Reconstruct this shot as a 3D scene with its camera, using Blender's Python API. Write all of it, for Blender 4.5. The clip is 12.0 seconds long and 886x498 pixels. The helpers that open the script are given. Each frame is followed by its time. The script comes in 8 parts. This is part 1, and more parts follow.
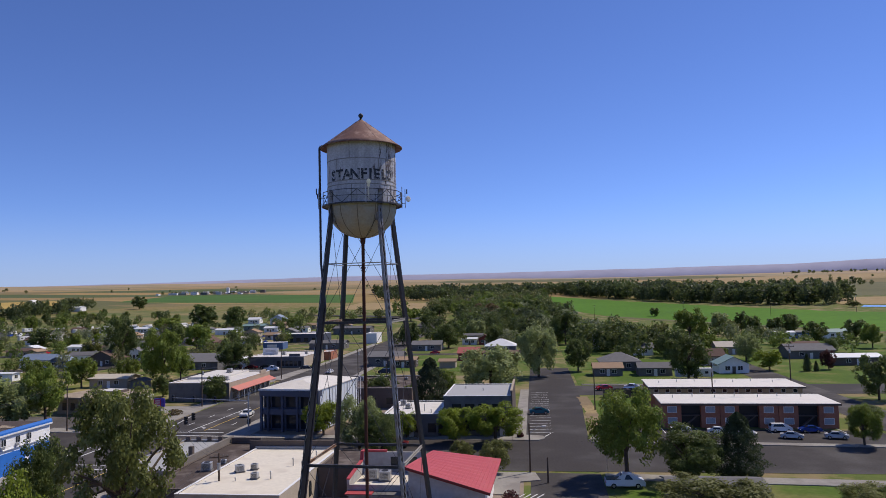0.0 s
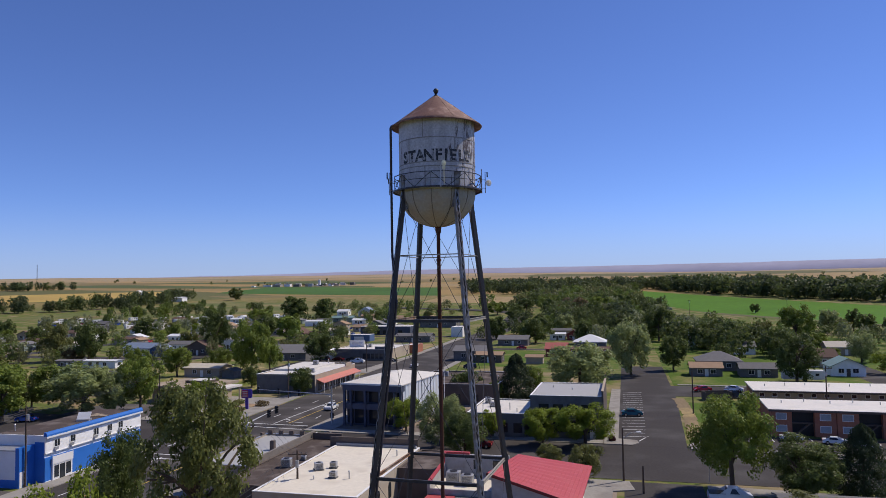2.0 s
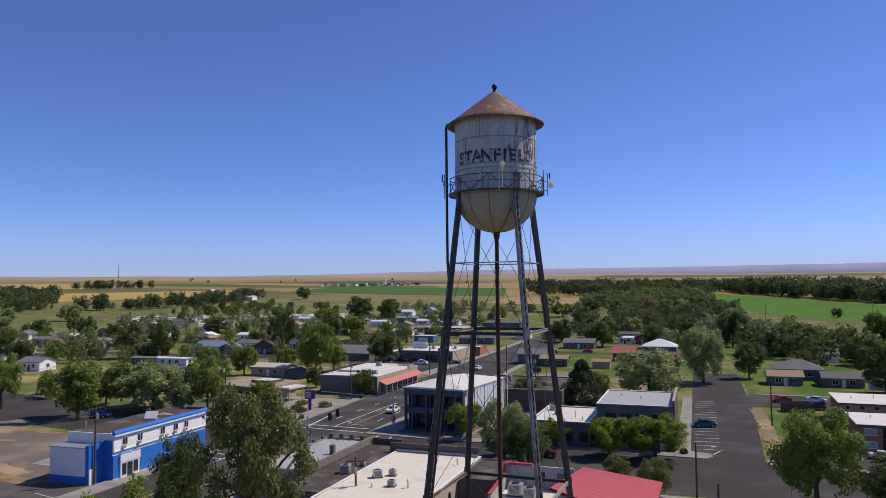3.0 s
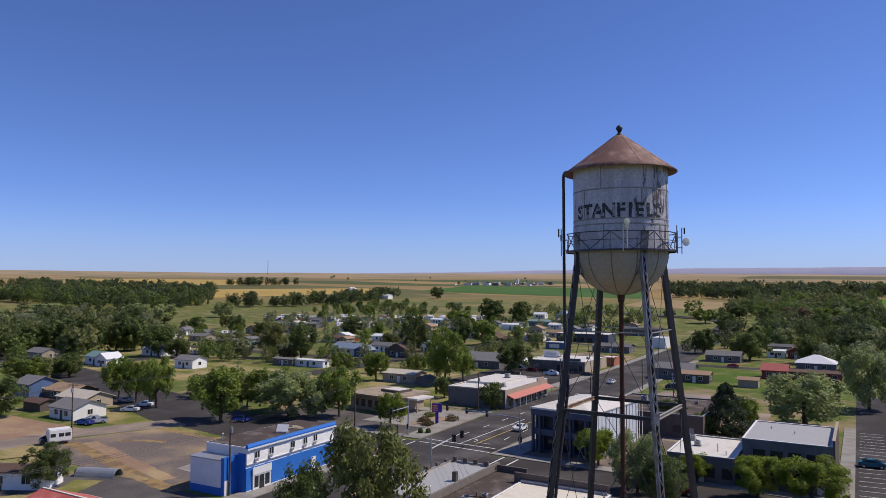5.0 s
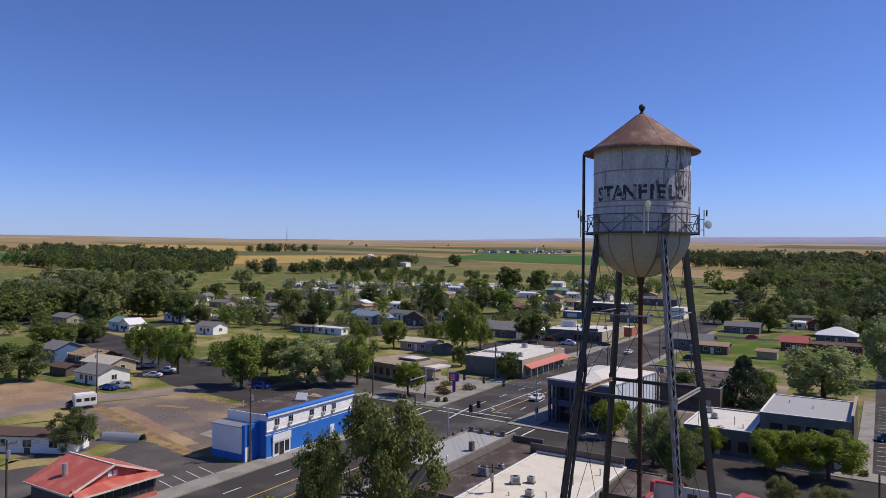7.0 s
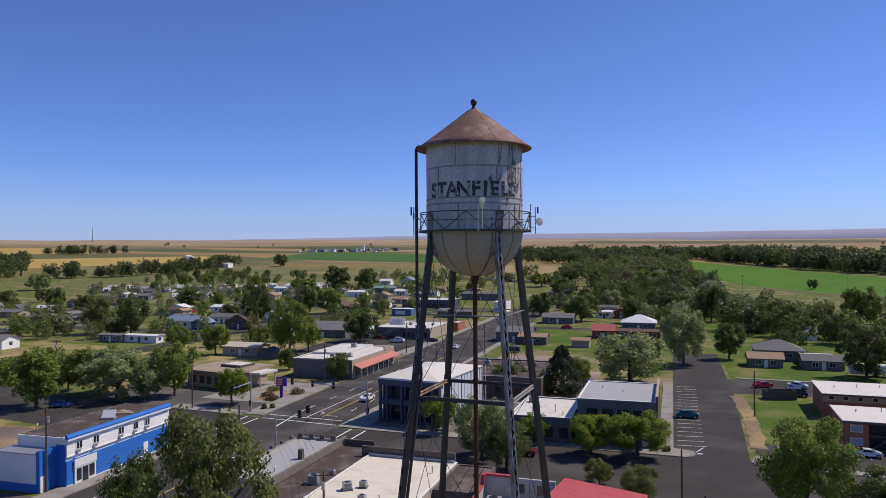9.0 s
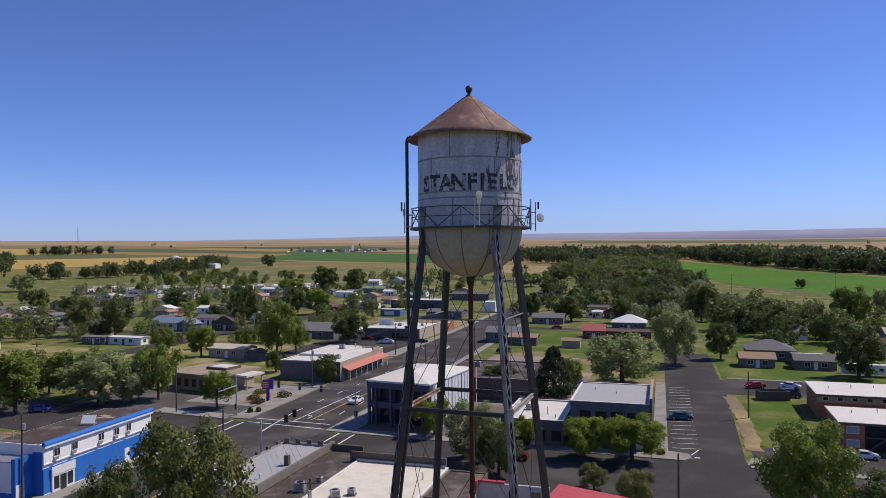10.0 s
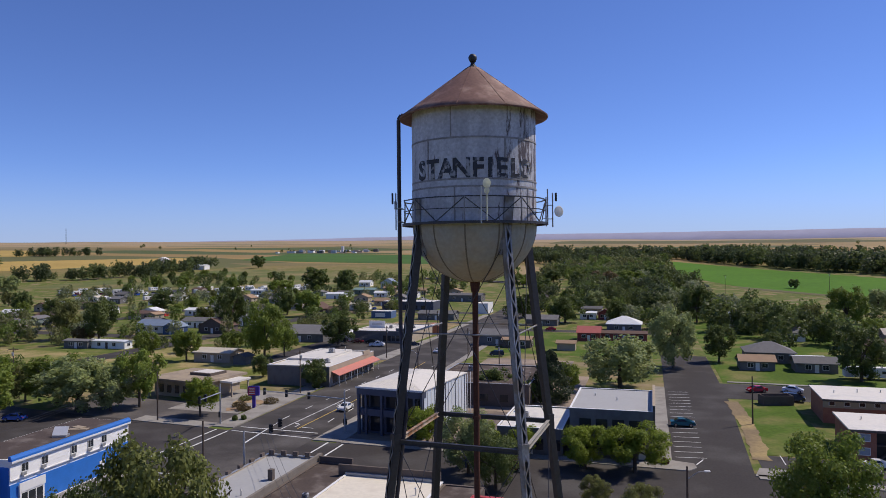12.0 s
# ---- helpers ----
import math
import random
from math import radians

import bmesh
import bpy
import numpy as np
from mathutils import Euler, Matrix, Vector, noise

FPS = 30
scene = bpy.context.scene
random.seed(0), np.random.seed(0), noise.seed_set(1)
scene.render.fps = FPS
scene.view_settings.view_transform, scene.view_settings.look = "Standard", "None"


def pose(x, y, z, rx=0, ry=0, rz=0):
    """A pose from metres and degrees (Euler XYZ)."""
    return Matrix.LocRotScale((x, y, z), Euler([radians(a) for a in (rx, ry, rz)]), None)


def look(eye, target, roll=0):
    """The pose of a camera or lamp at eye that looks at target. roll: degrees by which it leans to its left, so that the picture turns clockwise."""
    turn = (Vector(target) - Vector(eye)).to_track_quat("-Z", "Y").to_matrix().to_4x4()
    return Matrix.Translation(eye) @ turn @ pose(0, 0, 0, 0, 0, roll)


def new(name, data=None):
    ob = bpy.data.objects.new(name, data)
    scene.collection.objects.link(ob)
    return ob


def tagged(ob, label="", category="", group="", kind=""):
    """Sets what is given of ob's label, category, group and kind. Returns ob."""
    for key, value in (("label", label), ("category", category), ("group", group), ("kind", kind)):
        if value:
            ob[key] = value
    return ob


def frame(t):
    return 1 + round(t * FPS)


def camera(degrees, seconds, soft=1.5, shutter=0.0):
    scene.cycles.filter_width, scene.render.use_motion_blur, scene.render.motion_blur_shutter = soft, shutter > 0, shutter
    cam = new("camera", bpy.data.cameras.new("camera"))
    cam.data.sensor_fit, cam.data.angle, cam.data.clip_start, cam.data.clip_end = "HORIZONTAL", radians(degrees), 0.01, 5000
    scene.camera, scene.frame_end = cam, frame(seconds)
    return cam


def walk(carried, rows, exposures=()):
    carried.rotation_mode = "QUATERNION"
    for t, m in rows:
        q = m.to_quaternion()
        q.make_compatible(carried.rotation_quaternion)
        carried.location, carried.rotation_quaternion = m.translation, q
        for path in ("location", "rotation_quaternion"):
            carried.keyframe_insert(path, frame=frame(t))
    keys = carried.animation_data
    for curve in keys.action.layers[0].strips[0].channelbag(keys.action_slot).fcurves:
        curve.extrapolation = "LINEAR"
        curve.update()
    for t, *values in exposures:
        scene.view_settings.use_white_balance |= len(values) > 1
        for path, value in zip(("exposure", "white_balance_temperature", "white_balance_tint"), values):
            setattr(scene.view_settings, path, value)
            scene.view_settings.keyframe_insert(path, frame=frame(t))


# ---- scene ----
cam = camera(64.07, 12.0, soft=0.45)

# seconds, eye, target, roll in degrees
PATH = [
    (0, (11.37, -45.809, 25.757), (11.11, -43.83, 25.879), -1.4),
    (0.5, (11.357, -45.28, 25.856), (11.099, -43.3, 25.972), -1.4),
    (1, (11.285, -43.957, 25.832), (10.978, -41.984, 25.946), -1.4),
    (1.5, (11.027, -42.286, 25.871), (10.584, -40.338, 25.981), -1.1),
    (2, (10.834, -40.751, 25.879), (10.333, -38.818, 25.987), -1.0),
    (2.5, (10.683, -39.29, 26.043), (10.16, -37.362, 26.151), -0.9),
    (3, (10.511, -38.083, 26.392), (9.835, -36.204, 26.503), -0.6),
    (3.5, (10.365, -36.859, 27.042), (9.594, -35.017, 27.153), -0.4),
    (3.7, (10.175, -36.303, 27.345), (9.37, -34.476, 27.452), -0.2),
    (5.3, (10.163, -34.273, 30.136), (9.127, -32.565, 30.236), 0.3),
    (5.5, (10.115, -34.235, 30.193), (9.073, -32.53, 30.281), 0.4),
    (6, (10.107, -34.353, 30.328), (9.054, -32.653, 30.357), 0.5),
    (6.5, (10.063, -34.296, 30.469), (8.999, -32.603, 30.484), 0.5),
    (6.7, (10.09, -34.286, 30.503), (9.021, -32.595, 30.517), 0.5),
    (8.3, (9.497, -33.358, 30.582), (8.721, -31.515, 30.592), -0.0),
    (8.5, (9.359, -33.139, 30.633), (8.663, -31.264, 30.644), -0.2),
    (9, (9.017, -32.403, 30.605), (8.395, -30.502, 30.614), -0.4),
    (9.5, (8.562, -31.325, 30.572), (7.959, -29.418, 30.581), -0.5),
    (10, (8.069, -30.11, 30.55), (7.477, -28.199, 30.559), -0.5),
    (10.5, (7.574, -28.804, 30.511), (6.99, -26.892, 30.52), -0.5),
    (11, (7.124, -27.606, 30.487), (6.546, -25.691, 30.497), -0.5),
    (11.5, (6.691, -26.355, 30.477), (6.117, -24.44, 30.488), -0.6),
    (12, (6.283, -25.326, 30.551), (5.715, -23.408, 30.562), -0.6),
]


walk(cam, [(t, look(eye, target, roll)) for t, eye, target, roll in PATH], exposures=[(0.0, 0.06, 6500, 15), (12.0, 0.06, 6500, 15)])

# ---- world and sun ----
SUN_EL, SUN_AZ = 50.5, 40.0          # degrees; azimuth counted from +x towards +y
world = bpy.data.worlds.new("sky")
scene.world = world
world.use_nodes = True
wn = world.node_tree.nodes
sky = wn.new("ShaderNodeTexSky")
sky.sky_type = "NISHITA"
sky.sun_disc = False
sky.sun_elevation = radians(SUN_EL)
sky.sun_rotation = radians(90 - SUN_AZ)
sky.altitude = 2500.0
sky.air_density = 1.0
sky.dust_density = 0.15
sky.ozone_density = 6.0
wn["Background"].inputs["Strength"].default_value = 0.096
deep = wn.new("ShaderNodeMix")
deep.data_type, deep.blend_type = "RGBA", "MULTIPLY"
deep.inputs["Factor"].default_value = 1.0
deep.inputs["B"].default_value = (0.87, 0.95, 1.28, 1)
world.node_tree.links.new(sky.outputs["Color"], deep.inputs["A"])
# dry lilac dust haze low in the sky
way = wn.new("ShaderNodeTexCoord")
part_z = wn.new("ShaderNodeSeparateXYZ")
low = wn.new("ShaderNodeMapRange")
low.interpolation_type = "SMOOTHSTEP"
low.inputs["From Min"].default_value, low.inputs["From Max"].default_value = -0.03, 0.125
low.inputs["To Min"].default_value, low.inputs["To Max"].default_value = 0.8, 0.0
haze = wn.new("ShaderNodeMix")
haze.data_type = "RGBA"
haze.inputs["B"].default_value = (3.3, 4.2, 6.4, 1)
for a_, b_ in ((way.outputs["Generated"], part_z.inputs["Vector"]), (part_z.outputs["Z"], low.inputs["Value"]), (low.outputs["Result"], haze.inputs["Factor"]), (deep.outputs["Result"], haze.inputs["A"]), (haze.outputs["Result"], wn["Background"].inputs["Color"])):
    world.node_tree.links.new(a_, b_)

sun_data = bpy.data.lights.new("sun", "SUN")
sun_data.energy = 3.9
sun_data.angle = radians(0.53)
sun_data.color = (1.0, 0.93, 0.79)
sun = new("sun", sun_data)
sun_way = Vector((math.cos(radians(SUN_AZ)) * math.cos(radians(SUN_EL)), math.sin(radians(SUN_AZ)) * math.cos(radians(SUN_EL)), math.sin(radians(SUN_EL))))
sun.matrix_basis = look(sun_way * 300, (0, 0, 0))


# ---- materials ----
def mat(name, color, rough=0.7, metal=0.0, vary=0.15, scale=1.0, fine=12.0, bump=0.1, second=None, amount=0.35, per_object=0.0, streak=0.0):
    """A worn surface: colour broken by coarse and fine noise, an optional second colour in patches, streaks down its sides."""
    m = bpy.data.materials.new(name)
    m.use_nodes = True
    nt = m.node_tree
    b = nt.nodes["Principled BSDF"]
    b.inputs["Roughness"].default_value = rough
    b.inputs["Metallic"].default_value = metal
    if rough >= 0.85:
        b.inputs["Specular IOR Level"].default_value = 0.12
    geo = nt.nodes.new("ShaderNodeNewGeometry")
    n1 = nt.nodes.new("ShaderNodeTexNoise")
    n1.inputs["Scale"].default_value = scale
    n1.inputs["Detail"].default_value = 5
    n2 = nt.nodes.new("ShaderNodeTexNoise")
    n2.inputs["Scale"].default_value = fine
    n2.inputs["Detail"].default_value = 3
    source = geo.outputs["Position"]
    if streak:
        mp = nt.nodes.new("ShaderNodeMapping")
        mp.inputs["Scale"].default_value = (1, 1, streak)
        nt.links.new(source, mp.inputs["Vector"])
        source = mp.outputs["Vector"]
    nt.links.new(source, n1.inputs["Vector"])
    nt.links.new(geo.outputs["Position"], n2.inputs["Vector"])
    add = nt.nodes.new("ShaderNodeMath")
    add.operation = "ADD"
    nt.links.new(n1.outputs["Fac"], add.inputs[0])
    nt.links.new(n2.outputs["Fac"], add.inputs[1])
    gain = nt.nodes.new("ShaderNodeMapRange")
    gain.inputs["From Min"].default_value = 0.6
    gain.inputs["From Max"].default_value = 1.4
    gain.inputs["To Min"].default_value = 1 - vary
    gain.inputs["To Max"].default_value = 1 + vary
    nt.links.new(add.outputs[0], gain.inputs["Value"])
    hue = nt.nodes.new("ShaderNodeHueSaturation")
    hue.inputs["Color"].default_value = (*color, 1)
    nt.links.new(gain.outputs["Result"], hue.inputs["Value"])
    if second:
        ramp = nt.nodes.new("ShaderNodeMapRange")
        ramp.inputs["From Min"].default_value = 0.62 - amount * 0.5
        ramp.inputs["From Max"].default_value = 0.80 - amount * 0.5
        nt.links.new(n1.outputs["Fac"], ramp.inputs["Value"])
        mx = nt.nodes.new("ShaderNodeMix")
        mx.data_type = "RGBA"
        mx.inputs["A"].default_value = (*color, 1)
        mx.inputs["B"].default_value = (*second, 1)
        nt.links.new(ramp.outputs["Result"], mx.inputs["Factor"])
        nt.links.new(mx.outputs["Result"], hue.inputs["Color"])
    out = hue.outputs["Color"]
    if per_object:
        info = nt.nodes.new("ShaderNodeObjectInfo")
        r = nt.nodes.new("ShaderNodeMapRange")
        r.inputs["To Min"].default_value = 1 - per_object
        r.inputs["To Max"].default_value = 1 + per_object
        nt.links.new(info.outputs["Random"], r.inputs["Value"])
        h2 = nt.nodes.new("ShaderNodeHueSaturation")
        nt.links.new(out, h2.inputs["Color"])
        nt.links.new(r.outputs["Result"], h2.inputs["Value"])
        out = h2.outputs["Color"]
    nt.links.new(out, b.inputs["Base Color"])
    if bump:
        bp = nt.nodes.new("ShaderNodeBump")
        bp.inputs["Strength"].default_value = bump
        bp.inputs["Distance"].default_value = 0.02
        nt.links.new(n2.outputs["Fac"], bp.inputs["Height"])
        nt.links.new(bp.outputs["Normal"], b.inputs["Normal"])
    return m


def leaf_mat(name, color, per_object=0.13):
    m = mat(name, color, rough=0.55, vary=0.4, scale=0.35, fine=2.5, bump=0.0, per_object=per_object)
    nt = m.node_tree
    b = nt.nodes["Principled BSDF"]
    b.inputs["Specular IOR Level"].default_value = 0.25
    tr = nt.nodes.new("ShaderNodeBsdfTranslucent")
    mix = nt.nodes.new("ShaderNodeMixShader")
    mix.inputs["Fac"].default_value = 0.45
    src = b.inputs["Base Color"].links[0].from_socket
    nt.links.new(src, tr.inputs["Color"])
    nt.links.new(b.outputs["BSDF"], mix.inputs[1])
    nt.links.new(tr.outputs["BSDF"], mix.inputs[2])
    nt.links.new(mix.outputs["Shader"], nt.nodes["Material Output"].inputs["Surface"])
    return m


ASPHALT = mat("asphalt", (0.060, 0.054, 0.051), 0.9, vary=0.22, scale=0.12, fine=3.0, bump=0.1, second=(0.098, 0.09, 0.085), amount=0.3)
ASPHALT_NEW = mat("dark_asphalt", (0.053, 0.047, 0.045), 0.88, vary=0.2, scale=0.1, fine=3.0, second=(0.074, 0.069, 0.066), amount=0.3)
WORN_ASPHALT = mat("worn_asphalt", (0.092, 0.083, 0.079), 0.9, vary=0.22, scale=0.1, fine=2.5, second=(0.13, 0.115, 0.105), amount=0.35)
CONCRETE = mat("concrete", (0.30, 0.28, 0.25), 0.9, vary=0.15, scale=0.3, fine=4.0, second=(0.22, 0.2, 0.18))
ROAD_PAINT = mat("road_paint", (0.62, 0.62, 0.6), 0.7, vary=0.2, scale=1.5, fine=9.0)
YELLOW_PAINT = mat("yellow_road_paint", (0.5, 0.34, 0.06), 0.7, vary=0.2, scale=1.5, fine=9.0)
LAWN = mat("lawn", (0.075, 0.125, 0.016), 0.95, vary=0.32, scale=0.09, fine=1.2, bump=0.2, second=(0.155, 0.145, 0.05), amount=0.28)
LAWN_DRY = mat("yellowing_lawn", (0.145, 0.165, 0.036), 0.95, vary=0.32, scale=0.09, fine=1.2, bump=0.2, second=(0.29, 0.23, 0.105), amount=0.45)
DRY_GRASS = mat("dry_grass", (0.36, 0.27, 0.13), 0.95, vary=0.25, scale=0.12, fine=1.8, bump=0.2, second=(0.2, 0.15, 0.09), amount=0.45)
GRAVEL = mat("gravel", (0.22, 0.18, 0.15), 0.95, vary=0.2, scale=0.09, fine=2.5, bump=0.2, second=(0.30, 0.235, 0.18), amount=0.4)
DIRT = mat("bare_lot", (0.160, 0.130, 0.115), 0.95, vary=0.22, scale=0.07, fine=1.6, bump=0.2, second=(0.29, 0.215, 0.135), amount=0.30)
SOIL = mat("reddish_soil", (0.29, 0.19, 0.125), 0.95, vary=0.22, scale=0.1, fine=1.6, bump=0.2, second=(0.34, 0.25, 0.14), amount=0.35)
WHITE_WALL = mat("white_wall", (0.80, 0.79, 0.76), 0.75, vary=0.08, scale=0.7, per_object=0.08)
WHITE_ROOF = mat("white_roof", (0.64, 0.60, 0.535), 0.65, vary=0.1, scale=0.35, fine=2.0, second=(0.52, 0.5, 0.46), amount=0.2)
CREAM_ROOF = mat("cream_roof", (0.66, 0.60, 0.49), 0.8, vary=0.1, scale=0.25, fine=2.0, second=(0.52, 0.46, 0.37), amount=0.22)
BROWN_ROOF = mat("brown_gravel_roof", (0.085, 0.066, 0.058), 0.95, vary=0.2, scale=0.4, fine=5.0, second=(0.15, 0.125, 0.11), amount=0.25)
GREY_ROOF = mat("grey_roof", (0.35, 0.345, 0.335), 0.7, vary=0.08, scale=0.3, fine=2.0, second=(0.33, 0.33, 0.32), amount=0.2)
TAN_ROOF = mat("tan_roof", (0.36, 0.29, 0.21), 0.9, vary=0.15, scale=0.4, fine=4.0, second=(0.26, 0.21, 0.16))
TAN_WALL = mat("tan_wall", (0.40, 0.33, 0.25), 0.85, vary=0.12, scale=0.6, per_object=0.1)
GREY_WALL = mat("grey_wall", (0.17, 0.165, 0.16), 0.85, vary=0.12, scale=0.6, second=(0.13, 0.125, 0.12))
DARK_WALL = mat("dark_brown_wall", (0.13, 0.105, 0.09), 0.85, vary=0.18, scale=0.8)
BLUE_PAINT = mat("blue_paint", (0.018, 0.145, 0.50), 0.55, vary=0.12, scale=0.8)
NAVY_PAINT = mat("navy_paint", (0.062, 0.07, 0.105), 0.5, vary=0.12, scale=0.8)
RED_METAL = mat("red_metal_roof", (0.42, 0.05, 0.055), 0.6, vary=0.12, scale=0.5, fine=5.0, second=(0.40, 0.06, 0.06), amount=0.25)
FADED_RED = mat("faded_red_roof", (0.46, 0.10, 0.075), 0.7, vary=0.12, scale=0.6, fine=5.0, second=(0.5, 0.17, 0.13), amount=0.25)
CORAL = mat("coral_awning", (0.50, 0.17, 0.125), 0.6, vary=0.1, scale=1.0)
BRICK = mat("red_brick", (0.40, 0.17, 0.105), 0.9, vary=0.22, scale=1.2, fine=14.0, second=(0.31, 0.13, 0.085))
BLINDS = mat("window_blinds", (0.30, 0.34, 0.38), 0.4, vary=0.15, scale=1.5)
GLASS = mat("dark_glass", (0.025, 0.03, 0.036), 0.08, vary=0.2, scale=0.8, bump=0.0)
TRIM_WHITE = mat("white_trim", (0.72, 0.71, 0.69), 0.6, vary=0.06, scale=2.0)
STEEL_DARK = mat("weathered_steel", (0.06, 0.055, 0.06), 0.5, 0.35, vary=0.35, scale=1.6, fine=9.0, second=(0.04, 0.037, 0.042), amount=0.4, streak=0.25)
STEEL_LIGHT = mat("lighter_grey_steel", (0.30, 0.30, 0.32), 0.5, 0.3, vary=0.25, scale=2.0, fine=10.0, second=(0.17, 0.14, 0.12), amount=0.35)
RUST = mat("rust", (0.10, 0.045, 0.032), 0.85, vary=0.3, scale=2.5, fine=12.0, second=(0.08, 0.035, 0.026), amount=0.4)
RUST_ROOF = mat("rusty_tank_roof", (0.175, 0.085, 0.064), 0.75, vary=0.28, scale=1.6, fine=9.0, second=(0.27, 0.17, 0.13), amount=0.22, streak=0.4)
POLE_WOOD = mat("pole_wood", (0.10, 0.075, 0.058), 0.9, vary=0.25, scale=2.0, fine=9.0, streak=0.2)
BARK = mat("bark", (0.11, 0.085, 0.065), 0.95, vary=0.3, scale=2.0, fine=8.0, bump=0.4, streak=0.3)
TYRE = mat("tyre", (0.015, 0.015, 0.015), 0.8, vary=0.1)
CHROME = mat("wheel_metal", (0.5, 0.5, 0.5), 0.3, 0.9, vary=0.1)
PALE_METAL = mat("galvanised_metal", (0.45, 0.45, 0.45), 0.45, 0.6, vary=0.12, scale=2.0)
BLACK_METAL = mat("black_metal", (0.02, 0.02, 0.022), 0.5, 0.3, vary=0.2, scale=3.0)
PURPLE = mat("purple_sign_face", (0.06, 0.03, 0.30), 0.4, vary=0.1, scale=2.0)
RED_FACE = mat("red_sign_face", (0.5, 0.03, 0.05), 0.4, vary=0.1, scale=2.0)


# ---- mesh helpers ----
def bx(bm, x0, x1, y0, y1, z0, z1):
    v = [bm.verts.new(p) for p in ((x0, y0, z0), (x1, y0, z0), (x1, y1, z0), (x0, y1, z0), (x0, y0, z1), (x1, y0, z1), (x1, y1, z1), (x0, y1, z1))]
    for f in ((3, 2, 1, 0), (4, 5, 6, 7), (0, 1, 5, 4), (1, 2, 6, 5), (2, 3, 7, 6), (3, 0, 4, 7)):
        bm.faces.new([v[i] for i in f])
    return bm


def box(*a):
    return bx(bmesh.new(), *a)


def tube(bm, p, q, r, r2=None, n=8, caps=True):
    p, q = Vector(p), Vector(q)
    r2 = r if r2 is None else r2
    ax = (q - p).normalized()
    u = ax.orthogonal().normalized()
    w = ax.cross(u)
    rings = []
    for c, rr in ((p, r), (q, r2)):
        rings.append([bm.verts.new(c + (u * math.cos(2 * math.pi * i / n) + w * math.sin(2 * math.pi * i / n)) * rr) for i in range(n)])
    for i in range(n):
        bm.faces.new((rings[0][i], rings[0][(i + 1) % n], rings[1][(i + 1) % n], rings[1][i]))
    if caps:
        bm.faces.new(rings[0][::-1])
        bm.faces.new(rings[1])
    return bm


def bar(bm, p, q, w, h, up=(0, 0, 1)):
    """A straight bar of w by h from p to q; h lies along up."""
    p, q, up = Vector(p), Vector(q), Vector(up)
    ax = (q - p).normalized()
    s = ax.cross(up)
    s = s.normalized() if s.length > 1e-4 else ax.orthogonal().normalized()
    t = s.cross(ax)
    a = [[bm.verts.new(c + s * (i * w / 2) + t * (j * h / 2)) for i, j in ((-1, -1), (1, -1), (1, 1), (-1, 1))] for c in (p, q)]
    for i in range(4):
        bm.faces.new((a[0][i], a[0][(i + 1) % 4], a[1][(i + 1) % 4], a[1][i]))
    bm.faces.new(a[0][::-1])
    bm.faces.new(a[1])
    return bm


def prism(bm, pts, z0, z1):
    lo = [bm.verts.new((x, y, z0)) for x, y in pts]
    hi = [bm.verts.new((x, y, z1)) for x, y in pts]
    n = len(pts)
    bm.faces.new(hi)
    bm.faces.new(lo[::-1])
    for i in range(n):
        bm.faces.new((lo[i], lo[(i + 1) % n], hi[(i + 1) % n], hi[i]))
    return bm


def lathe(bm, prof, n=48, caps=False):
    rings = [[bm.verts.new((r * math.cos(2 * math.pi * i / n), r * math.sin(2 * math.pi * i / n), z)) for i in range(n)] for r, z in prof]
    for a, b in zip(rings, rings[1:]):
        for i in range(n):
            bm.faces.new((a[i], a[(i + 1) % n], b[(i + 1) % n], b[i]))
    if caps:
        bm.faces.new(rings[0][::-1])
        bm.faces.new(rings[-1])
    return bm


def mesh_of(name, bm, material, smooth=False):
    bmesh.ops.recalc_face_normals(bm, faces=bm.faces)
    me = bpy.data.meshes.new(name)
    bm.to_mesh(me)
    bm.free()
    me.materials.append(material)
    if smooth:
        for p in me.polygons:
            p.use_smooth = True
    return me


def part(name, bm, material, parent=None, label="", smooth=False):
    ob = new(name, mesh_of(name, bm, material, smooth))
    ob.parent = parent
    return tagged(ob, label)


def thing(name, x, y, z, label, category, turn=0.0, group="", kind=""):
    e = new(name)
    e.matrix_basis = pose(x, y, z, 0, 0, turn)
    e.empty_display_size = 0.2
    return tagged(e, label, category, group, kind)


def slab(name, pts, z0, z1, material, label, category="ground", kind="structure"):
    return tagged(part(name, prism(bmesh.new(), pts, z0, z1), material), label, category, kind=kind)


# ---- ground, rising gently to the far hills ----
def slope(d):
    h = 0.0
    if d > 430:
        h = 33 * (min(d, 1480) - 430) / 1050
    if d > 1480:
        h += 71 * (min(d, 4000) - 1480) / 2520
    return h


def rise(x, y):
    """Height of the land: level in town, climbing more towards the west than the east."""
    d = math.hypot(x, y + 30)
    if d < 430:
        return 0.0
    side = min(1.0, max(0.0, (math.degrees(math.atan2(y, x)) - 78) / 30))
    k = 0.78 + 0.22 * side * side * (3 - 2 * side)
    h = slope(min(d, 800)) + k * (slope(d) - slope(min(d, 800)))
    return h + min(1, max(0, (d - 500) / 900)) * 4 * noise.noise((x / 420, y / 420, 1.7))


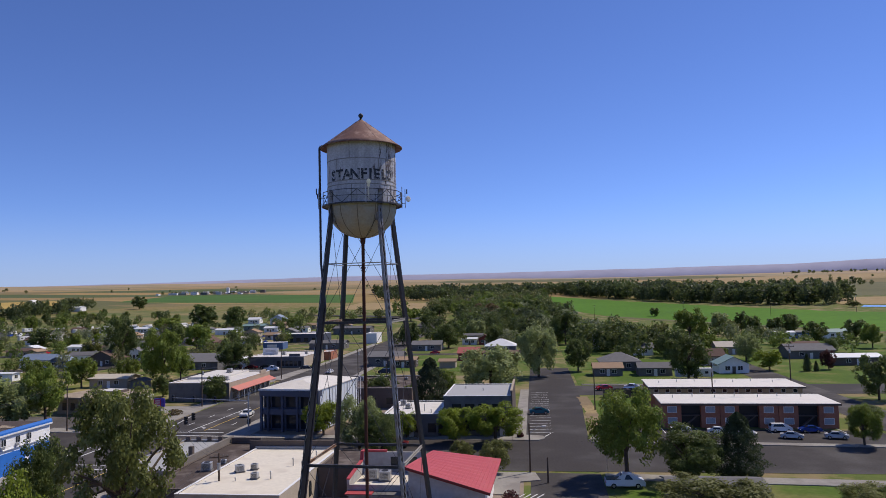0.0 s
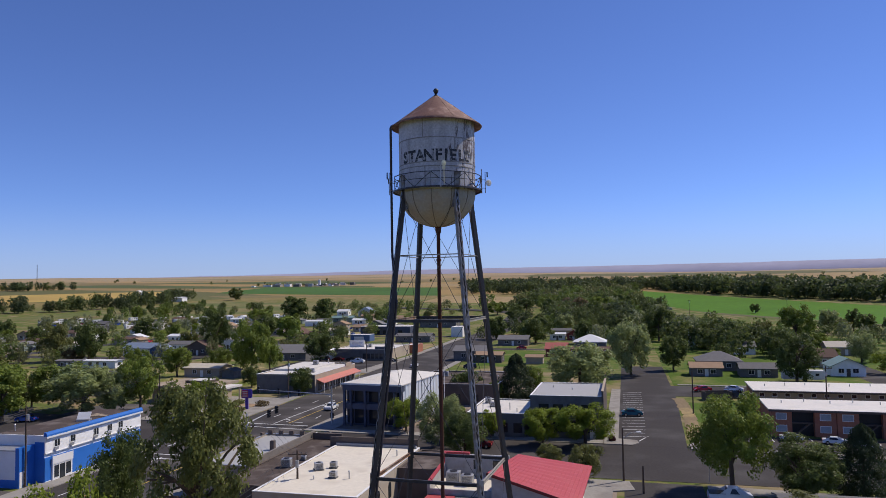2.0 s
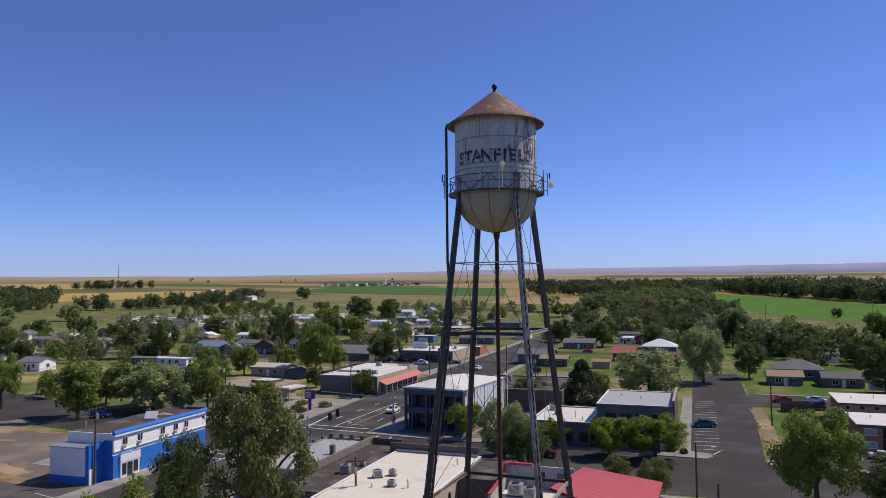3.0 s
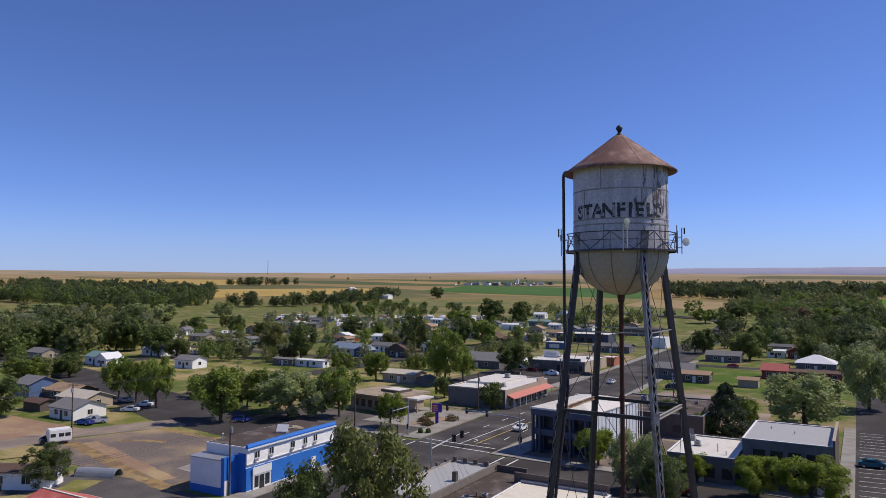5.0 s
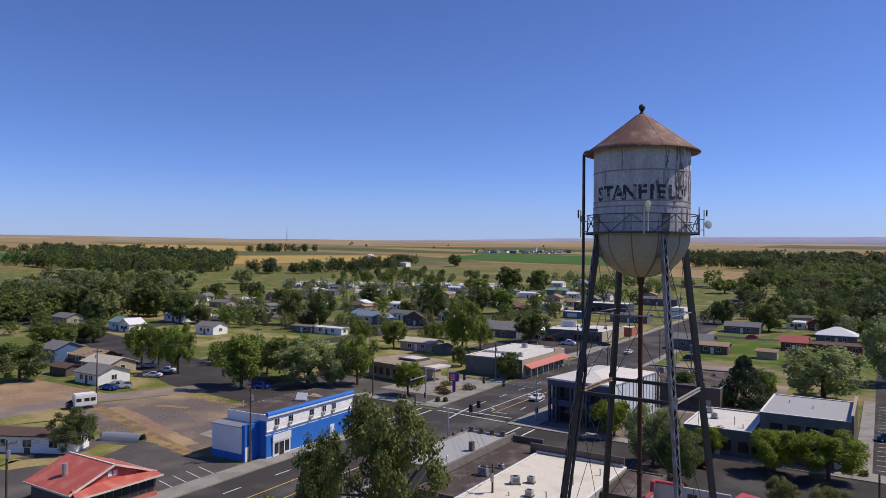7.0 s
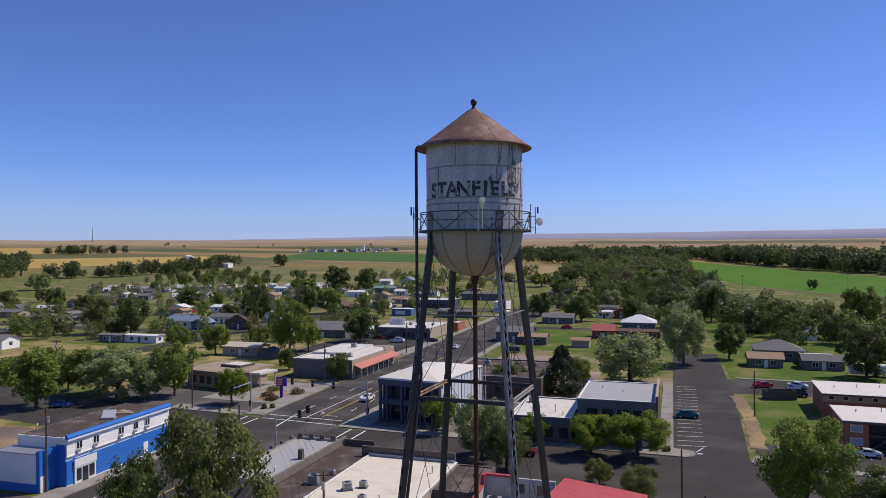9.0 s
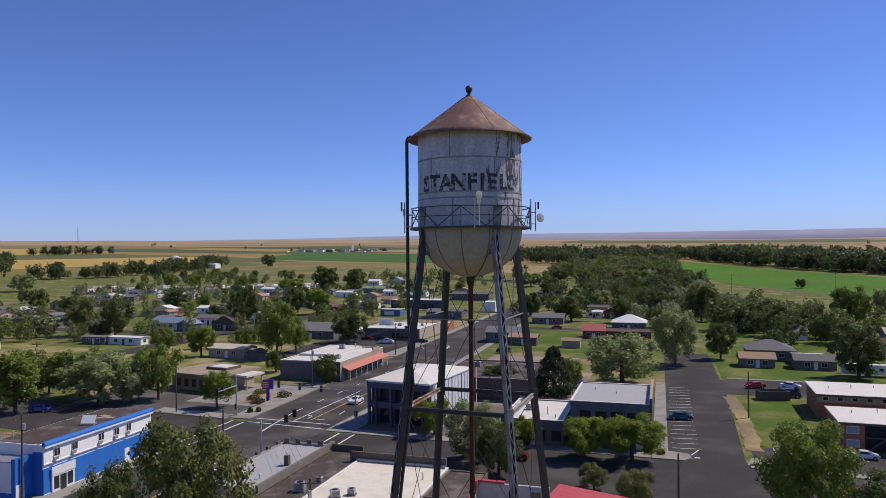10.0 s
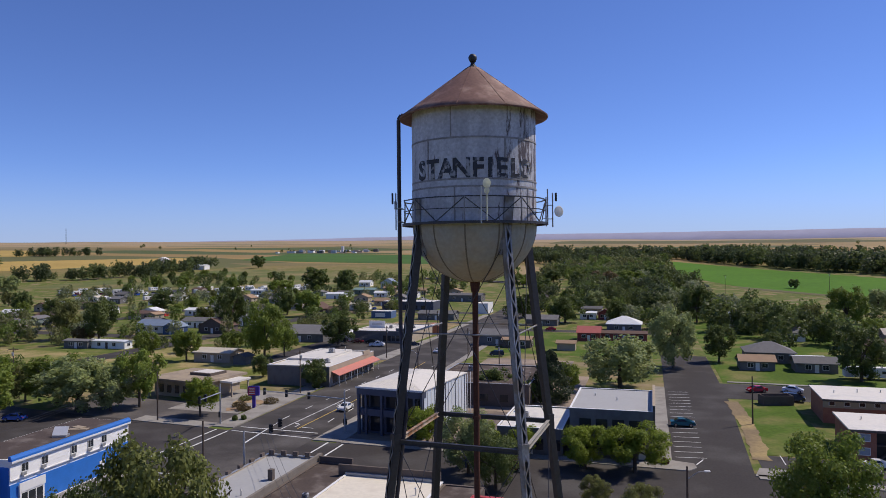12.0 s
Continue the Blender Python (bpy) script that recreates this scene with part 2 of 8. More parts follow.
def ground_mat():
    m = bpy.data.materials.new("land")
    m.use_nodes = True
    nt = m.node_tree
    L, N = nt.links, nt.nodes
    b = N["Principled BSDF"]
    b.inputs["Roughness"].default_value = 0.95
    b.inputs["Specular IOR Level"].default_value = 0.12
    geo = N.new("ShaderNodeNewGeometry")

    def tex(kind, scale, sx=1, sy=1, turn=0.0):
        mp = N.new("ShaderNodeMapping")
        mp.inputs["Scale"].default_value = (sx, sy, 0.0)
        mp.inputs["Rotation"].default_value = (0, 0, turn)
        L.new(geo.outputs["Position"], mp.inputs["Vector"])
        t = N.new(kind)
        t.inputs["Scale"].default_value = scale
        L.new(mp.outputs["Vector"], t.inputs["Vector"])
        return t

    def ramp(src, stops, hard=False):
        r = N.new("ShaderNodeValToRGB")
        r.color_ramp.interpolation = "CONSTANT" if hard else "LINEAR"
        while len(r.color_ramp.elements) < len(stops):
            r.color_ramp.elements.new(0.5)
        for e, (p, c) in zip(r.color_ramp.elements, stops):
            e.position, e.color = p, (*c, 1)
        L.new(src, r.inputs["Fac"])
        return r.outputs["Color"]

    def mix(fac, a, c):
        x = N.new("ShaderNodeMix")
        x.data_type = "RGBA"
        L.new(fac, x.inputs["Factor"])
        L.new(a, x.inputs["A"])
        L.new(c, x.inputs["B"])
        return x.outputs["Result"]

    n_town = tex("ShaderNodeTexNoise", 0.055)
    n_town.inputs["Detail"].default_value = 8
    n_town.inputs["Roughness"].default_value = 0.62
    n_fine = tex("ShaderNodeTexNoise", 0.5)
    n_fine.inputs["Detail"].default_value = 4
    town = ramp(n_town.outputs["Fac"], [(0.34, (0.25, 0.18, 0.10)), (0.42, (0.20, 0.17, 0.068)), (0.47, (0.09, 0.122, 0.024)), (0.53, (0.12, 0.142, 0.035)), (0.58, (0.20, 0.17, 0.075)), (0.66, (0.25, 0.195, 0.115))])
    cells = tex("ShaderNodeTexVoronoi", 0.0032, 0.55, 1.5, 0.25)
    fields = ramp(cells.outputs["Color"], [(0.0, (0.26, 0.18, 0.075)), (0.26, (0.19, 0.15, 0.07)), (0.44, (0.085, 0.105, 0.042)), (0.52, (0.30, 0.205, 0.085)), (0.74, (0.12, 0.12, 0.05)), (0.82, (0.31, 0.215, 0.095))], True)
    far = N.new("ShaderNodeVectorMath")
    far.operation = "LENGTH"
    L.new(geo.outputs["Position"], far.inputs[0])
    f1 = N.new("ShaderNodeMapRange")
    f1.inputs["From Min"].default_value = 720
    f1.inputs["From Max"].default_value = 980
    L.new(far.outputs["Value"], f1.inputs["Value"])
    col = mix(f1.outputs["Result"], town, fields)
    hills = N.new("ShaderNodeMapRange")
    hills.inputs["From Min"].default_value = 1900
    hills.inputs["From Max"].default_value = 3000
    L.new(far.outputs["Value"], hills.inputs["Value"])
    n_hill = tex("ShaderNodeTexNoise", 0.002, 0.6, 1.6)
    hill = ramp(n_hill.outputs["Fac"], [(0.32, (0.30, 0.22, 0.13)), (0.45, (0.37, 0.27, 0.17)), (0.52, (0.22, 0.20, 0.11)), (0.58, (0.36, 0.265, 0.165))])
    col = mix(hills.outputs["Result"], col, hill)
    hs = N.new("ShaderNodeHueSaturation")
    v = N.new("ShaderNodeMapRange")
    v.inputs["To Min"].default_value = 0.7
    v.inputs["To Max"].default_value = 1.3
    L.new(n_fine.outputs["Fac"], v.inputs["Value"])
    L.new(v.outputs["Result"], hs.inputs["Value"])
    L.new(col, hs.inputs["Color"])
    L.new(hs.outputs["Color"], b.inputs["Base Color"])
    return m


def build_ground():
    radii = [0.0] + [60 * 1.032 ** i for i in range(142)]
    radii = [r for r in radii if r < 4700] + [4750]
    n = 360
    verts, faces = [(0, 0, 0)], []
    for r in radii[1:]:
        for i in range(n):
            x, y = r * math.cos(2 * math.pi * i / n), r * math.sin(2 * math.pi * i / n)
            verts.append((x, y, rise(x, y)))
    for i in range(n):
        faces.append((0, 1 + i, 1 + (i + 1) % n))
    for k in range(len(radii) - 2):
        a, b = 1 + k * n, 1 + (k + 1) * n
        for i in range(n):
            faces.append((a + i, b + i, b + (i + 1) % n, a + (i + 1) % n))
    me = bpy.data.meshes.new("ground")
    me.from_pydata(verts, [], faces)
    me.materials.append(ground_mat())
    for p in me.polygons:
        p.use_smooth = True
    return tagged(new("ground", me), "dry grass, lawns and farmland rising to far hills", "ground", kind="structure")


build_ground()


def field(name, corners, material, label, lift=0.14, steps=30):
    """A four-sided field lying on the land."""
    verts, faces = [], []
    a, b, c, d = (Vector((*p, 0)) for p in corners)
    for j in range(steps + 1):
        for i in range(steps + 1):
            p = a.lerp(b, i / steps).lerp(d.lerp(c, i / steps), j / steps)
            verts.append((p.x, p.y, rise(p.x, p.y) + lift))
    k = steps + 1
    for j in range(steps):
        for i in range(steps):
            faces.append((j * k + i, j * k + i + 1, (j + 1) * k + i + 1, (j + 1) * k + i))
    me = bpy.data.meshes.new(name)
    me.from_pydata(verts, [], faces)
    me.materials.append(material)
    return tagged(new(name, me), label, "field", kind="structure")


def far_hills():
    """Hills on the skyline, with distance haze painted into their pale colour."""
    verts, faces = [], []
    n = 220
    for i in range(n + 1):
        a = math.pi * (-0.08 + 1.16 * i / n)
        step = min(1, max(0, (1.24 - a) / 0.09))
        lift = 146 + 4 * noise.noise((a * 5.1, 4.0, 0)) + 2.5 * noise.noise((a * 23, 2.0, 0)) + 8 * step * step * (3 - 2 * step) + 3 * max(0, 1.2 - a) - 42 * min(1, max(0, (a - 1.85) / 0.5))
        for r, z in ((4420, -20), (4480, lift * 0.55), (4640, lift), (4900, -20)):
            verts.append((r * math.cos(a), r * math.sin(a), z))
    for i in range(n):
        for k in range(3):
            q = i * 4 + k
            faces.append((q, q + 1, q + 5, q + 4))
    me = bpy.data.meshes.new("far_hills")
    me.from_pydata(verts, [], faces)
    # lilac base colour carries the haze of the air in between
    me.materials.append(mat("haze_tinted_hills", (0.285, 0.285, 0.375), 0.95, vary=0.1, scale=0.002, fine=0.01, bump=0.0))
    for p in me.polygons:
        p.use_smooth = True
    tagged(new("backdrop_hills", me), "far skyline hills with haze painted into their colour", "hills", kind="structure")


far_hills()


# ---- water tower ----
def leg_at(sx, sy, z):
    k = 4.5 - 0.0932 * z
    c, s = math.cos(radians(-2.6)), math.sin(radians(-2.6))
    return Vector((sx * k * c - sy * k * s, sx * k * s + sy * k * c, z))


def tank_mat():
    m = mat("weathered_tank_paint", (0.55, 0.55, 0.59), 0.6, vary=0.34, scale=2.2, fine=10.0, second=(0.37, 0.365, 0.40), amount=0.42, streak=0.2, bump=0.05)
    nt = m.node_tree
    L, N = nt.links, nt.nodes
    b = N["Principled BSDF"]
    base = b.inputs["Base Color"].links[0].from_socket
    geo = N.new("ShaderNodeNewGeometry")
    mp = N.new("ShaderNodeMapping")
    mp.inputs["Scale"].default_value = (3.2, 3.2, 0.7)
    L.new(geo.outputs["Position"], mp.inputs["Vector"])
    t = N.new("ShaderNodeTexNoise")
    t.inputs["Scale"].default_value = 1.5
    t.inputs["Detail"].default_value = 6
    t.inputs["Roughness"].default_value = 0.7
    L.new(mp.outputs["Vector"], t.inputs["Vector"])
    # old paint has flaked most on the side that the weather reaches
    sep = N.new("ShaderNodeSeparateXYZ")
    L.new(geo.outputs["Position"], sep.inputs[0])
    side = N.new("ShaderNodeMapRange")
    side.inputs["From Min"].default_value = 0.7
    side.inputs["From Max"].default_value = 2.2
    side.inputs["To Min"].default_value = 0.0
    side.inputs["To Max"].default_value = 0.17
    L.new(sep.outputs["X"], side.inputs["Value"])
    ad = N.new("ShaderNodeMath")
    L.new(t.outputs["Fac"], ad.inputs[0])
    L.new(side.outputs["Result"], ad.inputs[1])
    r = N.new("ShaderNodeMapRange")
    r.inputs["From Min"].default_value = 0.615
    r.inputs["From Max"].default_value = 0.70
    L.new(ad.outputs[0], r.inputs["Value"])
    course = N.new("ShaderNodeMapRange")
    course.inputs["From Min"].default_value, course.inputs["From Max"].default_value = 0.9, 0.0
    course.inputs["To Min"].default_value, course.inputs["To Max"].default_value = -0.035, 0.035
    dz = N.new("ShaderNodeMath")
    dz.operation = "SUBTRACT"
    dz.inputs[1].default_value = 33.75
    az = N.new("ShaderNodeMath")
    az.operation = "ABSOLUTE"
    L.new(sep.outputs["Z"], dz.inputs[0])
    L.new(dz.outputs[0], az.inputs[0])
    L.new(az.outputs[0], course.inputs["Value"])
    more = N.new("ShaderNodeMath")
    L.new(ad.outputs[0], more.inputs[0])
    L.new(course.outputs["Result"], more.inputs[1])
    L.new(more.outputs[0], r.inputs["Value"])
    mx = N.new("ShaderNodeMix")
    mx.data_type = "RGBA"
    L.new(r.outputs["Result"], mx.inputs["Factor"])
    L.new(base, mx.inputs["A"])
    mx.inputs["B"].default_value = (0.075, 0.055, 0.06, 1)
    L.new(mx.outputs["Result"], b.inputs["Base Color"])
    return m


def letter_mat(name, worn):
    m = mat(name, (0.03, 0.03, 0.04), 0.6, vary=0.2, scale=3.0)
    nt = m.node_tree
    b = nt.nodes["Principled BSDF"]
    geo = nt.nodes.new("ShaderNodeNewGeometry")
    t = nt.nodes.new("ShaderNodeTexNoise")
    t.inputs["Scale"].default_value = 3.4
    t.inputs["Detail"].default_value = 7
    nt.links.new(geo.outputs["Position"], t.inputs["Vector"])
    r = nt.nodes.new("ShaderNodeMapRange")
    r.inputs["From Min"].default_value = 0.55 - worn
    r.inputs["From Max"].default_value = 0.63 - worn
    nt.links.new(t.outputs["Fac"], r.inputs["Value"])
    mx = nt.nodes.new("ShaderNodeMix")
    mx.data_type = "RGBA"
    mx.inputs["A"].default_value = (0.025, 0.026, 0.036, 1)
    mx.inputs["B"].default_value = (0.33, 0.33, 0.35, 1)
    nt.links.new(r.outputs["Result"], mx.inputs["Factor"])
    nt.links.new(mx.outputs["Result"], b.inputs["Base Color"])
    return m


R_TANK, Z_PLAT, Z_EAVE = 2.27, 31.62, 35.6


def build_tower():
    tw = thing("water_tower", 0, 0, 0, "old steel water tower, grey tank, rusty conical roof, four legs", "water tower")
    paint = tank_mat()
    tank = part("tank", lathe(bmesh.new(), [(R_TANK, Z_PLAT - 0.1), (R_TANK, Z_EAVE + 0.05)], 96), paint, tw, "streaked grey-white riveted tank shell", smooth=False)
    for p in tank.data.polygons:
        p.use_smooth = len(p.vertices) == 4
    seams = bmesh.new()
    for z in (32.80, 33.05, 34.46):
        lathe(seams, [(R_TANK + 0.002, z - 0.03), (R_TANK + 0.016, z - 0.03), (R_TANK + 0.016, z + 0.03), (R_TANK + 0.002, z + 0.03)], 72)
    for first, z0, z1 in ((-96, 34.49, 35.6), (-48, 33.08, 34.43), (-93, 31.65, 32.77)):
        for j in range(5):
            a = radians(first + 72 * j)
            c, s = math.cos(a), math.sin(a)
            bar(seams, (c * (R_TANK + 0.006), s * (R_TANK + 0.006), z0), (c * (R_TANK + 0.006), s * (R_TANK + 0.006), z1), 0.045, 0.02, (c, s, 0))
    part("seam", seams, mat("dark_seam", (0.25, 0.235, 0.24), 0.7, vary=0.3, scale=3.0), tank, "dark riveted lap seams")
    prof = [(R_TANK * math.cos(a) if a < 1.57 else 0.02, Z_PLAT - 0.1 - 2.05 * math.sin(a)) for a in [i * math.pi / 2 / 14 for i in range(15)]]
    bowl_mat = mat("bowl_paint", (0.36, 0.34, 0.30), 0.65, vary=0.2, scale=1.0, fine=7.0, second=(0.34, 0.29, 0.22), amount=0.35)
    bowl = part("bowl", lathe(bmesh.new(), prof, 64), bowl_mat, tw, "dull cream hemispherical tank bottom", smooth=True)
    ribs = bmesh.new()
    for j in range(12):
        a = 2 * math.pi * j / 12 + 0.1
        pts = [Vector((r * math.cos(a), r * math.sin(a), z)) * 1.0 for r, z in prof[:-1]]
        for p, q in zip(pts, pts[1:]):
            bar(ribs, p, q, 0.05, 0.02, (p + q) / 2 - Vector((0, 0, Z_PLAT - 0.1)))
    part("bowl_seam", ribs, mat("bowl_seam_stain", (0.17, 0.14, 0.105), 0.8, vary=0.3, scale=3.0), bowl)
    # roof, with a brim and a ball finial
    roof = part("roof", lathe(bmesh.new(), [(2.25, 35.60), (2.66, 35.44), (2.72, 35.44), (2.73, 35.48), (2.4, 35.72), (1.2, 36.63), (0.25, 37.34), (0.0, 37.42)], 64), RUST_ROOF, tw, "rusty red-brown conical sheet roof")
    for p in roof.data.polygons:
        p.use_smooth = p.center.z > 35.5
    rb = bmesh.new()
    for j in range(10):
        a = 2 * math.pi * j / 10 + 0.35
        rim = [Vector((r * math.cos(a), r * math.sin(a), z + 0.004)) for r, z in ((2.7, 35.50), (2.4, 35.72), (1.2, 36.63), (0.25, 37.34))]
        for p, q in zip(rim, rim[1:]):
            bar(rb, p, q, 0.03, 0.012)
    part("roof_seam", rb, RUST_ROOF, roof)
    fb = bmesh.new()
    lathe(fb, [(0.0, 37.36), (0.2, 37.36), (0.09, 37.47), (0.07, 37.55), (0.12, 37.59)], 12)
    part("finial_base", fb, BLACK_METAL, tw)
    ball = bmesh.new()
    bmesh.ops.create_uvsphere(ball, u_segments=16, v_segments=10, radius=0.16, matrix=Matrix.Translation((0, 0, 37.72)))
    part("finial_ball", ball, mat("finial_metal", (0.05, 0.055, 0.065), 0.55, 0.3, vary=0.2, scale=6.0), tw, "dark metal finial ball", smooth=True)
    # balcony
    plat = lathe(bmesh.new(), [(R_TANK - 0.02, Z_PLAT), (2.66, Z_PLAT), (2.66, Z_PLAT - 0.09), (2.6, Z_PLAT - 0.09), (2.6, Z_PLAT - 0.03), (R_TANK - 0.02, Z_PLAT - 0.03)], 48)
    part("balcony", plat, STEEL_DARK, tw, "grey steel balcony ring")
    n = 16
    for i in range(n):
        a, b = 2 * math.pi * (i + 0.3) / n, 2 * math.pi * (i + 1.3) / n
        p, q = Vector((2.61 * math.cos(a), 2.61 * math.sin(a), Z_PLAT)), Vector((2.61 * math.cos(b), 2.61 * math.sin(b), Z_PLAT))
        if i % 2 == 0:
            part("rail_post", bar(bmesh.new(), p, p + Vector((0, 0, 0.82)), 0.04, 0.04, p), STEEL_LIGHT, tw)
        part("top_rail", bar(bmesh.new(), p + Vector((0, 0, 0.82)), q + Vector((0, 0, 0.82)), 0.04, 0.04), STEEL_DARK, tw)
        part("mid_rail", bar(bmesh.new(), p + Vector((0, 0, 0.43)), q + Vector((0, 0, 0.43)), 0.025, 0.03), STEEL_DARK, tw)
        up = Vector((0, 0, 0.8))
        part("rail_brace", bar(bmesh.new(), *((p, q + up) if i % 2 else (p + up, q)), 0.03, 0.03), STEEL_DARK, tw)
    # legs: two channels, a plate inside and lacing outside
    for sx in (-1, 1):
        for sy in (-1, 1):
            top, foot = leg_at(sx, sy, 31.55), leg_at(sx, sy, 0)
            rad = Vector((sx, sy, 0)).normalized()
            tan = Vector((-sy, sx, 0)).normalized()
            lb = bmesh.new()
            for k in (-1, 1):
                bar(lb, foot + tan * 0.108 * k, top + tan * 0.108 * k, 0.035, 0.22, rad)
                bar(lb, foot + tan * 0.09 * k + rad * 0.115, top + tan * 0.09 * k + rad * 0.115, 0.06, 0.02, rad)
            # the +x -y leg and its gussets take the lighter grey steel
            leg = part("leg", lb, STEEL_LIGHT if (sx, sy) == (1, -1) else STEEL_DARK, tw, "laced steel channel leg, dark weathered paint, the +x -y one lighter")
            part("cover_plate", bar(bmesh.new(), foot - rad * 0.122, top - rad * 0.122, 0.25, 0.02, rad), STEEL_DARK, leg)
            steps = 76
            for i in range(steps):
                p, q = foot.lerp(top, i / steps), foot.lerp(top, (i + 1) / steps)
                k = 1 if i % 2 else -1
                lace = bmesh.new()
                bar(lace, p + tan * 0.095 * k + rad * 0.13, q - tan * 0.095 * k + rad * 0.13, 0.05, 0.014, rad)
                part("lacing_bar", lace, STEEL_LIGHT, leg)
            part("foot_plate", bx(bmesh.new(), foot.x - 0.4, foot.x + 0.4, foot.y - 0.4, foot.y + 0.4, 0.0, 0.35), CONCRETE, leg)
            for z in (24.0, 15.3, 6.8):
                c = leg_at(sx, sy, z)
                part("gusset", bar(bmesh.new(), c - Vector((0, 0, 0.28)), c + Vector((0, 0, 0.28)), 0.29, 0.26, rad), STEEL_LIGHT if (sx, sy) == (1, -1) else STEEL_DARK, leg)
            bar_b = bmesh.new()
            bar(bar_b, top + Vector((0, 0, -1.1)) - rad * 0.1, Vector((sx * 1.62, sy * 1.62, Z_PLAT + 0.85)), 0.36, 0.16, rad)
            part("leg_head", bar_b, STEEL_LIGHT, leg)
    RUST_PALE = mat("flaking_rust", (0.24, 0.13, 0.075), 0.85, vary=0.3, scale=2.0, second=(0.36, 0.30, 0.24), amount=0.35)
    corners = [(-1, -1), (1, -1), (1, 1), (-1, 1)]
    for (ax, ay), (bx_, by_) in zip(corners, corners[1:] + corners[:1]):
        for z in (24.0, 15.3, 6.8):
            p, q = leg_at(ax, ay, z), leg_at(bx_, by_, z)
            sb = bmesh.new()
            bar(sb, p, q, 0.04, 0.16)
            bar(sb, p + Vector((0, 0, 0.075)), q + Vector((0, 0, 0.075)), 0.12, 0.02)
            bar(sb, p - Vector((0, 0, 0.075)), q - Vector((0, 0, 0.075)), 0.12, 0.02)
            part("strut", sb, STEEL_DARK if ax * bx_ < 0 else RUST_PALE if ax < 0 else CONCRETE, tw)
        p, q = leg_at(ax, ay, 27.75), leg_at(bx_, by_, 27.75)
        part("spacer_rod", tube(bmesh.new(), p, q, 0.03, n=6), STEEL_LIGHT, tw)
        for z0, z1 in ((24.0, 31.0), (15.3, 24.0), (6.8, 15.3), (0.6, 6.8)):
            part("tie_rod", tube(bmesh.new(), leg_at(ax, ay, z0), leg_at(bx_, by_, z1), 0.015, n=5), STEEL_DARK, tw)
            part("tie_rod", tube(bmesh.new(), leg_at(bx_, by_, z0), leg_at(ax, ay, z1), 0.015, n=5), STEEL_DARK, tw)
    rp = bmesh.new()
    tube(rp, (0, 0, 0), (0, 0, 29.5), 0.11, n=16)
    for z in (4, 8, 12, 16, 20, 24.5, 27.5):
        tube(rp, (0, 0, z - 0.06), (0, 0, z + 0.06), 0.15, n=16)
    tube(rp, (0, 0, 29.1), (0, 0, 29.6), 0.15, 0.21, n=16)
    part("riser_pipe", rp, RUST, tw, "rusty central riser pipe")
    # overflow pipe on the left side
    o = Vector((-2.55, -0.62, 0))
    ob_ = bmesh.new()
    path = [Vector((-2.3, -0.56, 35.62)), o * 1.02 + Vector((0, 0, 35.66)), o * 1.055 + Vector((0, 0, 35.5)), o * 1.055 + Vector((0, 0, 27.9)), leg_at(-1, -1, 25.0) + Vector((0.2, 0.2, 0)), leg_at(-1, -1, 1.0) + Vector((0.2, 0.2, 0))]
    for p, q in zip(path, path[1:]):
        tube(ob_, p, q, 0.075, n=10)
    part("overflow_pipe", ob_, mat("dark_pipe", (0.06, 0.05, 0.055), 0.6, 0.3, vary=0.3, scale=2.0), tw, "dark overflow pipe from the roof eave")
    # aerials on the balcony
    def aerial(angle, r, z0, z1, panel=0.0):
        c, s = math.cos(radians(angle)), math.sin(radians(angle))
        b = bmesh.new()
        tube(b, (r * c, r * s, z0), (r * c, r * s, z1), 0.025, n=6)
        bar(b, (2.61 * c, 2.61 * s, z0 + 0.3), (r * c, r * s, z0 + 0.3), 0.03, 0.03)
        bar(b, (2.61 * c, 2.61 * s, z0 + 0.8), (r * c, r * s, z0 + 0.8), 0.03, 0.03)
        a = part("aerial_mast", b, STEEL_LIGHT, tw)
        if panel:
            part("aerial_panel", bar(bmesh.new(), ((r + 0.12) * c, (r + 0.12) * s, z1 - panel), ((r + 0.12) * c, (r + 0.12) * s, z1), 0.1, 0.07, (c, s, 0)), BLACK_METAL, a)

    aerial(200, 2.88, 31.4, 32.75, 0.4)
    aerial(186, 2.86, 31.4, 32.5, 0.3)
    aerial(12, 2.86, 31.45, 32.7, 0.3)
    aerial(0, 2.7, 31.5, 32.8)
    aerial(24, 2.72, 31.5, 32.6)
    dish = bmesh.new()
    lathe(dish, [(0.02, -0.09), (0.11, -0.06), (0.19, 0.0), (0.20, 0.035), (0.17, 0.045), (0.0, 0.055)], 20)
    bmesh.ops.transform(dish, matrix=pose(3.05, 0.25, 32.0, 0, 90, -42), verts=dish.verts)
    part("dish", dish, TRIM_WHITE, tw, "small white round dish")
    # pale oval aerial in front of the lettering
    ov = bmesh.new()
    for z, r, st in ((32.83, 0.13, 1.3), (32.59, 0.09, 1.25)):
        t = bmesh.new()
        lathe(t, [(0.0, -0.04), (r, -0.03), (r, 0.03), (0.0, 0.04)], 20)
        bmesh.ops.transform(t, matrix=pose(1.08, -2.62, z, 90, 0, 16) @ Matrix.Diagonal((1, st, 1, 1)), verts=t.verts)
        me = bpy.data.meshes.new("tmp")
        t.to_mesh(me)
        t.free()
        ov.from_mesh(me)
        bpy.data.meshes.remove(me)
    bar(ov, (1.08, -2.6, 31.6), (1.08, -2.6, 32.55), 0.03, 0.03)
    aer = part("oval_aerial", ov, leaf_mat("pale_plastic", (0.92, 0.92, 0.78), 0.0), tw, "pale cream figure-eight aerial")
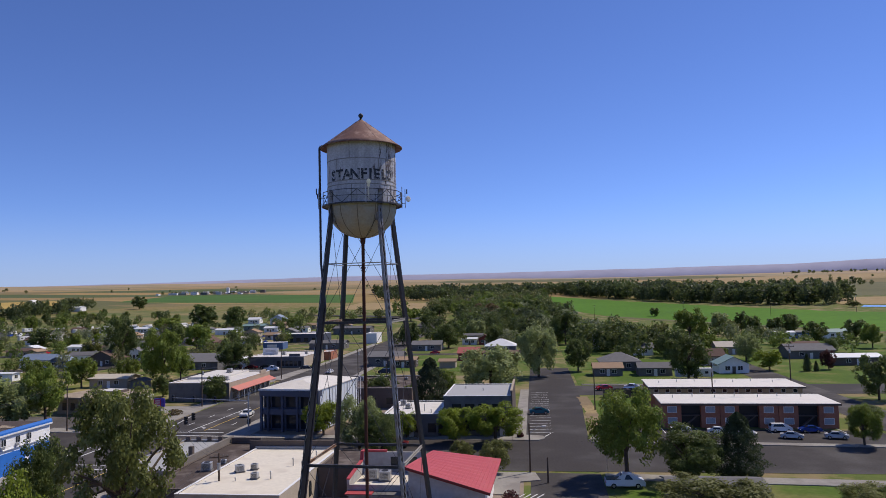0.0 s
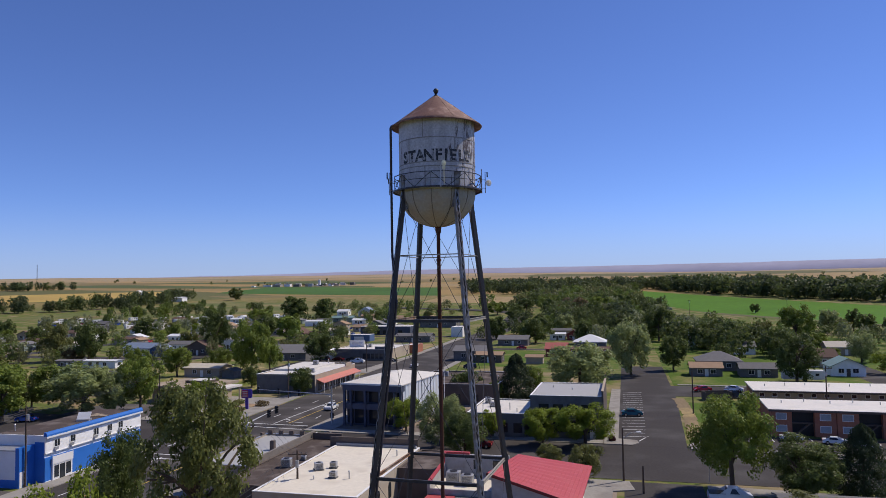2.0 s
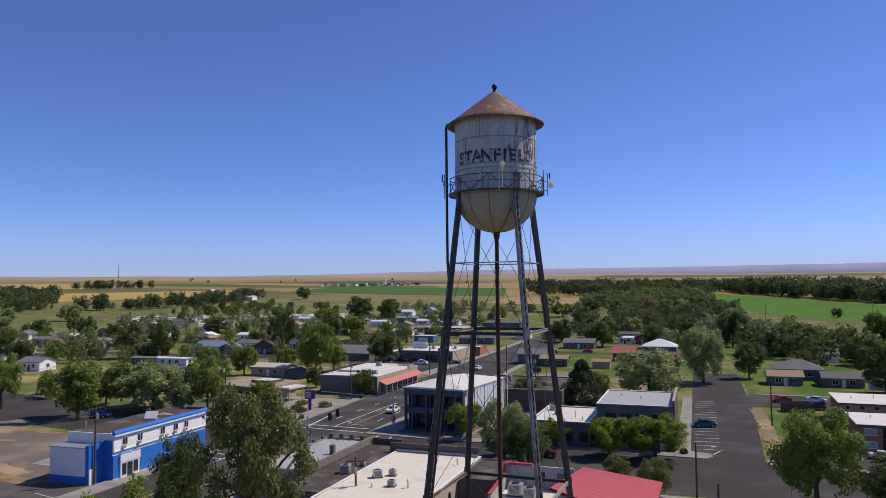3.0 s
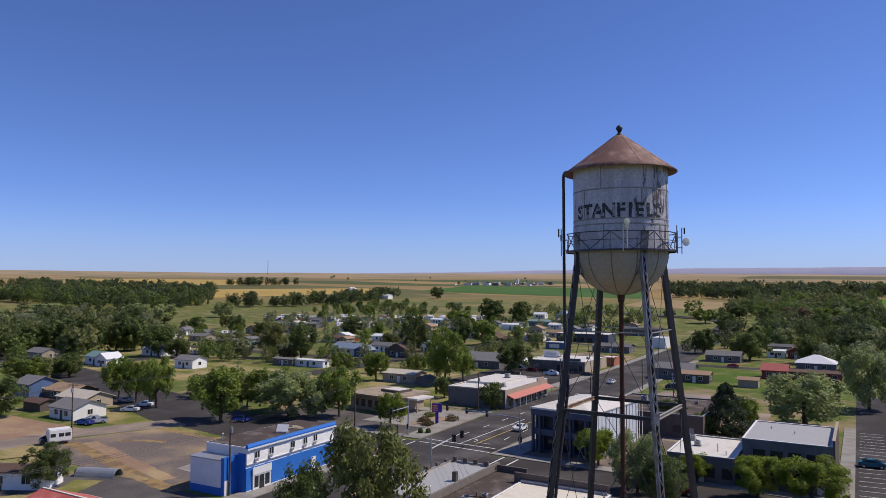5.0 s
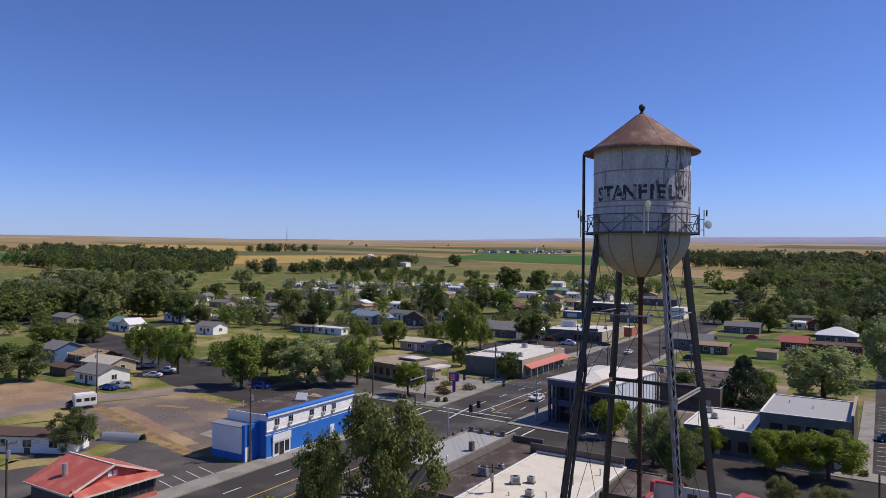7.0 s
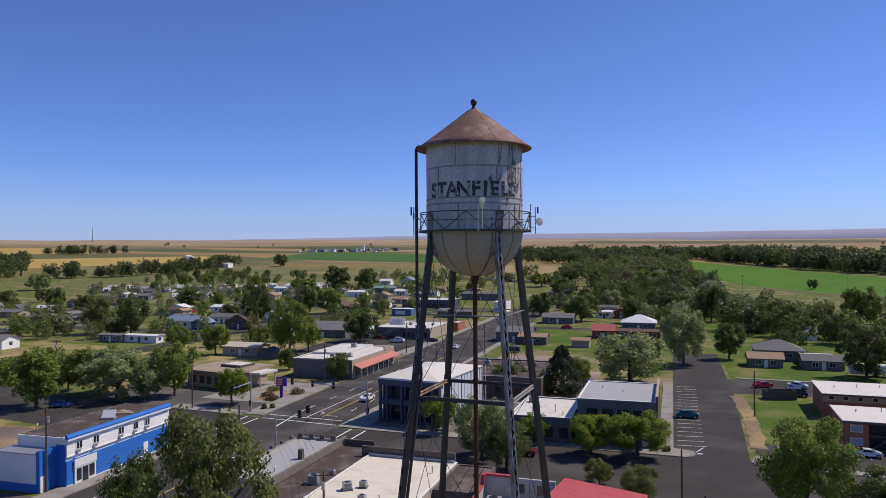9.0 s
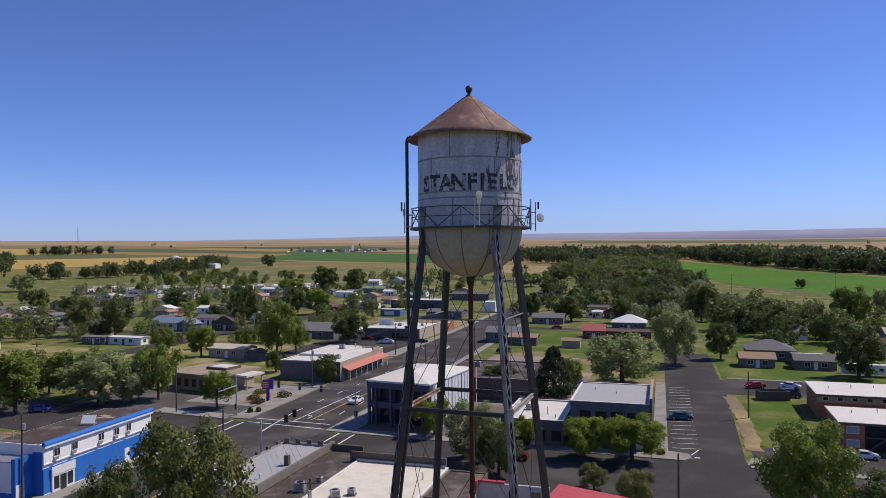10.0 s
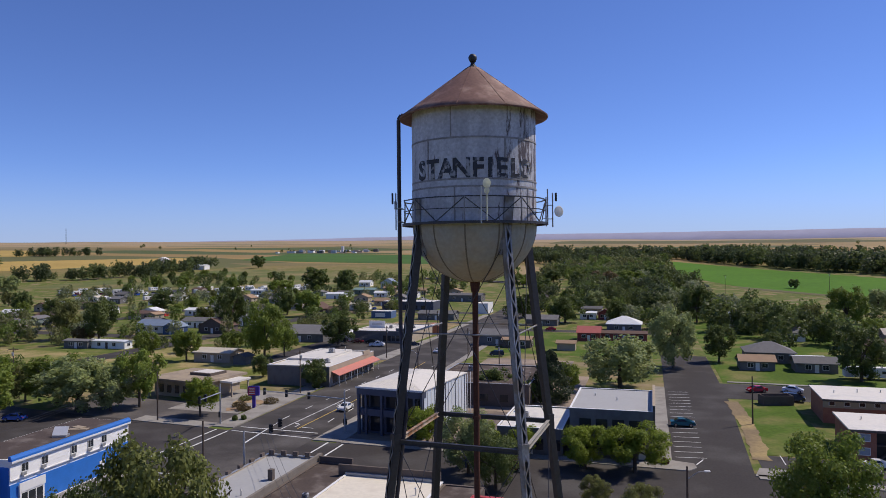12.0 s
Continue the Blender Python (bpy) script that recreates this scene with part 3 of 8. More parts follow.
    part("aerial_pole", tube(bmesh.new(), (0.86, -2.5, 31.5), (0.86, -2.5, 32.75), 0.03, n=6), PALE_METAL, aer)
    # the name round the tank
    kept, lost = letter_mat("worn_black_lettering", 0.0), letter_mat("nearly_lost_lettering", 0.015)
    word, pitch, mid = "STANFIELD", 13.9, -75.9
    widths = {"I": 0.55}
    pos, total = [], sum(widths.get(ch, 1.0) for ch in word)
    run = 0.0
    for ch in word:
        w = widths.get(ch, 1.0)
        pos.append(run + w / 2 - total / 2)
        run += w
    for ch, u in zip(word, pos):
        cu = bpy.data.curves.new("letter", "FONT")
        cu.body, cu.size, cu.align_x, cu.extrude, cu.offset, cu.resolution_u = ch, 0.90, "CENTER", 0.01, 0.032, 3
        tmp = bpy.data.objects.new("letter_tmp", cu)
        scene.collection.objects.link(tmp)
        dg = bpy.context.evaluated_depsgraph_get()
        me = bpy.data.meshes.new_from_object(tmp.evaluated_get(dg))
        bpy.data.objects.remove(tmp)
        a0 = radians(mid + u * pitch)
        for v in me.vertices:
            a = a0 + v.co.x * 0.95 / R_TANK
            r = R_TANK + 0.014 + v.co.z
            v.co = (r * math.cos(a), r * math.sin(a), 33.12 + v.co.y)
        me.materials.clear()
        me.materials.append(lost if u > 2.2 else kept)
        lo = new("letter", me)
        lo.parent = tank
        tagged(lo, "worn black painted letter " + ch)
    return tw


build_tower()


# ---- streets ----
HIGHWAY = [(-62.8, -70), (-46.5, -70), (-47.8, 85.2), (-47, 163.3), (-49.5, 265.3), (-54.9, 338.3), (-57.9, 410.7), (-73.5, 411.9), (-72, 355.8), (-70, 311.1), (-68, 224.7), (-67.1, 164.2), (-65.1, 85.6)]
slab("road_highway", HIGHWAY, -0.2, 0.03, ASPHALT, "worn grey asphalt highway through the town", "road")


def road_strip(name, line, half, label):
    """A road that follows the land."""
    verts, faces, pts = [], [], []
    for (x0, y0), (x1, y1) in zip(line, line[1:]):
        pts += [(x0 + (x1 - x0) * i / 6, y0 + (y1 - y0) * i / 6) for i in range(6)]
    pts.append(line[-1])
    for i, (x, y) in enumerate(pts):
        a, b = pts[max(0, i - 1)], pts[min(len(pts) - 1, i + 1)]
        n = Vector((b[1] - a[1], a[0] - b[0], 0)).normalized() * half
        for s in (1, -1):
            px, py = x + s * n.x, y + s * n.y
            verts.append((px, py, max(rise(px, py), rise(x, y)) + 0.22 * min(1, max(0, (y - 380) / 40)) + 0.034))
    for i in range(len(pts) - 1):
        faces.append((2 * i, 2 * i + 1, 2 * i + 3, 2 * i + 2))
    me = bpy.data.meshes.new(name)
    me.from_pydata(verts, [], faces)
    me.materials.append(ASPHALT)
    tagged(new(name, me), label, "road", kind="structure")


road_strip("road_highway", [(-65.4, 409.1), (-66.4, 442.8), (-67.6, 469.1), (-70.5, 506.3), (-79.1, 530.3), (-98.2, 549.1), (-138.9, 571.4), (-204.4, 594.4)], 8.2, "worn grey asphalt highway leaving the town")
slab("road_cross_east", [(-47.7, 57.6), (330, 57), (330, 78.5), (-47.8, 79.5)], -0.2, 0.034, ASPHALT_NEW, "wide dark asphalt cross street", "road")
slab("road_cross_west", [(-64.4, 62), (-64.5, 82.5), (-116.6, 88.1), (-225.8, 120.6), (-368.8, 157.4), (-364.1, 137), (-214.2, 100.9), (-127.3, 69.8)], -0.2, 0.034, ASPHALT_NEW, "wide dark asphalt cross street", "road")
slab("road_parking", [(8.6, 78), (19.2, 77.7), (20.7, 127.7), (20.5, 190.8), (8.2, 191.2)], -0.2, 0.038, ASPHALT_NEW, "dark asphalt side street with parking stalls", "road")
slab("road_side", [(10, -70), (19.6, -70), (19.3, 56.3), (9.7, 56.5)], -0.2, 0.038, ASPHALT, "asphalt side street", "road")
slab("road_north", [(20.6, 130.8), (260, 131), (260, 148), (20.5, 148)], -0.2, 0.036, ASPHALT_NEW, "asphalt street behind the apartments", "road")
slab("road_lane", [(70.1, 74.1), (79.7, 73.5), (78.4, 298.1), (68.8, 300.1)], -0.2, 0.04, ASPHALT, "asphalt street past houses", "road")
slab("road_lane", [(-135, 10.8), (-126.2, 10.7), (-124.7, 50), (-115.4, 70.4), (-123.5, 72.7), (-132.8, 52.3)], -0.2, 0.036, GRAVEL, "gravel lane beside a vacant lot", "road")
slab("road_lane", [(-332.9, 204.5), (-159.1, 194.2), (-159.2, 202.7), (-332.5, 213.3)], -0.2, 0.036, ASPHALT_NEW, "asphalt residential street", "road")
slab("road_lane", [(-357.5, 329), (-75.3, 316.8), (-75.4, 325.3), (-357.6, 337.7)], -0.2, 0.036, ASPHALT_NEW, "asphalt residential street", "road")
slab("road_lane", [(-158, 105.2), (-149.3, 104.9), (-150.4, 438.9), (-159.1, 439.6)], -0.2, 0.04, ASPHALT_NEW, "asphalt residential street", "road")
slab("road_lane", [(-248.9, 119.4), (-239.6, 119), (-237.6, 445.8), (-246.5, 446.4)], -0.2, 0.04, ASPHALT_NEW, "asphalt residential street", "road")
slab("road_lane", [(-49.5, 246.5), (8, 242.5), (7.9, 249.6), (-49.6, 253.8)], -0.2, 0.036, ASPHALT_NEW, "asphalt residential street", "road")
# paved and bare lots
slab("lot_restaurant", [(-97.2, 3.7), (-67.1, 3.9), (-67.2, 36.5), (-98.3, 37.1)], -0.2, 0.028, WORN_ASPHALT, "worn grey asphalt parking lot", "parking lot")
slab("lot_vacant", [(-124.1, 47.9), (-116.5, 37.9), (-76.5, 37.1), (-76.7, 62.3), (-117.6, 64.4)], -0.2, 0.024, DIRT, "bare gravelly vacant lot with faint tracks", "vacant lot")


def ragged(name, line, half, material, label, seed, lift=0.032, category="grass"):
    """A strip with an uneven, frayed edge."""
    rng = random.Random(seed)
    left, right = [], []
    for (x0, y0), (x1, y1) in zip(line, line[1:]):
        n = max(2, int(math.hypot(x1 - x0, y1 - y0) / 0.8))
        ux, uy = (x1 - x0) / math.hypot(x1 - x0, y1 - y0), (y1 - y0) / math.hypot(x1 - x0, y1 - y0)
        for i in range(n):
            cx, cy = x0 + (x1 - x0) * i / n, y0 + (y1 - y0) * i / n
            for side, s in ((left, 1), (right, -1)):
                r = half * (1 + 0.35 * noise.noise((cx * 0.35, cy * 0.35, seed + s))) + rng.uniform(-0.12, 0.12)
                side.append((cx - uy * r * s, cy + ux * r * s))
    verts, faces = [(x, y, lift) for pair in zip(left, right) for x, y in pair], []
    for i in range(len(left) - 1):
        faces.append((2 * i, 2 * i + 1, 2 * i + 3, 2 * i + 2))
    me = bpy.data.meshes.new(name)
    me.from_pydata(verts, [], faces)
    me.materials.append(material)
    tagged(new(name, me), label, category, kind="structure")


GOLD_GRASS = mat("golden_dry_grass", (0.33, 0.225, 0.10), 0.95, vary=0.3, scale=0.35, fine=3.0, bump=0.3, second=(0.17, 0.115, 0.07), amount=0.45)
ragged("lot_grass_edge", [(-120.5, 47.2), (-104.5, 43.2), (-92.9, 39.6), (-87, 38.0), (-75.5, 36.2)], 1.25, GOLD_GRASS, "dry golden grass along a vacant lot", 2)
ragged("lot_grass_edge", [(-90.6, 38.0), (-87.2, 38.0), (-85.0, 37.0)], 0.9, DRY_GRASS, "pale dry grass clump beside a lot", 3, 0.036)
ragged("lot_grass_edge", [(-78.1, 36.7), (-78.3, 45.9), (-81.3, 50)], 1.6, GOLD_GRASS, "dry golden grass beside a shop", 4, 0.028)
ragged("lot_grass_edge", [(-120.8, 64.9), (-103.6, 64), (-95.1, 64.7)], 0.8, GOLD_GRASS, "thin dry grass edge beside a lane", 5)
ragged("lot_grass_edge", [(-114.5, 52.9), (-109.9, 55.8), (-104.4, 57.1)], 0.7, GOLD_GRASS, "faded dry grass patch on a vacant lot", 6)
ragged("lot_soil_edge", [(-117.6, 49.2), (-103.5, 45.6), (-92.9, 42.4), (-82, 39.5)], 1.4, SOIL, "reddish soil beside dry grass", 7, 0.027, "soil")
ragged("lawn_dry", [(-126.2, 38.6), (-116.5, 33.3), (-104.7, 31)], 5.5, LAWN_DRY, "yellowing mown lawn beside a lane", 8, 0.03, "lawn")
ragged("lawn_strip", [(-107.7, 15.5), (-94.9, 18.5), (-89.8, 26.7), (-93, 34)], 2.2, LAWN_DRY, "thin grass strip beside a mobile home", 9, 0.05, "lawn")
slab("lot_bare", [(-160.8, 24.1), (-127.6, 23.3), (-127.4, 56.3), (-160.1, 57)], -0.2, 0.026, SOIL, "dry bare yard", "grass")
slab("lot_bank", [(-108, 86.3), (-69.5, 83.7), (-69.6, 94), (-87, 101.8), (-108.2, 102.4)], -0.2, 0.03, WORN_ASPHALT, "worn grey asphalt car park", "parking lot")
slab("lot_shops", [(-104.5, 152.4), (-69.1, 150.8), (-69.5, 200.8), (-105, 202.8)], -0.2, 0.028, ASPHALT_NEW, "dark asphalt car park", "parking lot")
slab("lot_apartment", [(20.6, 78.7), (70, 75.1), (68.8, 87), (20.6, 88.9)], -0.2, 0.036, ASPHALT_NEW, "asphalt parking lot before brick apartments", "parking lot")
slab("lot_block", [(-45.7, -20.5), (9.8, -20.9), (8.7, 55.4), (-47.1, 56.6)], -0.2, 0.016, GRAVEL, "gravel and packed dirt between shops", "yard")
slab("lot_gravel", [(-39.5, 152.6), (-14.9, 151.5), (-15, 174), (-39.7, 175.3)], -0.2, 0.026, GRAVEL, "pale gravel yard", "yard")
slab("lot_court", [(-43.6, 66.4), (9.0, 64.8), (8.6, 107.2), (-42.4, 108.4)], -0.2, 0.014, DIRT, "packed dirt and gravel between shops", "yard")
slab("lot_back", [(-42.3, 108.6), (-8.6, 107.4), (-8.8, 150.2), (-42.6, 151.7)], -0.2, 0.024, GRAVEL, "gravel yard behind shops", "yard")
slab("lawn_apartment", [(21.2, 89.3), (32.5, 89.1), (32.4, 127.3), (21.5, 127.7)], -0.2, 0.05, LAWN, "green lawn beside brick apartments", "lawn")
slab("lawn_north", [(21.4, 149), (67.7, 146.4), (67.7, 182.4), (21.3, 185.7)], -0.2, 0.03, LAWN, "green lawns before houses", "lawn")
slab("lot_dry", [(-103.3, 238.6), (-72.7, 236.5), (-73, 271.2), (-103.7, 273.6)], -0.2, 0.03, DRY_GRASS, "dry golden vacant lot behind a market", "grass")
slab("lawn_back", [(20.7, 186.7), (68.4, 183.3), (68.6, 320.7), (20.3, 324.8)], -0.2, 0.024, LAWN, "green yards among houses", "lawn")
slab("lawn_back", [(79.3, 227.9), (150, 231), (146.1, 312.6), (79.7, 319.7)], -0.2, 0.024, LAWN, "green yards among houses", "lawn")
slab("lawn_east", [(79.5, 147), (140, 150), (140, 230), (79.3, 226.8)], -0.2, 0.03, LAWN, "green lawns before houses", "lawn")
slab("lawn_south", [(20.3, 35), (100.1, 29.5), (99.4, 49.8), (20.2, 55.2)], -0.2, 0.04, LAWN, "green lawn strip beside the street", "lawn")
slab("lawn_park", [(-41.8, 185.7), (7.2, 183.1), (7, 240.5), (-46.4, 244.2)], -0.2, 0.02, LAWN, "lawns and dry grass behind houses", "lawn")
slab("paving_bank", [(-86.9, 94.6), (-70.7, 94.1), (-70.9, 115.7), (-87.1, 116.3)], -0.2, 0.05, CONCRETE, "pale concrete paving round planting beds", "pavement")
slab("lawn_shops", [(-131, 123.6), (-84, 121.9), (-84.3, 150.5), (-131.3, 152.6)], -0.2, 0.03, LAWN_DRY, "green lawn behind a shop", "lawn")
slab("lawn_town", [(-147, 63), (-104.7, 61.9), (-104.9, 86.7), (-146.9, 88)], -0.2, 0.022, LAWN_DRY, "green lawn beside trees", "lawn")
slab("lawn_town", [(-239.6, 121.1), (-160.5, 118), (-160.8, 158.1), (-239.5, 161.8)], -0.2, 0.026, LAWN_DRY, "wide green lawns among houses", "lawn")
slab("lawn_town", [(-332.3, 166.7), (-251.3, 162.6), (-252.4, 249.5), (-331, 253.7)], -0.2, 0.026, LAWN_DRY, "wide green lawns among houses", "lawn")
slab("lawn_church", [(-152, 318.7), (-114.9, 315.5), (-115.5, 368.6), (-152.6, 371.8)], -0.2, 0.026, LAWN_DRY, "green lawn beside a church", "lawn")

ragged("verge_dry", [(21.1, 127.7), (21.8, 111.5), (21.6, 99.4), (21, 85.3)], 1.25, DRY_GRASS, "dry yellow grass verge with frayed edges", 11, 0.075)
ragged("planting_bed", [(-74.9, 96.7), (-72.3, 98.4), (-69.7, 97.6)], 1.5, SOIL, "bare soil planting bed with low shrubs", 12, 0.075, "planting bed")
ragged("planting_bed", [(-77.6, 104.1), (-73.4, 105), (-69.5, 103.8)], 1.6, SOIL, "bare soil planting bed with low shrubs", 13, 0.075, "planting bed")


# kerbs and pavements, raised
def pavement(pts, label="pale concrete pavement with a kerb"):
    slab("pavement", pts, -0.1, 0.16, CONCRETE, label, "pavement")


pavement([(-67.8, 10.1), (-64.3, 10), (-64.5, 61), (-68, 61.1)])
pavement([(-69.4, 84.2), (-65.1, 84.1), (-66.4, 114.5), (-68.9, 164.3), (-72.5, 164.5), (-70.8, 114.7)])
pavement([(-86.8, 84.4), (-69.6, 83.1), (-69.7, 86.3), (-86.9, 88.3)])
pavement([(-47.6, 80), (-42.4, 79.9), (-42.6, 113.7), (-43.8, 152.8), (-46.8, 152.9), (-47.6, 85.2)])
pavement([(-72.5, 164.7), (-67.2, 164.5), (-68, 218.4), (-70.1, 311.1), (-73.2, 311.4), (-70.2, 218.6)])
pavement([(-46.8, 153.1), (-44.7, 153), (-47, 265.1), (-49.3, 265.2)])
pavement([(-42.3, 79.5), (6.2, 78.2), (6.2, 80.9), (-42.3, 82.3)])
pavement([(6.3, 78.2), (10.8, 78.1), (11.9, 79.7), (11.6, 81.7), (8.6, 82.6), (8.4, 140.3), (6.3, 140.3)])
pavement([(19.6, 76.7), (69.6, 73.1), (69.6, 75), (19.6, 78.6)])
pavement([(1.8, 45.5), (8.3, 45.3), (8.3, 51.4), (11, 52.4), (10.3, 56.3), (1.7, 56.5)])
pavement([(-47.5, 55.1), (1.6, 54.2), (1.6, 56.5), (-47.5, 57.5)])
pavement([(-46.4, -30), (-43.4, -30), (-44.4, 55), (-47.5, 55)])
pavement([(19.9, 53), (90, 48), (89.9, 51.2), (19.9, 56.1)])
pavement([(22.4, 149.2), (66.7, 146.6), (66.7, 148), (22.4, 150.6)])
pavement([(19.2, 77.9), (23.6, 77.8), (23.6, 81.7), (20.2, 81.8)])


# road markings
def marks(name, rows, w, m, label, z=0.046):
    for a in rows:
        tagged(part(name, bar(bmesh.new(), (a[0], a[1], z), (a[2], a[3], z), w, 0.01), m), label, "road marking", "road markings", "structure")


marks("road_marking", [(-64.2, 85.2, -48.8, 84.4), (-64.4, 82.5, -48.3, 81.1), (-44.5, 59.6, -44.5, 79.4), (-41.6, 59.5, -41.7, 79.1), (-64.7, 64.1, -64.8, 82), (-67.3, 64.1, -67.5, 82.6), (-63.6, 58.9, -48.1, 58.6), (-63.6, 56.3, -48.1, 56)], 0.3, ROAD_PAINT, "white painted crosswalk line")
marks("road_marking", [(-56.4, 85.4, -56, 114.2), (-53.4, 87.4, -51.2, 87.3)], 0.2, ROAD_PAINT, "solid white lane line")
marks("road_marking", [(-59.9 + 0.012 * y, 92 + y, -59.9 + 0.012 * y, 95 + y) for y in range(0, 70, 9)], 0.18, ROAD_PAINT, "dashed white lane line")
marks("road_marking", [(-50.6, 92 + y, -50.8, 95 + y) for y in range(0, 70, 9)], 0.18, ROAD_PAINT, "dashed white lane line")
marks("road_marking", [(-60.6, 0 + y, -60.6, 3 + y) for y in range(0, 55, 9)], 0.18, ROAD_PAINT, "dashed white lane line")
marks("road_marking", [(-53.7, 86.4, -53.5, 114.1), (-53.5, 114.1, -55.1, 163.6), (-55.9, -20.4, -57.2, 40.4), (-52.2, -20.4, -53.6, 54.6)], 0.2, YELLOW_PAINT, "yellow centre line")
marks("road_marking", [(9.1, 84.8 + 2.97 * i, 13.2 + (0.3 if i == 0 else 0), 84.8 + 2.97 * i + 0.4) for i in range(18)], 0.13, ROAD_PAINT, "white parking stall line")
marks("road_marking", [(11.9, 81.5, 13, 84.4)], 0.18, ROAD_PAINT, "white parking stall line")
marks("road_marking", [(-66.4 - 0.2 * i, 22.5 + 2.3 * i, -71.5 - 0.2 * i, 23.6 + 2.3 * i) for i in range(5)], 0.13, ROAD_PAINT, "white parking stall line")
marks("road_marking", [(24 + 3.0 * i, 84.6, 24 + 3.0 * i, 89.2) for i in range(14)], 0.12, ROAD_PAINT, "white parking stall line")
marks("road_marking", [(6.5 + 0.8 * i, 44.2, 7.4 + 0.8 * i, 46.0) for i in range(6)], 0.16, ROAD_PAINT, "white hatched parking marking")


def arrow(x, y, turn):
    b = bmesh.new()
    bar(b, (0, -1.4, 0), (0, 0.3, 0), 0.16, 0.01)
    bar(b, (0, 0.3, 0), (-0.7, 0.7, 0), 0.16, 0.01)
    prism(b, [(-0.55, 0.35), (-1.25, 0.85), (-0.45, 1.1)], -0.005, 0.005)
    o = tagged(part("turn_arrow", b, ROAD_PAINT), "white turn arrow painted on asphalt", "road marking", "turn arrows", "structure")
    o.matrix_basis = pose(x, y, 0.046, 0, 0, turn)


arrow(-54.8, 88.9, 0)
arrow(-54.7, 105.9, 0)
arrow(-58.7, 18.1, 180)

slab("lawn_town", [(-158.2, 113.6), (-134.1, 112.6), (-134.5, 148.5), (-158.5, 149.4)], -0.2, 0.022, LAWN_DRY, "green lawn beside a street", "lawn")
slab("lawn_town", [(-148.7, 153.3), (-107.7, 151.5), (-108, 177.7), (-149, 179.8)], -0.2, 0.022, LAWN_DRY, "green lawn beside houses", "lawn")
slab("pavement_path", [(-88.0, 50.0), (-87.1, 44.7), (-81.6, 44.2), (-80.5, 46.6)], -0.2, 0.05, CONCRETE, "pale broken concrete slab beside a shop", "pavement")


# ---- trees ----
LEAF = {
    "round": leaf_mat("green_leaves", (0.188, 0.242, 0.042)),
    "dark": leaf_mat("dark_green_leaves", (0.122, 0.158, 0.043)),
    "light": leaf_mat("yellow_green_leaves", (0.21, 0.265, 0.03)),
    "silver": leaf_mat("grey_green_leaves", (0.30, 0.345, 0.135)),
    "ash": leaf_mat("dusty_olive_leaves", (0.165, 0.185, 0.052)),
    "olive": leaf_mat("olive_leaves", (0.185, 0.195, 0.058)),
    "cone": leaf_mat("conifer_needles", (0.058, 0.080, 0.036)),
    "plum": leaf_mat("dark_red_leaves", (0.09, 0.035, 0.035)),
    "rust": leaf_mat("brownish_leaves", (0.15, 0.11, 0.05)),
}
TREE_WORDS = {
    "round": "leafy green shade tree with an uneven crown", "dark": "dense dark green broadleaf tree", "light": "bright yellow-green street tree",
    "silver": "spreading grey-green tree with pale leaves", "olive": "small olive-green tree with loose foliage", "cone": "dark green conical evergreen tree",
    "ash": "tall open-crowned tree with dusty olive leaves", "plum": "small tree with dark reddish leaves", "rust": "brown-green tree with dry leaves",
}


WOOD_LEAF = {k: leaf_mat("far_" + k + "_leaves", c, 0.0) for k, c in (("deep", (0.080, 0.105, 0.044)), ("dark", (0.115, 0.145, 0.046)), ("round", (0.15, 0.20, 0.045)), ("olive", (0.19, 0.20, 0.075)), ("silver", (0.24, 0.265, 0.14)))}
for m_ in WOOD_LEAF.values():
    for node in m_.node_tree.nodes:
        if node.bl_idname == "ShaderNodeTexNoise" and node.inputs["Scale"].default_value < 1:
            node.inputs["Scale"].default_value = 0.07
        if node.bl_idname == "ShaderNodeMapRange":
            node.inputs["To Min"].default_value, node.inputs["To Max"].default_value = 0.6, 1.45


def leaf_quads(rng, centres, normals, size, stretch=1.0):
    """Small bent leaf sprays: two triangles each, turned at random round the outward way."""
    n = len(centres)
    a = rng.normal(size=(n, 3))
    nn = normals / (np.linalg.norm(normals, axis=1, keepdims=True) + 1e-9) + rng.normal(size=(n, 3)) * 0.42
    nn /= np.linalg.norm(nn, axis=1, keepdims=True) + 1e-9
    u = np.cross(nn, a)
    u /= np.linalg.norm(u, axis=1, keepdims=True) + 1e-9
    w = np.cross(nn, u)
    s = size * rng.uniform(0.55, 1.25, size=(n, 1))
    bend = nn * s * rng.uniform(-0.35, 0.35, size=(n, 1))
    p = np.stack([centres - u * s * 0.6, centres - w * s * 0.5 * stretch + bend, centres + u * s * 0.6, centres + w * s * 0.5 * stretch - bend], 1)
    verts = p.reshape(-1, 3)
    idx = np.arange(n)[:, None] * 4
    faces = np.concatenate([idx + [0, 1, 2], idx + [0, 2, 3]])
    return verts, faces


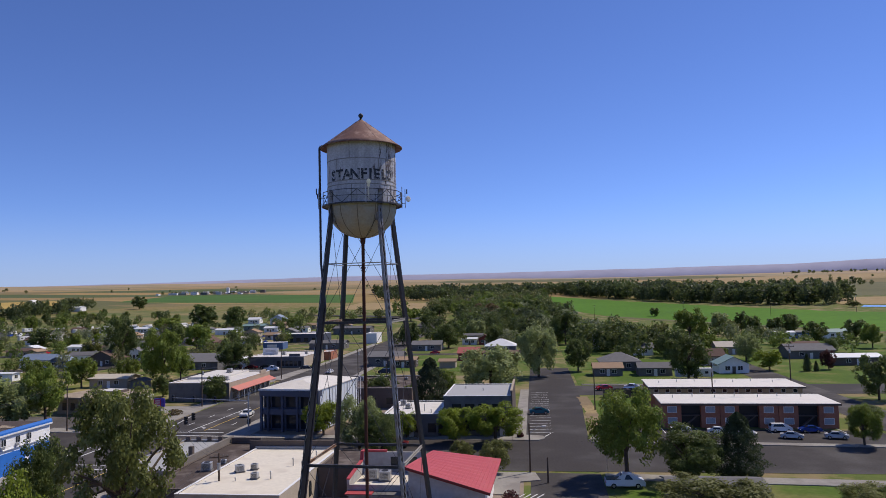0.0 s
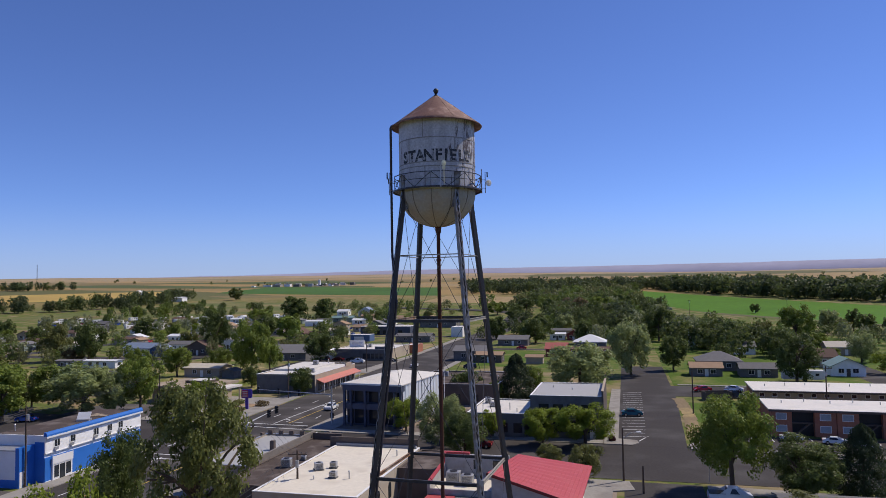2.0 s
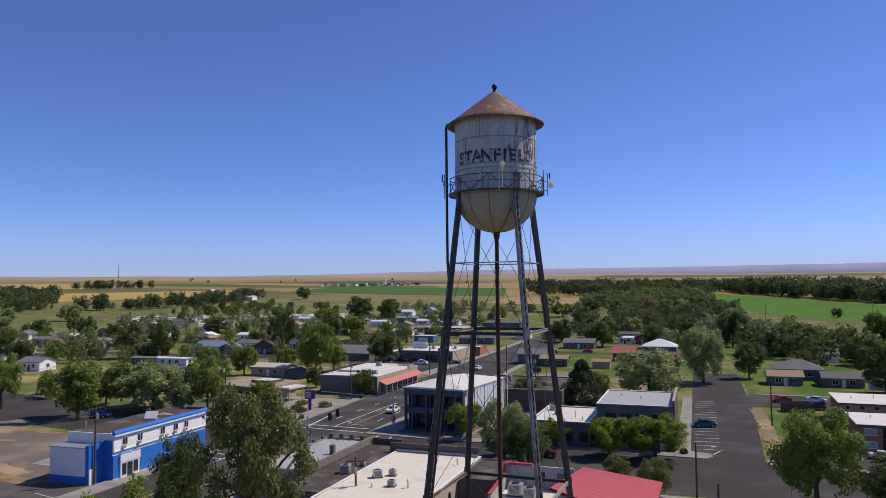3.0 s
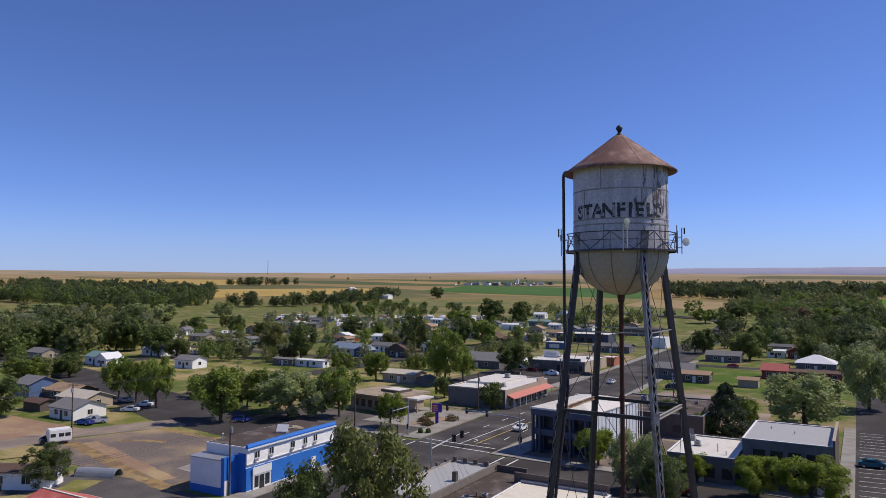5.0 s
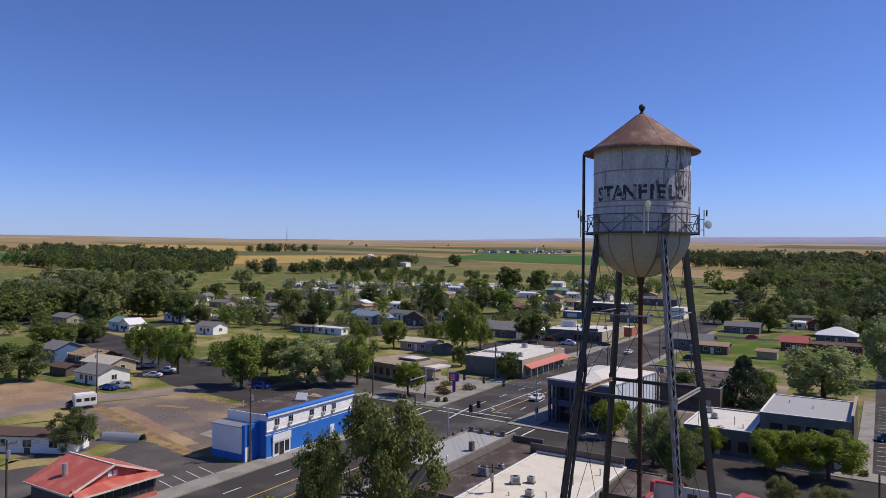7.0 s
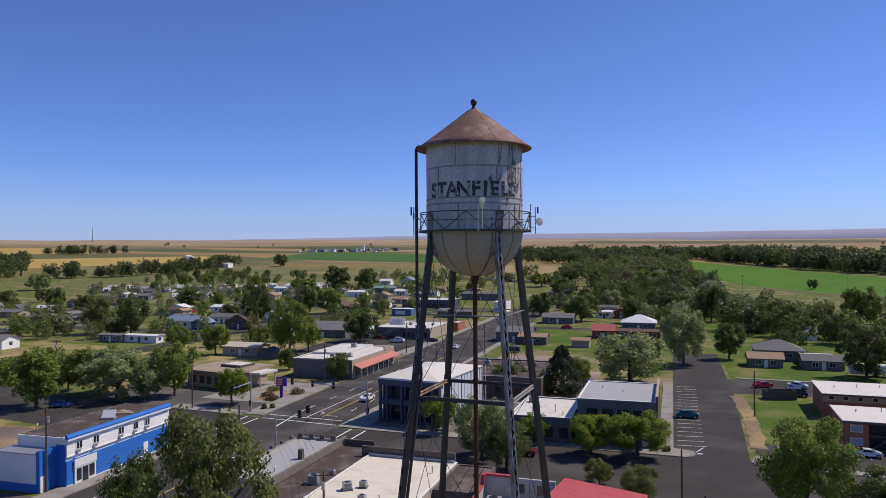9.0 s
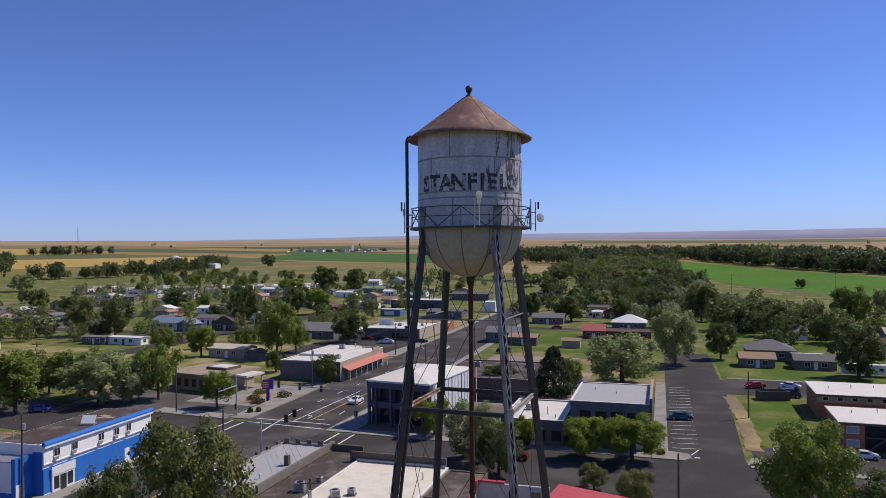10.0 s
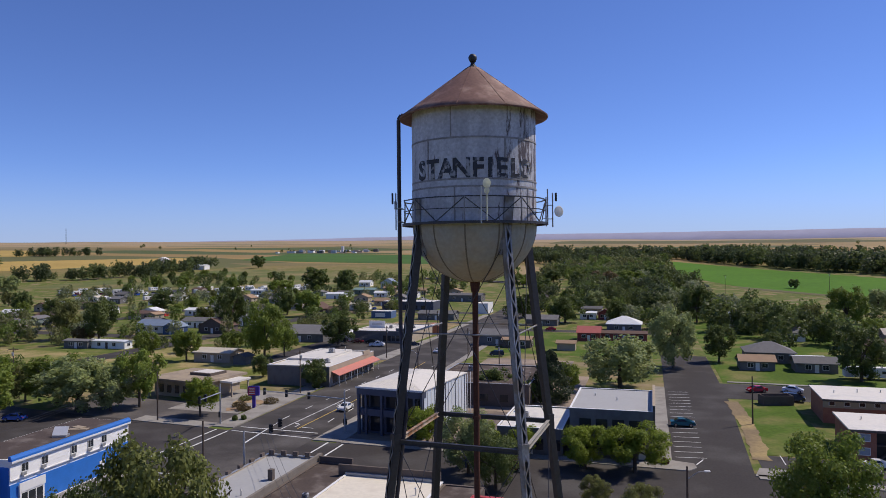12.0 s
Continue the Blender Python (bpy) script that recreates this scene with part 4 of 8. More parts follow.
def crown_points(rng, kind, count):
    """Centres and outward ways of leaf sprays in a crown 1 wide and 1 high, foot at 0."""
    if kind == "cone":
        z = rng.uniform(0, 1, count) ** 1.25
        turn = rng.uniform(0, 2 * np.pi, count)
        lump = 1 + 0.22 * np.sin(z * 27 + 2.0) * rng.uniform(0.4, 1, count) + 0.20 * np.sin(turn * 5 + z * 19)
        r = 0.5 * np.minimum(1, (z + 0.10) / 0.30) ** 0.5 * (1 - z) ** 0.62 * lump * rng.uniform(0.5, 1.05, count) ** 0.6
        a = turn
        c = np.stack([r * np.cos(a), r * np.sin(a), 0.04 + z * 0.96], 1)
        d = np.stack([np.cos(a), np.sin(a), np.full(count, 0.4)], 1)
        return c, d
    # boughs set round the crown, each carrying smaller tufts on its outer side
    foot = {"light": 0.12, "round": 0.10, "ash": 0.16}.get(kind, 0.05)
    boughs, tufts, lo, hi = {"ash": (30, 9, 0.075, 0.125)}.get(kind, (24, 9, 0.11, 0.18))
    mid, half = (foot + 0.98) / 2, (0.98 - foot) / 2
    lean = rng.uniform(-0.05, 0.05, 2)
    swell = rng.uniform(0.86, 1.12, 7)
    tc, tr, tn = [], [], []
    for k in range(boughs):
        br = rng.uniform(lo, hi)
        u = 1 - 2 * (k + 0.5) / boughs
        a = k * 2.39996 + rng.uniform(-0.45, 0.45)
        edge = swell[int((a / (2 * math.pi)) % 1 * 6.999)]
        depth = rng.uniform(0.74, 1.0) if k % 4 else rng.uniform(0.1, 0.5)
        zz = mid + u * (half - br * 0.9) * (0.35 + 0.65 * depth)
        reach = (0.5 - br * 0.85) * edge * depth * math.sqrt(max(0.12, 1 - u * u * 0.92))
        c = np.array([reach * math.cos(a) + lean[0] * zz, reach * math.sin(a) + lean[1] * zz, zz])
        out = c - [0, 0, mid - 0.12]
        out = out / (np.linalg.norm(out) + 1e-6)
        for _ in range(tufts):
            d = rng.normal(size=3)
            d = d / np.linalg.norm(d) + out * 0.45 + [0, 0, 0.12]
            d /= np.linalg.norm(d)
            tc.append(c + d * br * rng.uniform(0.45, 0.85))
            tr.append(br * rng.uniform(0.34, 0.58))
            tn.append(d)
    tc, tr, tn = np.array(tc), np.array(tr), np.array(tn)
    pick = rng.choice(len(tc), count, p=tr ** 2 / (tr ** 2).sum())
    d = rng.normal(size=(count, 3))
    d /= np.linalg.norm(d, axis=1, keepdims=True)
    c = tc[pick] + d * tr[pick][:, None] * rng.uniform(0.35, 1.25, (count, 1)) ** 0.6 * ([0.9, 0.9, 1.15] if kind == "silver" else [1, 1, 0.9])
    return c, d * 0.55 + tn[pick] * 0.8 + [0, 0, 0.25]


def tree_meshes(kind, seed, count, size):
    rng = np.random.default_rng(seed)
    c, d = crown_points(rng, kind, count)
    v, f = leaf_quads(rng, c, d, size)
    crown = bpy.data.meshes.new("crown")
    crown.from_pydata(v.tolist(), [], f.tolist())
    crown.materials.append(LEAF[kind])
    bm = bmesh.new()
    tube(bm, (0, 0, -0.02), (0.01, 0.0, 0.34), 0.030, 0.020, n=7)
    if kind == "cone":
        tube(bm, (0.01, 0, 0.34), (0, 0, 0.97), 0.020, 0.004, n=6)
    else:
        tips = crown_points(rng, kind, 22 if kind == "ash" else 9)[0]
        tube(bm, (0.01, 0, 0.34), (0.02, 0.01, 0.62), 0.019, 0.008, n=6)
        for t in tips:
            b = Vector((0.01, 0, 0.22 + 0.22 * rng.random()))
            m = b.lerp(Vector(t), 0.5) + Vector((0, 0, 0.03))
            tube(bm, b, m, 0.013, 0.008, n=5, caps=False)
            tube(bm, m, t, 0.008, 0.003, n=5, caps=False)
    return mesh_of("trunk", bm, BARK), crown


TREE_CACHE = {}
TREE_COUNT = [0]


def tree(x, y, h, w, kind, z=None):
    d = math.hypot(x - 9, y + 34)
    near = "near" if d < 135 else "mid" if d < 330 else "far"
    TREE_COUNT[0] += 1
    variant = TREE_COUNT[0] % (4 if near != "far" else 2)
    key = (kind, near, variant)
    if key not in TREE_CACHE:
        count, size = {"near": (20000, 0.0200), "mid": (8500, 0.031), "far": (2600, 0.058)}[near]
        if kind == "ash":
            count, size = 17000, 0.0175
        TREE_CACHE[key] = tree_meshes(kind, 11 + 7 * variant + len(kind), count, size)
    trunk, crown = TREE_CACHE[key]
    turn = (TREE_COUNT[0] * 137.5) % 360
    e = thing("tree", x, y, 0, TREE_WORDS[kind], "tree", group="town trees")
    e.matrix_basis = pose(x, y, rise(x, y) if z is None else z, 0, 0, turn) @ Matrix.Diagonal((w * 1.08, w * 1.08, h, 1))
    for nm, me in (("trunk", trunk), ("crown", crown)):
        o = new(nm, me)
        o.parent = e
    return e


def crowns(name, spots, h, kinds, label, seed, leaves=260, size=0.115):
    """Many tree crowns in one mesh, standing at the given spots, of mixed leaf colours."""
    rng = np.random.default_rng(seed)
    vs, fs, mi, base = [], [], [], 0
    shapes = []
    for _ in range(8):
        p, d = crown_points(rng, "dark", leaves)
        shapes.append(leaf_quads(rng, p * [1, 1, 1.06] - [0, 0, 0.06], d, size))
    for x, y in spots:
        hh = h * rng.uniform(0.55, 1.2)
        ww = hh * rng.uniform(0.7, 1.15)
        v0, ff = shapes[rng.integers(0, len(shapes))]
        a = rng.uniform(0, 2 * math.pi)
        c, s = math.cos(a), math.sin(a)
        vv = np.stack([v0[:, 0] * c - v0[:, 1] * s, v0[:, 0] * s + v0[:, 1] * c, v0[:, 2]], 1)
        vs.append(vv * [ww, ww, hh] + [x, y, rise(x, y)])
        fs.append(ff + base)
        mi.append(np.full(len(ff), rng.integers(0, len(kinds))))
        base += len(vv)
    me = bpy.data.meshes.new(name)
    me.from_pydata(np.concatenate(vs).tolist(), [], np.concatenate(fs).tolist())
    for k in kinds:
        me.materials.append(WOOD_LEAF[k])
    me.polygons.foreach_set("material_index", np.concatenate(mi).astype(np.int32))
    return tagged(new(name, me), label, "woods", kind="stuff")


def woods(name, cx, cy, length, depth, count, h, kinds, label, turn=0.0, seed=3, **k):
    """A wood on a turned rectangle round (cx, cy)."""
    rng = np.random.default_rng(seed + 100)
    c, s = math.cos(radians(turn)), math.sin(radians(turn))
    u, v = rng.uniform(-0.5, 0.5, count) * length, rng.uniform(-0.5, 0.5, count) * depth
    return crowns(name, list(zip(cx + u * c - v * s, cy + u * s + v * c)), h, kinds, label, seed, **k)


def grove(name, corners, count, h, kinds, label, seed=3, **k):
    """A wood on a four-sided piece of land."""
    rng = np.random.default_rng(seed + 300)
    a, b, c, d = (np.array(p, float) for p in corners)
    u, v = rng.uniform(0, 1, (count, 1)), rng.uniform(0, 1, (count, 1))
    spots = (a * (1 - u) + b * u) * (1 - v) + (d * (1 - u) + c * u) * v
    return crowns(name, [tuple(p) for p in spots], h, kinds, label, seed, **k)


def belt(name, pts, width, step, h, kinds, label, seed=3, **k):
    """A row of trees along a line."""
    rng = np.random.default_rng(seed + 200)
    spots = []
    for (x0, y0), (x1, y1) in zip(pts, pts[1:]):
        n = max(1, int(math.hypot(x1 - x0, y1 - y0) / step))
        for i in range(n):
            t = (i + rng.uniform(0, 0.8)) / n
            spots.append((x0 + (x1 - x0) * t + rng.uniform(-width, width), y0 + (y1 - y0) * t + rng.uniform(-width, width)))
    return crowns(name, spots, h, kinds, label, seed, **k)


tree(-160.8, 53.5, 9.9, 12.6, "dark")
tree(-209.8, 87.8, 8.7, 13.4, "round")
tree(-214.1, 104.6, 8.7, 10.8, "dark")
tree(-218.8, 101.2, 6.0, 8.4, "round")
tree(-159.5, 84.7, 11.8, 9.7, "round")
tree(-150.9, 83.5, 12.0, 6.6, "round")
tree(-139.3, 80.7, 14.0, 8.5, "round")
tree(-113.1, 77.4, 13.0, 13.4, "round")
tree(-299.1, 140.3, 14.0, 15.9, "dark")
tree(-294.8, 150.2, 16.2, 14.6, "dark")
tree(-285.5, 157.3, 17.9, 14.6, "dark")
tree(-284.1, 170.0, 15.1, 11.7, "olive")
tree(-277.7, 174.9, 16.8, 15.1, "dark")
tree(-247.9, 164.9, 14.8, 14.0, "dark")
tree(-235.6, 164.4, 9.1, 12.2, "dark")
tree(-296.2, 118.5, 9.7, 13.4, "dark")
tree(-351.7, 272.1, 10.3, 11.5, "dark")
tree(-313.3, 269.6, 13.1, 10.9, "dark")
tree(-357.8, 301.7, 9.3, 7.3, "olive")
tree(-581.5, 313.6, 8.4, 34.1, "silver")
tree(-469.8, 315.9, 12.7, 22.5, "silver")
tree(-415.5, 298.6, 15.5, 18.1, "silver")
tree(-431.8, 367.2, 14.0, 17.6, "silver")
tree(-486.8, 220.2, 8.5, 22.0, "silver")
tree(-380.6, 177.4, 6.9, 11.8, "olive")
tree(-359.3, 196.5, 10.0, 12.0, "round")
tree(-248.5, 136.5, 5.7, 8.6, "round")
tree(-331.1, 145.6, 12.7, 10.2, "dark")
tree(-202.1, 186.0, 16.3, 12.9, "olive")
tree(-183.4, 182.0, 16.3, 13.8, "dark")
tree(-185.5, 177.0, 7.0, 7.2, "rust")
tree(-302.4, 279.1, 8.8, 11.0, "dark")
tree(-251.3, 302.4, 12.3, 15.1, "dark")
tree(-259.1, 339.0, 7.5, 9.3, "olive")
tree(-137.5, 151.1, 9.3, 7.8, "round")
tree(-123.5, 150.2, 9.9, 9.2, "round")
tree(-99.8, 153.1, 18.4, 12.1, "round")
tree(-100.1, 165.0, 12.1, 8.1, "round")
tree(-118.1, 165.2, 8.2, 7.2, "round")
tree(-156.7, 224.3, 19.6, 13.3, "dark")
tree(-187.3, 249.9, 8.4, 8.8, "olive")
tree(-227.5, 439.2, 19.3, 21.5, "dark")
tree(-203.3, 437.4, 18.3, 17.0, "dark")
tree(-94.8, 191.8, 11.9, 13.2, "dark")
tree(-247.1, 424.9, 10.7, 18.7, "round")
tree(-157.2, 289.1, 14.2, 14.8, "round")
tree(-172.3, 297.4, 14.4, 11.5, "dark")
tree(-443.0, 719.3, 15.7, 17.9, "dark")
tree(-112.0, 92.4, 11.2, 13.5, "round")
tree(-103.5, 88.8, 11.2, 17.5, "silver")
tree(-93.5, 94.6, 13.0, 9.8, "round")
tree(-97.0, 90.5, 10.5, 9.5, "silver")
tree(-121.5, 93.4, 8.6, 7.4, "olive")
tree(-76.4, 90.5, 8.1, 7.7, "light")
tree(-67.9, 121.4, 7.3, 7.5, "dark")
tree(-87.3, 131.4, 6.1, 5.9, "dark")
tree(-350.2, 422.4, 12.4, 8.2, "round")
tree(-335.7, 434.9, 11.0, 10.1, "round")
tree(-396.7, 500.4, 10.2, 8.2, "dark")
tree(-407.8, 541.7, 9.7, 7.9, "dark")
tree(-388.5, 536.1, 9.9, 8.5, "round")
tree(-370.4, 523.4, 8.2, 7.6, "round")
tree(-295.8, 438.6, 10.9, 8.6, "round")
tree(-349.7, 540.8, 8.3, 6.9, "dark")
tree(-419.5, 493.6, 7.5, 6.9, "dark")
tree(-410.7, 467.2, 8.3, 5.9, "round")
tree(-340.3, 576.4, 6.5, 8.6, "dark")
tree(-394.5, 577.2, 8.9, 6.0, "dark")
tree(-30.0, 280.5, 12.4, 15.8, "dark")
tree(-22.3, 347.6, 11.3, 12.0, "silver")
tree(-8.2, 276.8, 11.0, 9.8, "dark")
tree(-51.5, 301.7, 11.9, 10.7, "dark")
tree(11.0, 168.6, 16.5, 12.8, "silver")
tree(23.3, 181.6, 11.2, 8.8, "dark")
tree(23.8, 291.9, 17.6, 13.5, "dark")
tree(6.3, 362.1, 10.2, 14.3, "silver")
tree(-1.0, 137.7, 12.4, 18.0, "silver")
tree(-14.0, 118.9, 10.6, 9.0, "cone")
tree(-11.3, 127.1, 7.8, 5.3, "round")
tree(41.8, 259.0, 12.8, 16.6, "dark")
tree(47.6, 236.6, 12.9, 12.5, "dark")
tree(-6.7, 441.1, 18.4, 19.6, "round")
tree(-26.4, 477.1, 15.9, 21.2, "rust")
tree(10.4, 468.5, 18.1, 18.1, "dark")
tree(16.8, 589.8, 14.4, 19.1, "olive")
tree(-66.8, 452.4, 12.7, 15.3, "dark")
tree(-88.3, 507.5, 11.3, 17.1, "round")
tree(-73.6, 567.3, 11.0, 15.7, "dark")
tree(-48.0, 518.6, 12.9, 14.4, "dark")
tree(-16.6, 552.6, 15.1, 18.1, "dark")
tree(-1.4, 548.2, 15.5, 18.0, "dark")
tree(51.8, 157.5, 14.3, 12.8, "dark")
tree(78.0, 281.5, 17.2, 15.2, "round")
tree(107.4, 351.5, 12.5, 12.7, "silver")
tree(109.7, 335.8, 8.3, 9.2, "olive")
tree(121.8, 363.7, 11.8, 7.9, "dark")
tree(120.7, 338.8, 10.7, 10.2, "dark")
tree(129.2, 330.8, 9.6, 9.1, "dark")
tree(137.8, 334.3, 11.5, 11.8, "dark")
tree(130.7, 281.6, 9.8, 10.9, "dark")
tree(145.6, 278.6, 10.7, 10.8, "dark")
tree(140.1, 251.3, 10.5, 8.4, "round")
tree(81.3, 208.8, 10.4, 10.4, "silver")
tree(79.5, 178.7, 6.7, 9.1, "light")
tree(98.6, 506.7, 7.3, 7.6, "dark")
tree(89.2, 176.0, 5.2, 2.6, "cone")
tree(91.6, 175.7, 3.1, 1.6, "cone")
tree(96.7, 180.0, 6.2, 5.1, "plum")
tree(84.6, 121.5, 10.5, 8.6, "dark")
tree(70.5, 94.3, 3.6, 5.9, "dark")
tree(257.6, 551.5, 5.7, 11.4, "olive")
tree(62.7, 264.6, 11.4, 9.1, "olive")
tree(77.2, 244.8, 7.7, 7.1, "round")
tree(101.7, 219.2, 3.8, 3.8, "round")
tree(39.0, 195.8, 7.7, 7.1, "dark")
tree(-3.2, 75.8, 6.6, 8.2, "light")
tree(3.6, 75.8, 7.3, 9.6, "light")
tree(-0.6, 62.4, 3.5, 4.2, "olive")
tree(4.8, 56.4, 5.3, 4.8, "olive")
tree(-28.4, 82.0, 6.8, 7.4, "light")
tree(-18.5, 69.6, 9.6, 8.6, "silver")
tree(-17.8, 76.3, 6.3, 5.2, "light")
tree(-12.5, 80.0, 5.1, 5.0, "light")
tree(-25.3, 119.1, 7.0, 8.7, "dark")
tree(-18.2, 115.3, 5.3, 3.8, "round")
tree(-13.4, 63.8, 7.8, 7.4, "dark")
tree(22.7, 54.4, 13.5, 10.4, "round")
tree(30.2, 51.4, 7.9, 10.0, "dark")
tree(37.0, 53.3, 9.0, 7.0, "cone")
tree(-27.6, 17.2, 19.4, 11.8, "ash")
tree(-39.8, 22.0, 13.0, 6.4, "dark")
tree(61.6, 74.8, 7.2, 6.2, "round")
tree(-25.2, -1.9, 15.0, 7.6, "light")
tree(30.0, 36.2, 5.3, 12.6, "olive")
tree(46.7, 38.0, 4.2, 8.0, "olive")
tree(-94.5, 27.2, 6.7, 7.4, "dark")
belt("woods_east", [(45, 1045), (108, 835), (162, 705), (258, 590)], 17, 2.6, 19, ("deep", "deep", "dark", "dark"), "tall dark cottonwoods along the far field", 5, leaves=300, size=0.1)
belt("woods_east", [(85, 1070), (150, 850), (205, 725), (285, 640)], 22, 3.2, 20, ("deep", "dark"), "tall dark cottonwoods along the far field", 25, leaves=260)
grove("woods_north", ((-210, 945), (26, 965), (40, 1230), (-290, 1230)), 260, 17, ("deep", "deep", "dark"), "dense far trees beyond the houses", 6)
belt("woods_north", [(-205, 940), (-185, 928), (-76, 862), (20, 950)], 14, 4.0, 16, ("deep", "dark"), "dense far trees beyond the houses", 26, leaves=300, size=0.1)
grove("woods_north", ((-110, 560), (20, 600), (22, 840), (-70, 840)), 130, 14, ("dark", "round", "olive"), "far trees beside houses", 16, leaves=300, size=0.1)
grove("woods_river", ((-30, 312), (40, 300), (30, 640), (-45, 640)), 135, 14, ("deep", "dark", "dark", "round", "silver"), "thick dark trees behind the houses", 12, leaves=900, size=0.06)
grove("woods_west", ((-800, 360), (-525, 350), (-560, 470), (-900, 480)), 190, 16, ("deep", "dark", "dark", "round"), "thick dark trees at the town's western edge", 7, leaves=330, size=0.09)
grove("woods_west", ((-900, 480), (-560, 470), (-880, 750), (-1240, 640)), 260, 16, ("deep", "dark", "dark"), "thick dark trees at the town's western edge", 27, leaves=200, size=0.12)
grove("woods_west", ((-490, 215), (-372, 195), (-430, 330), (-560, 330)), 44, 10, ("silver", "olive", "dark", "silver"), "grey-green trees among scattered houses", 8, leaves=420, size=0.085)
grove("woods_west", ((-360, 105), (-262, 130), (-300, 205), (-420, 190)), 70, 13, ("dark", "dark", "round", "olive"), "dark and grey-green trees among houses", 17, leaves=640, size=0.07)
grove("woods_west", ((-330, 128), (-275, 180), (-450, 330), (-575, 262)), 62, 12, ("silver", "dark", "dark", "olive", "deep"), "dark and grey-green trees among scattered houses", 47, leaves=560, size=0.072)
grove("woods_town", ((-262, 78), (-205, 84), (-215, 112), (-275, 116)), 14, 8, ("round", "dark", "olive"), "green trees among houses", 15, leaves=800, size=0.06)
belt("shelter_belt", [(-530, 462), (-515, 477), (-486, 508), (-472, 567), (-513, 717)], 8, 3.6, 15, ("deep", "dark", "dark"), "row of dark shelter trees beside the fields", 9, leaves=330, size=0.09)
belt("shelter_belt", [(-1010, 905), (-990, 939), (-951, 1006)], 14, 4.5, 16, ("deep", "dark"), "row of shelter trees beside the fields", 10)
belt("shelter_belt", [(-1180, 560), (-1250, 690)], 16, 7, 13, ("dark", "olive"), "row of shelter trees beside the fields", 11)
grove("woods_town", ((-235, 400), (-120, 400), (-120, 560), (-235, 620)), 64, 9, ("round", "dark", "olive"), "scattered green trees among houses", 13, leaves=330, size=0.09)
grove("woods_town", ((-345, 215), (-165, 215), (-165, 400), (-380, 400)), 105, 8, ("round", "dark", "silver", "olive"), "scattered green trees among houses", 14, leaves=560, size=0.072)
grove("woods_town", ((-420, 430), (-290, 430), (-300, 560), (-420, 560)), 40, 9, ("round", "dark", "olive"), "scattered green trees on a pasture", 31, leaves=330, size=0.1)
grove("woods_town", ((27, 205), (66, 205), (66, 330), (27, 340)), 46, 11, ("dark", "round", "dark"), "green trees among yards", 34, leaves=640, size=0.07)
grove("woods_town", ((82, 232), (150, 232), (150, 320), (82, 330)), 22, 8, ("dark", "round", "silver"), "green trees among yards", 35, leaves=640, size=0.07)
grove("woods_town", ((-150, 170), (-118, 160), (-120, 330), (-160, 330)), 26, 8, ("round", "dark", "olive"), "green trees among yards", 41, leaves=700, size=0.066)
grove("woods_town", ((-255, 168), (-180, 160), (-165, 205), (-250, 210)), 26, 8, ("round", "dark", "olive", "silver"), "green trees among yards", 42, leaves=700, size=0.066)
grove("woods_town", ((-150, 92), (-122, 96), (-122, 122), (-155, 122)), 9, 6, ("round", "olive"), "low green trees behind a car park", 43, leaves=900, size=0.058)
grove("woods_town", ((-60, 300), (-32, 300), (-40, 520), (-70, 440)), 26, 9, ("dark", "round", "deep"), "green trees beside the road out of town", 44, leaves=560, size=0.072)
grove("woods_town", ((-14, 262), (18, 262), (18, 300), (-10, 300)), 14, 9, ("dark", "round", "silver"), "green trees behind a white-roofed house", 45, leaves=700, size=0.066)
woods("far_trees", -690, 1390, 240, 40, 30, 7, ("dark",), "far trees round industrial sheds", 0, 33, leaves=120, size=0.16)
woods("far_trees", -300, 1650, 2400, 500, 34, 9, ("dark",), "far clumps of trees on the farmland", 0, 18)
woods("far_trees", 1330, 3120, 560, 200, 46, 13, ("dark",), "far clumps of trees on the farmland", 10, 20, leaves=90, size=0.2)
belt("far_trees", [(120, 1500), (330, 1330), (520, 1050)], 30, 9, 11, ("deep", "dark"), "far line of trees beyond the woods", 36, leaves=120, size=0.16)
GREEN_CROP = mat("green_crop", (0.060, 0.125, 0.026), 0.9, vary=0.2, scale=0.012, fine=0.25, bump=0.0)
BRIGHT_CROP = mat("bright_green_crop", (0.070, 0.165, 0.010), 0.9, vary=0.22, scale=0.012, fine=0.25, bump=0.0)
GOLD_CROP = mat("ripe_wheat", (0.40, 0.28, 0.085), 0.9, vary=0.18, scale=0.01, fine=0.2, bump=0.0)
DULL_CROP = mat("dull_green_pasture", (0.13, 0.125, 0.06), 0.95, vary=0.2, scale=0.01, fine=0.2, bump=0.0)
TAN_CROP = mat("mown_straw", (0.30, 0.22, 0.11), 0.95, vary=0.25, scale=0.008, fine=0.15, bump=0.0)
PASTURE = mat("grazed_pasture", (0.12, 0.14, 0.045), 0.95, vary=0.25, scale=0.02, fine=0.4, bump=0.0, second=(0.22, 0.175, 0.08), amount=0.35)
field("field_crop", ((-590, 905), (-228, 858), (-318, 1214), (-700, 1270)), GREEN_CROP, "deep green irrigated crop field")
field("field_crop", ((-850, 300), (-811, 410), (-1087, 565), (-1300, 480)), GREEN_CROP, "deep green irrigated crop field")
field("field_meadow", ((19, 676), (63, 528), (95, 760), (28, 945)), BRIGHT_CROP, "bright green irrigated field before the woods")
field("field_meadow", ((63, 528), (190, 345), (226, 510), (95, 760)), BRIGHT_CROP, "bright green irrigated field before the woods")
field("field_meadow", ((190, 345), (330, 200), (420, 330), (226, 510)), BRIGHT_CROP, "bright green irrigated field before the woods")
field("field_wheat", ((-676, 575), (-590, 838), (-720, 950), (-890, 759)), GOLD_CROP, "golden ripe wheat field")
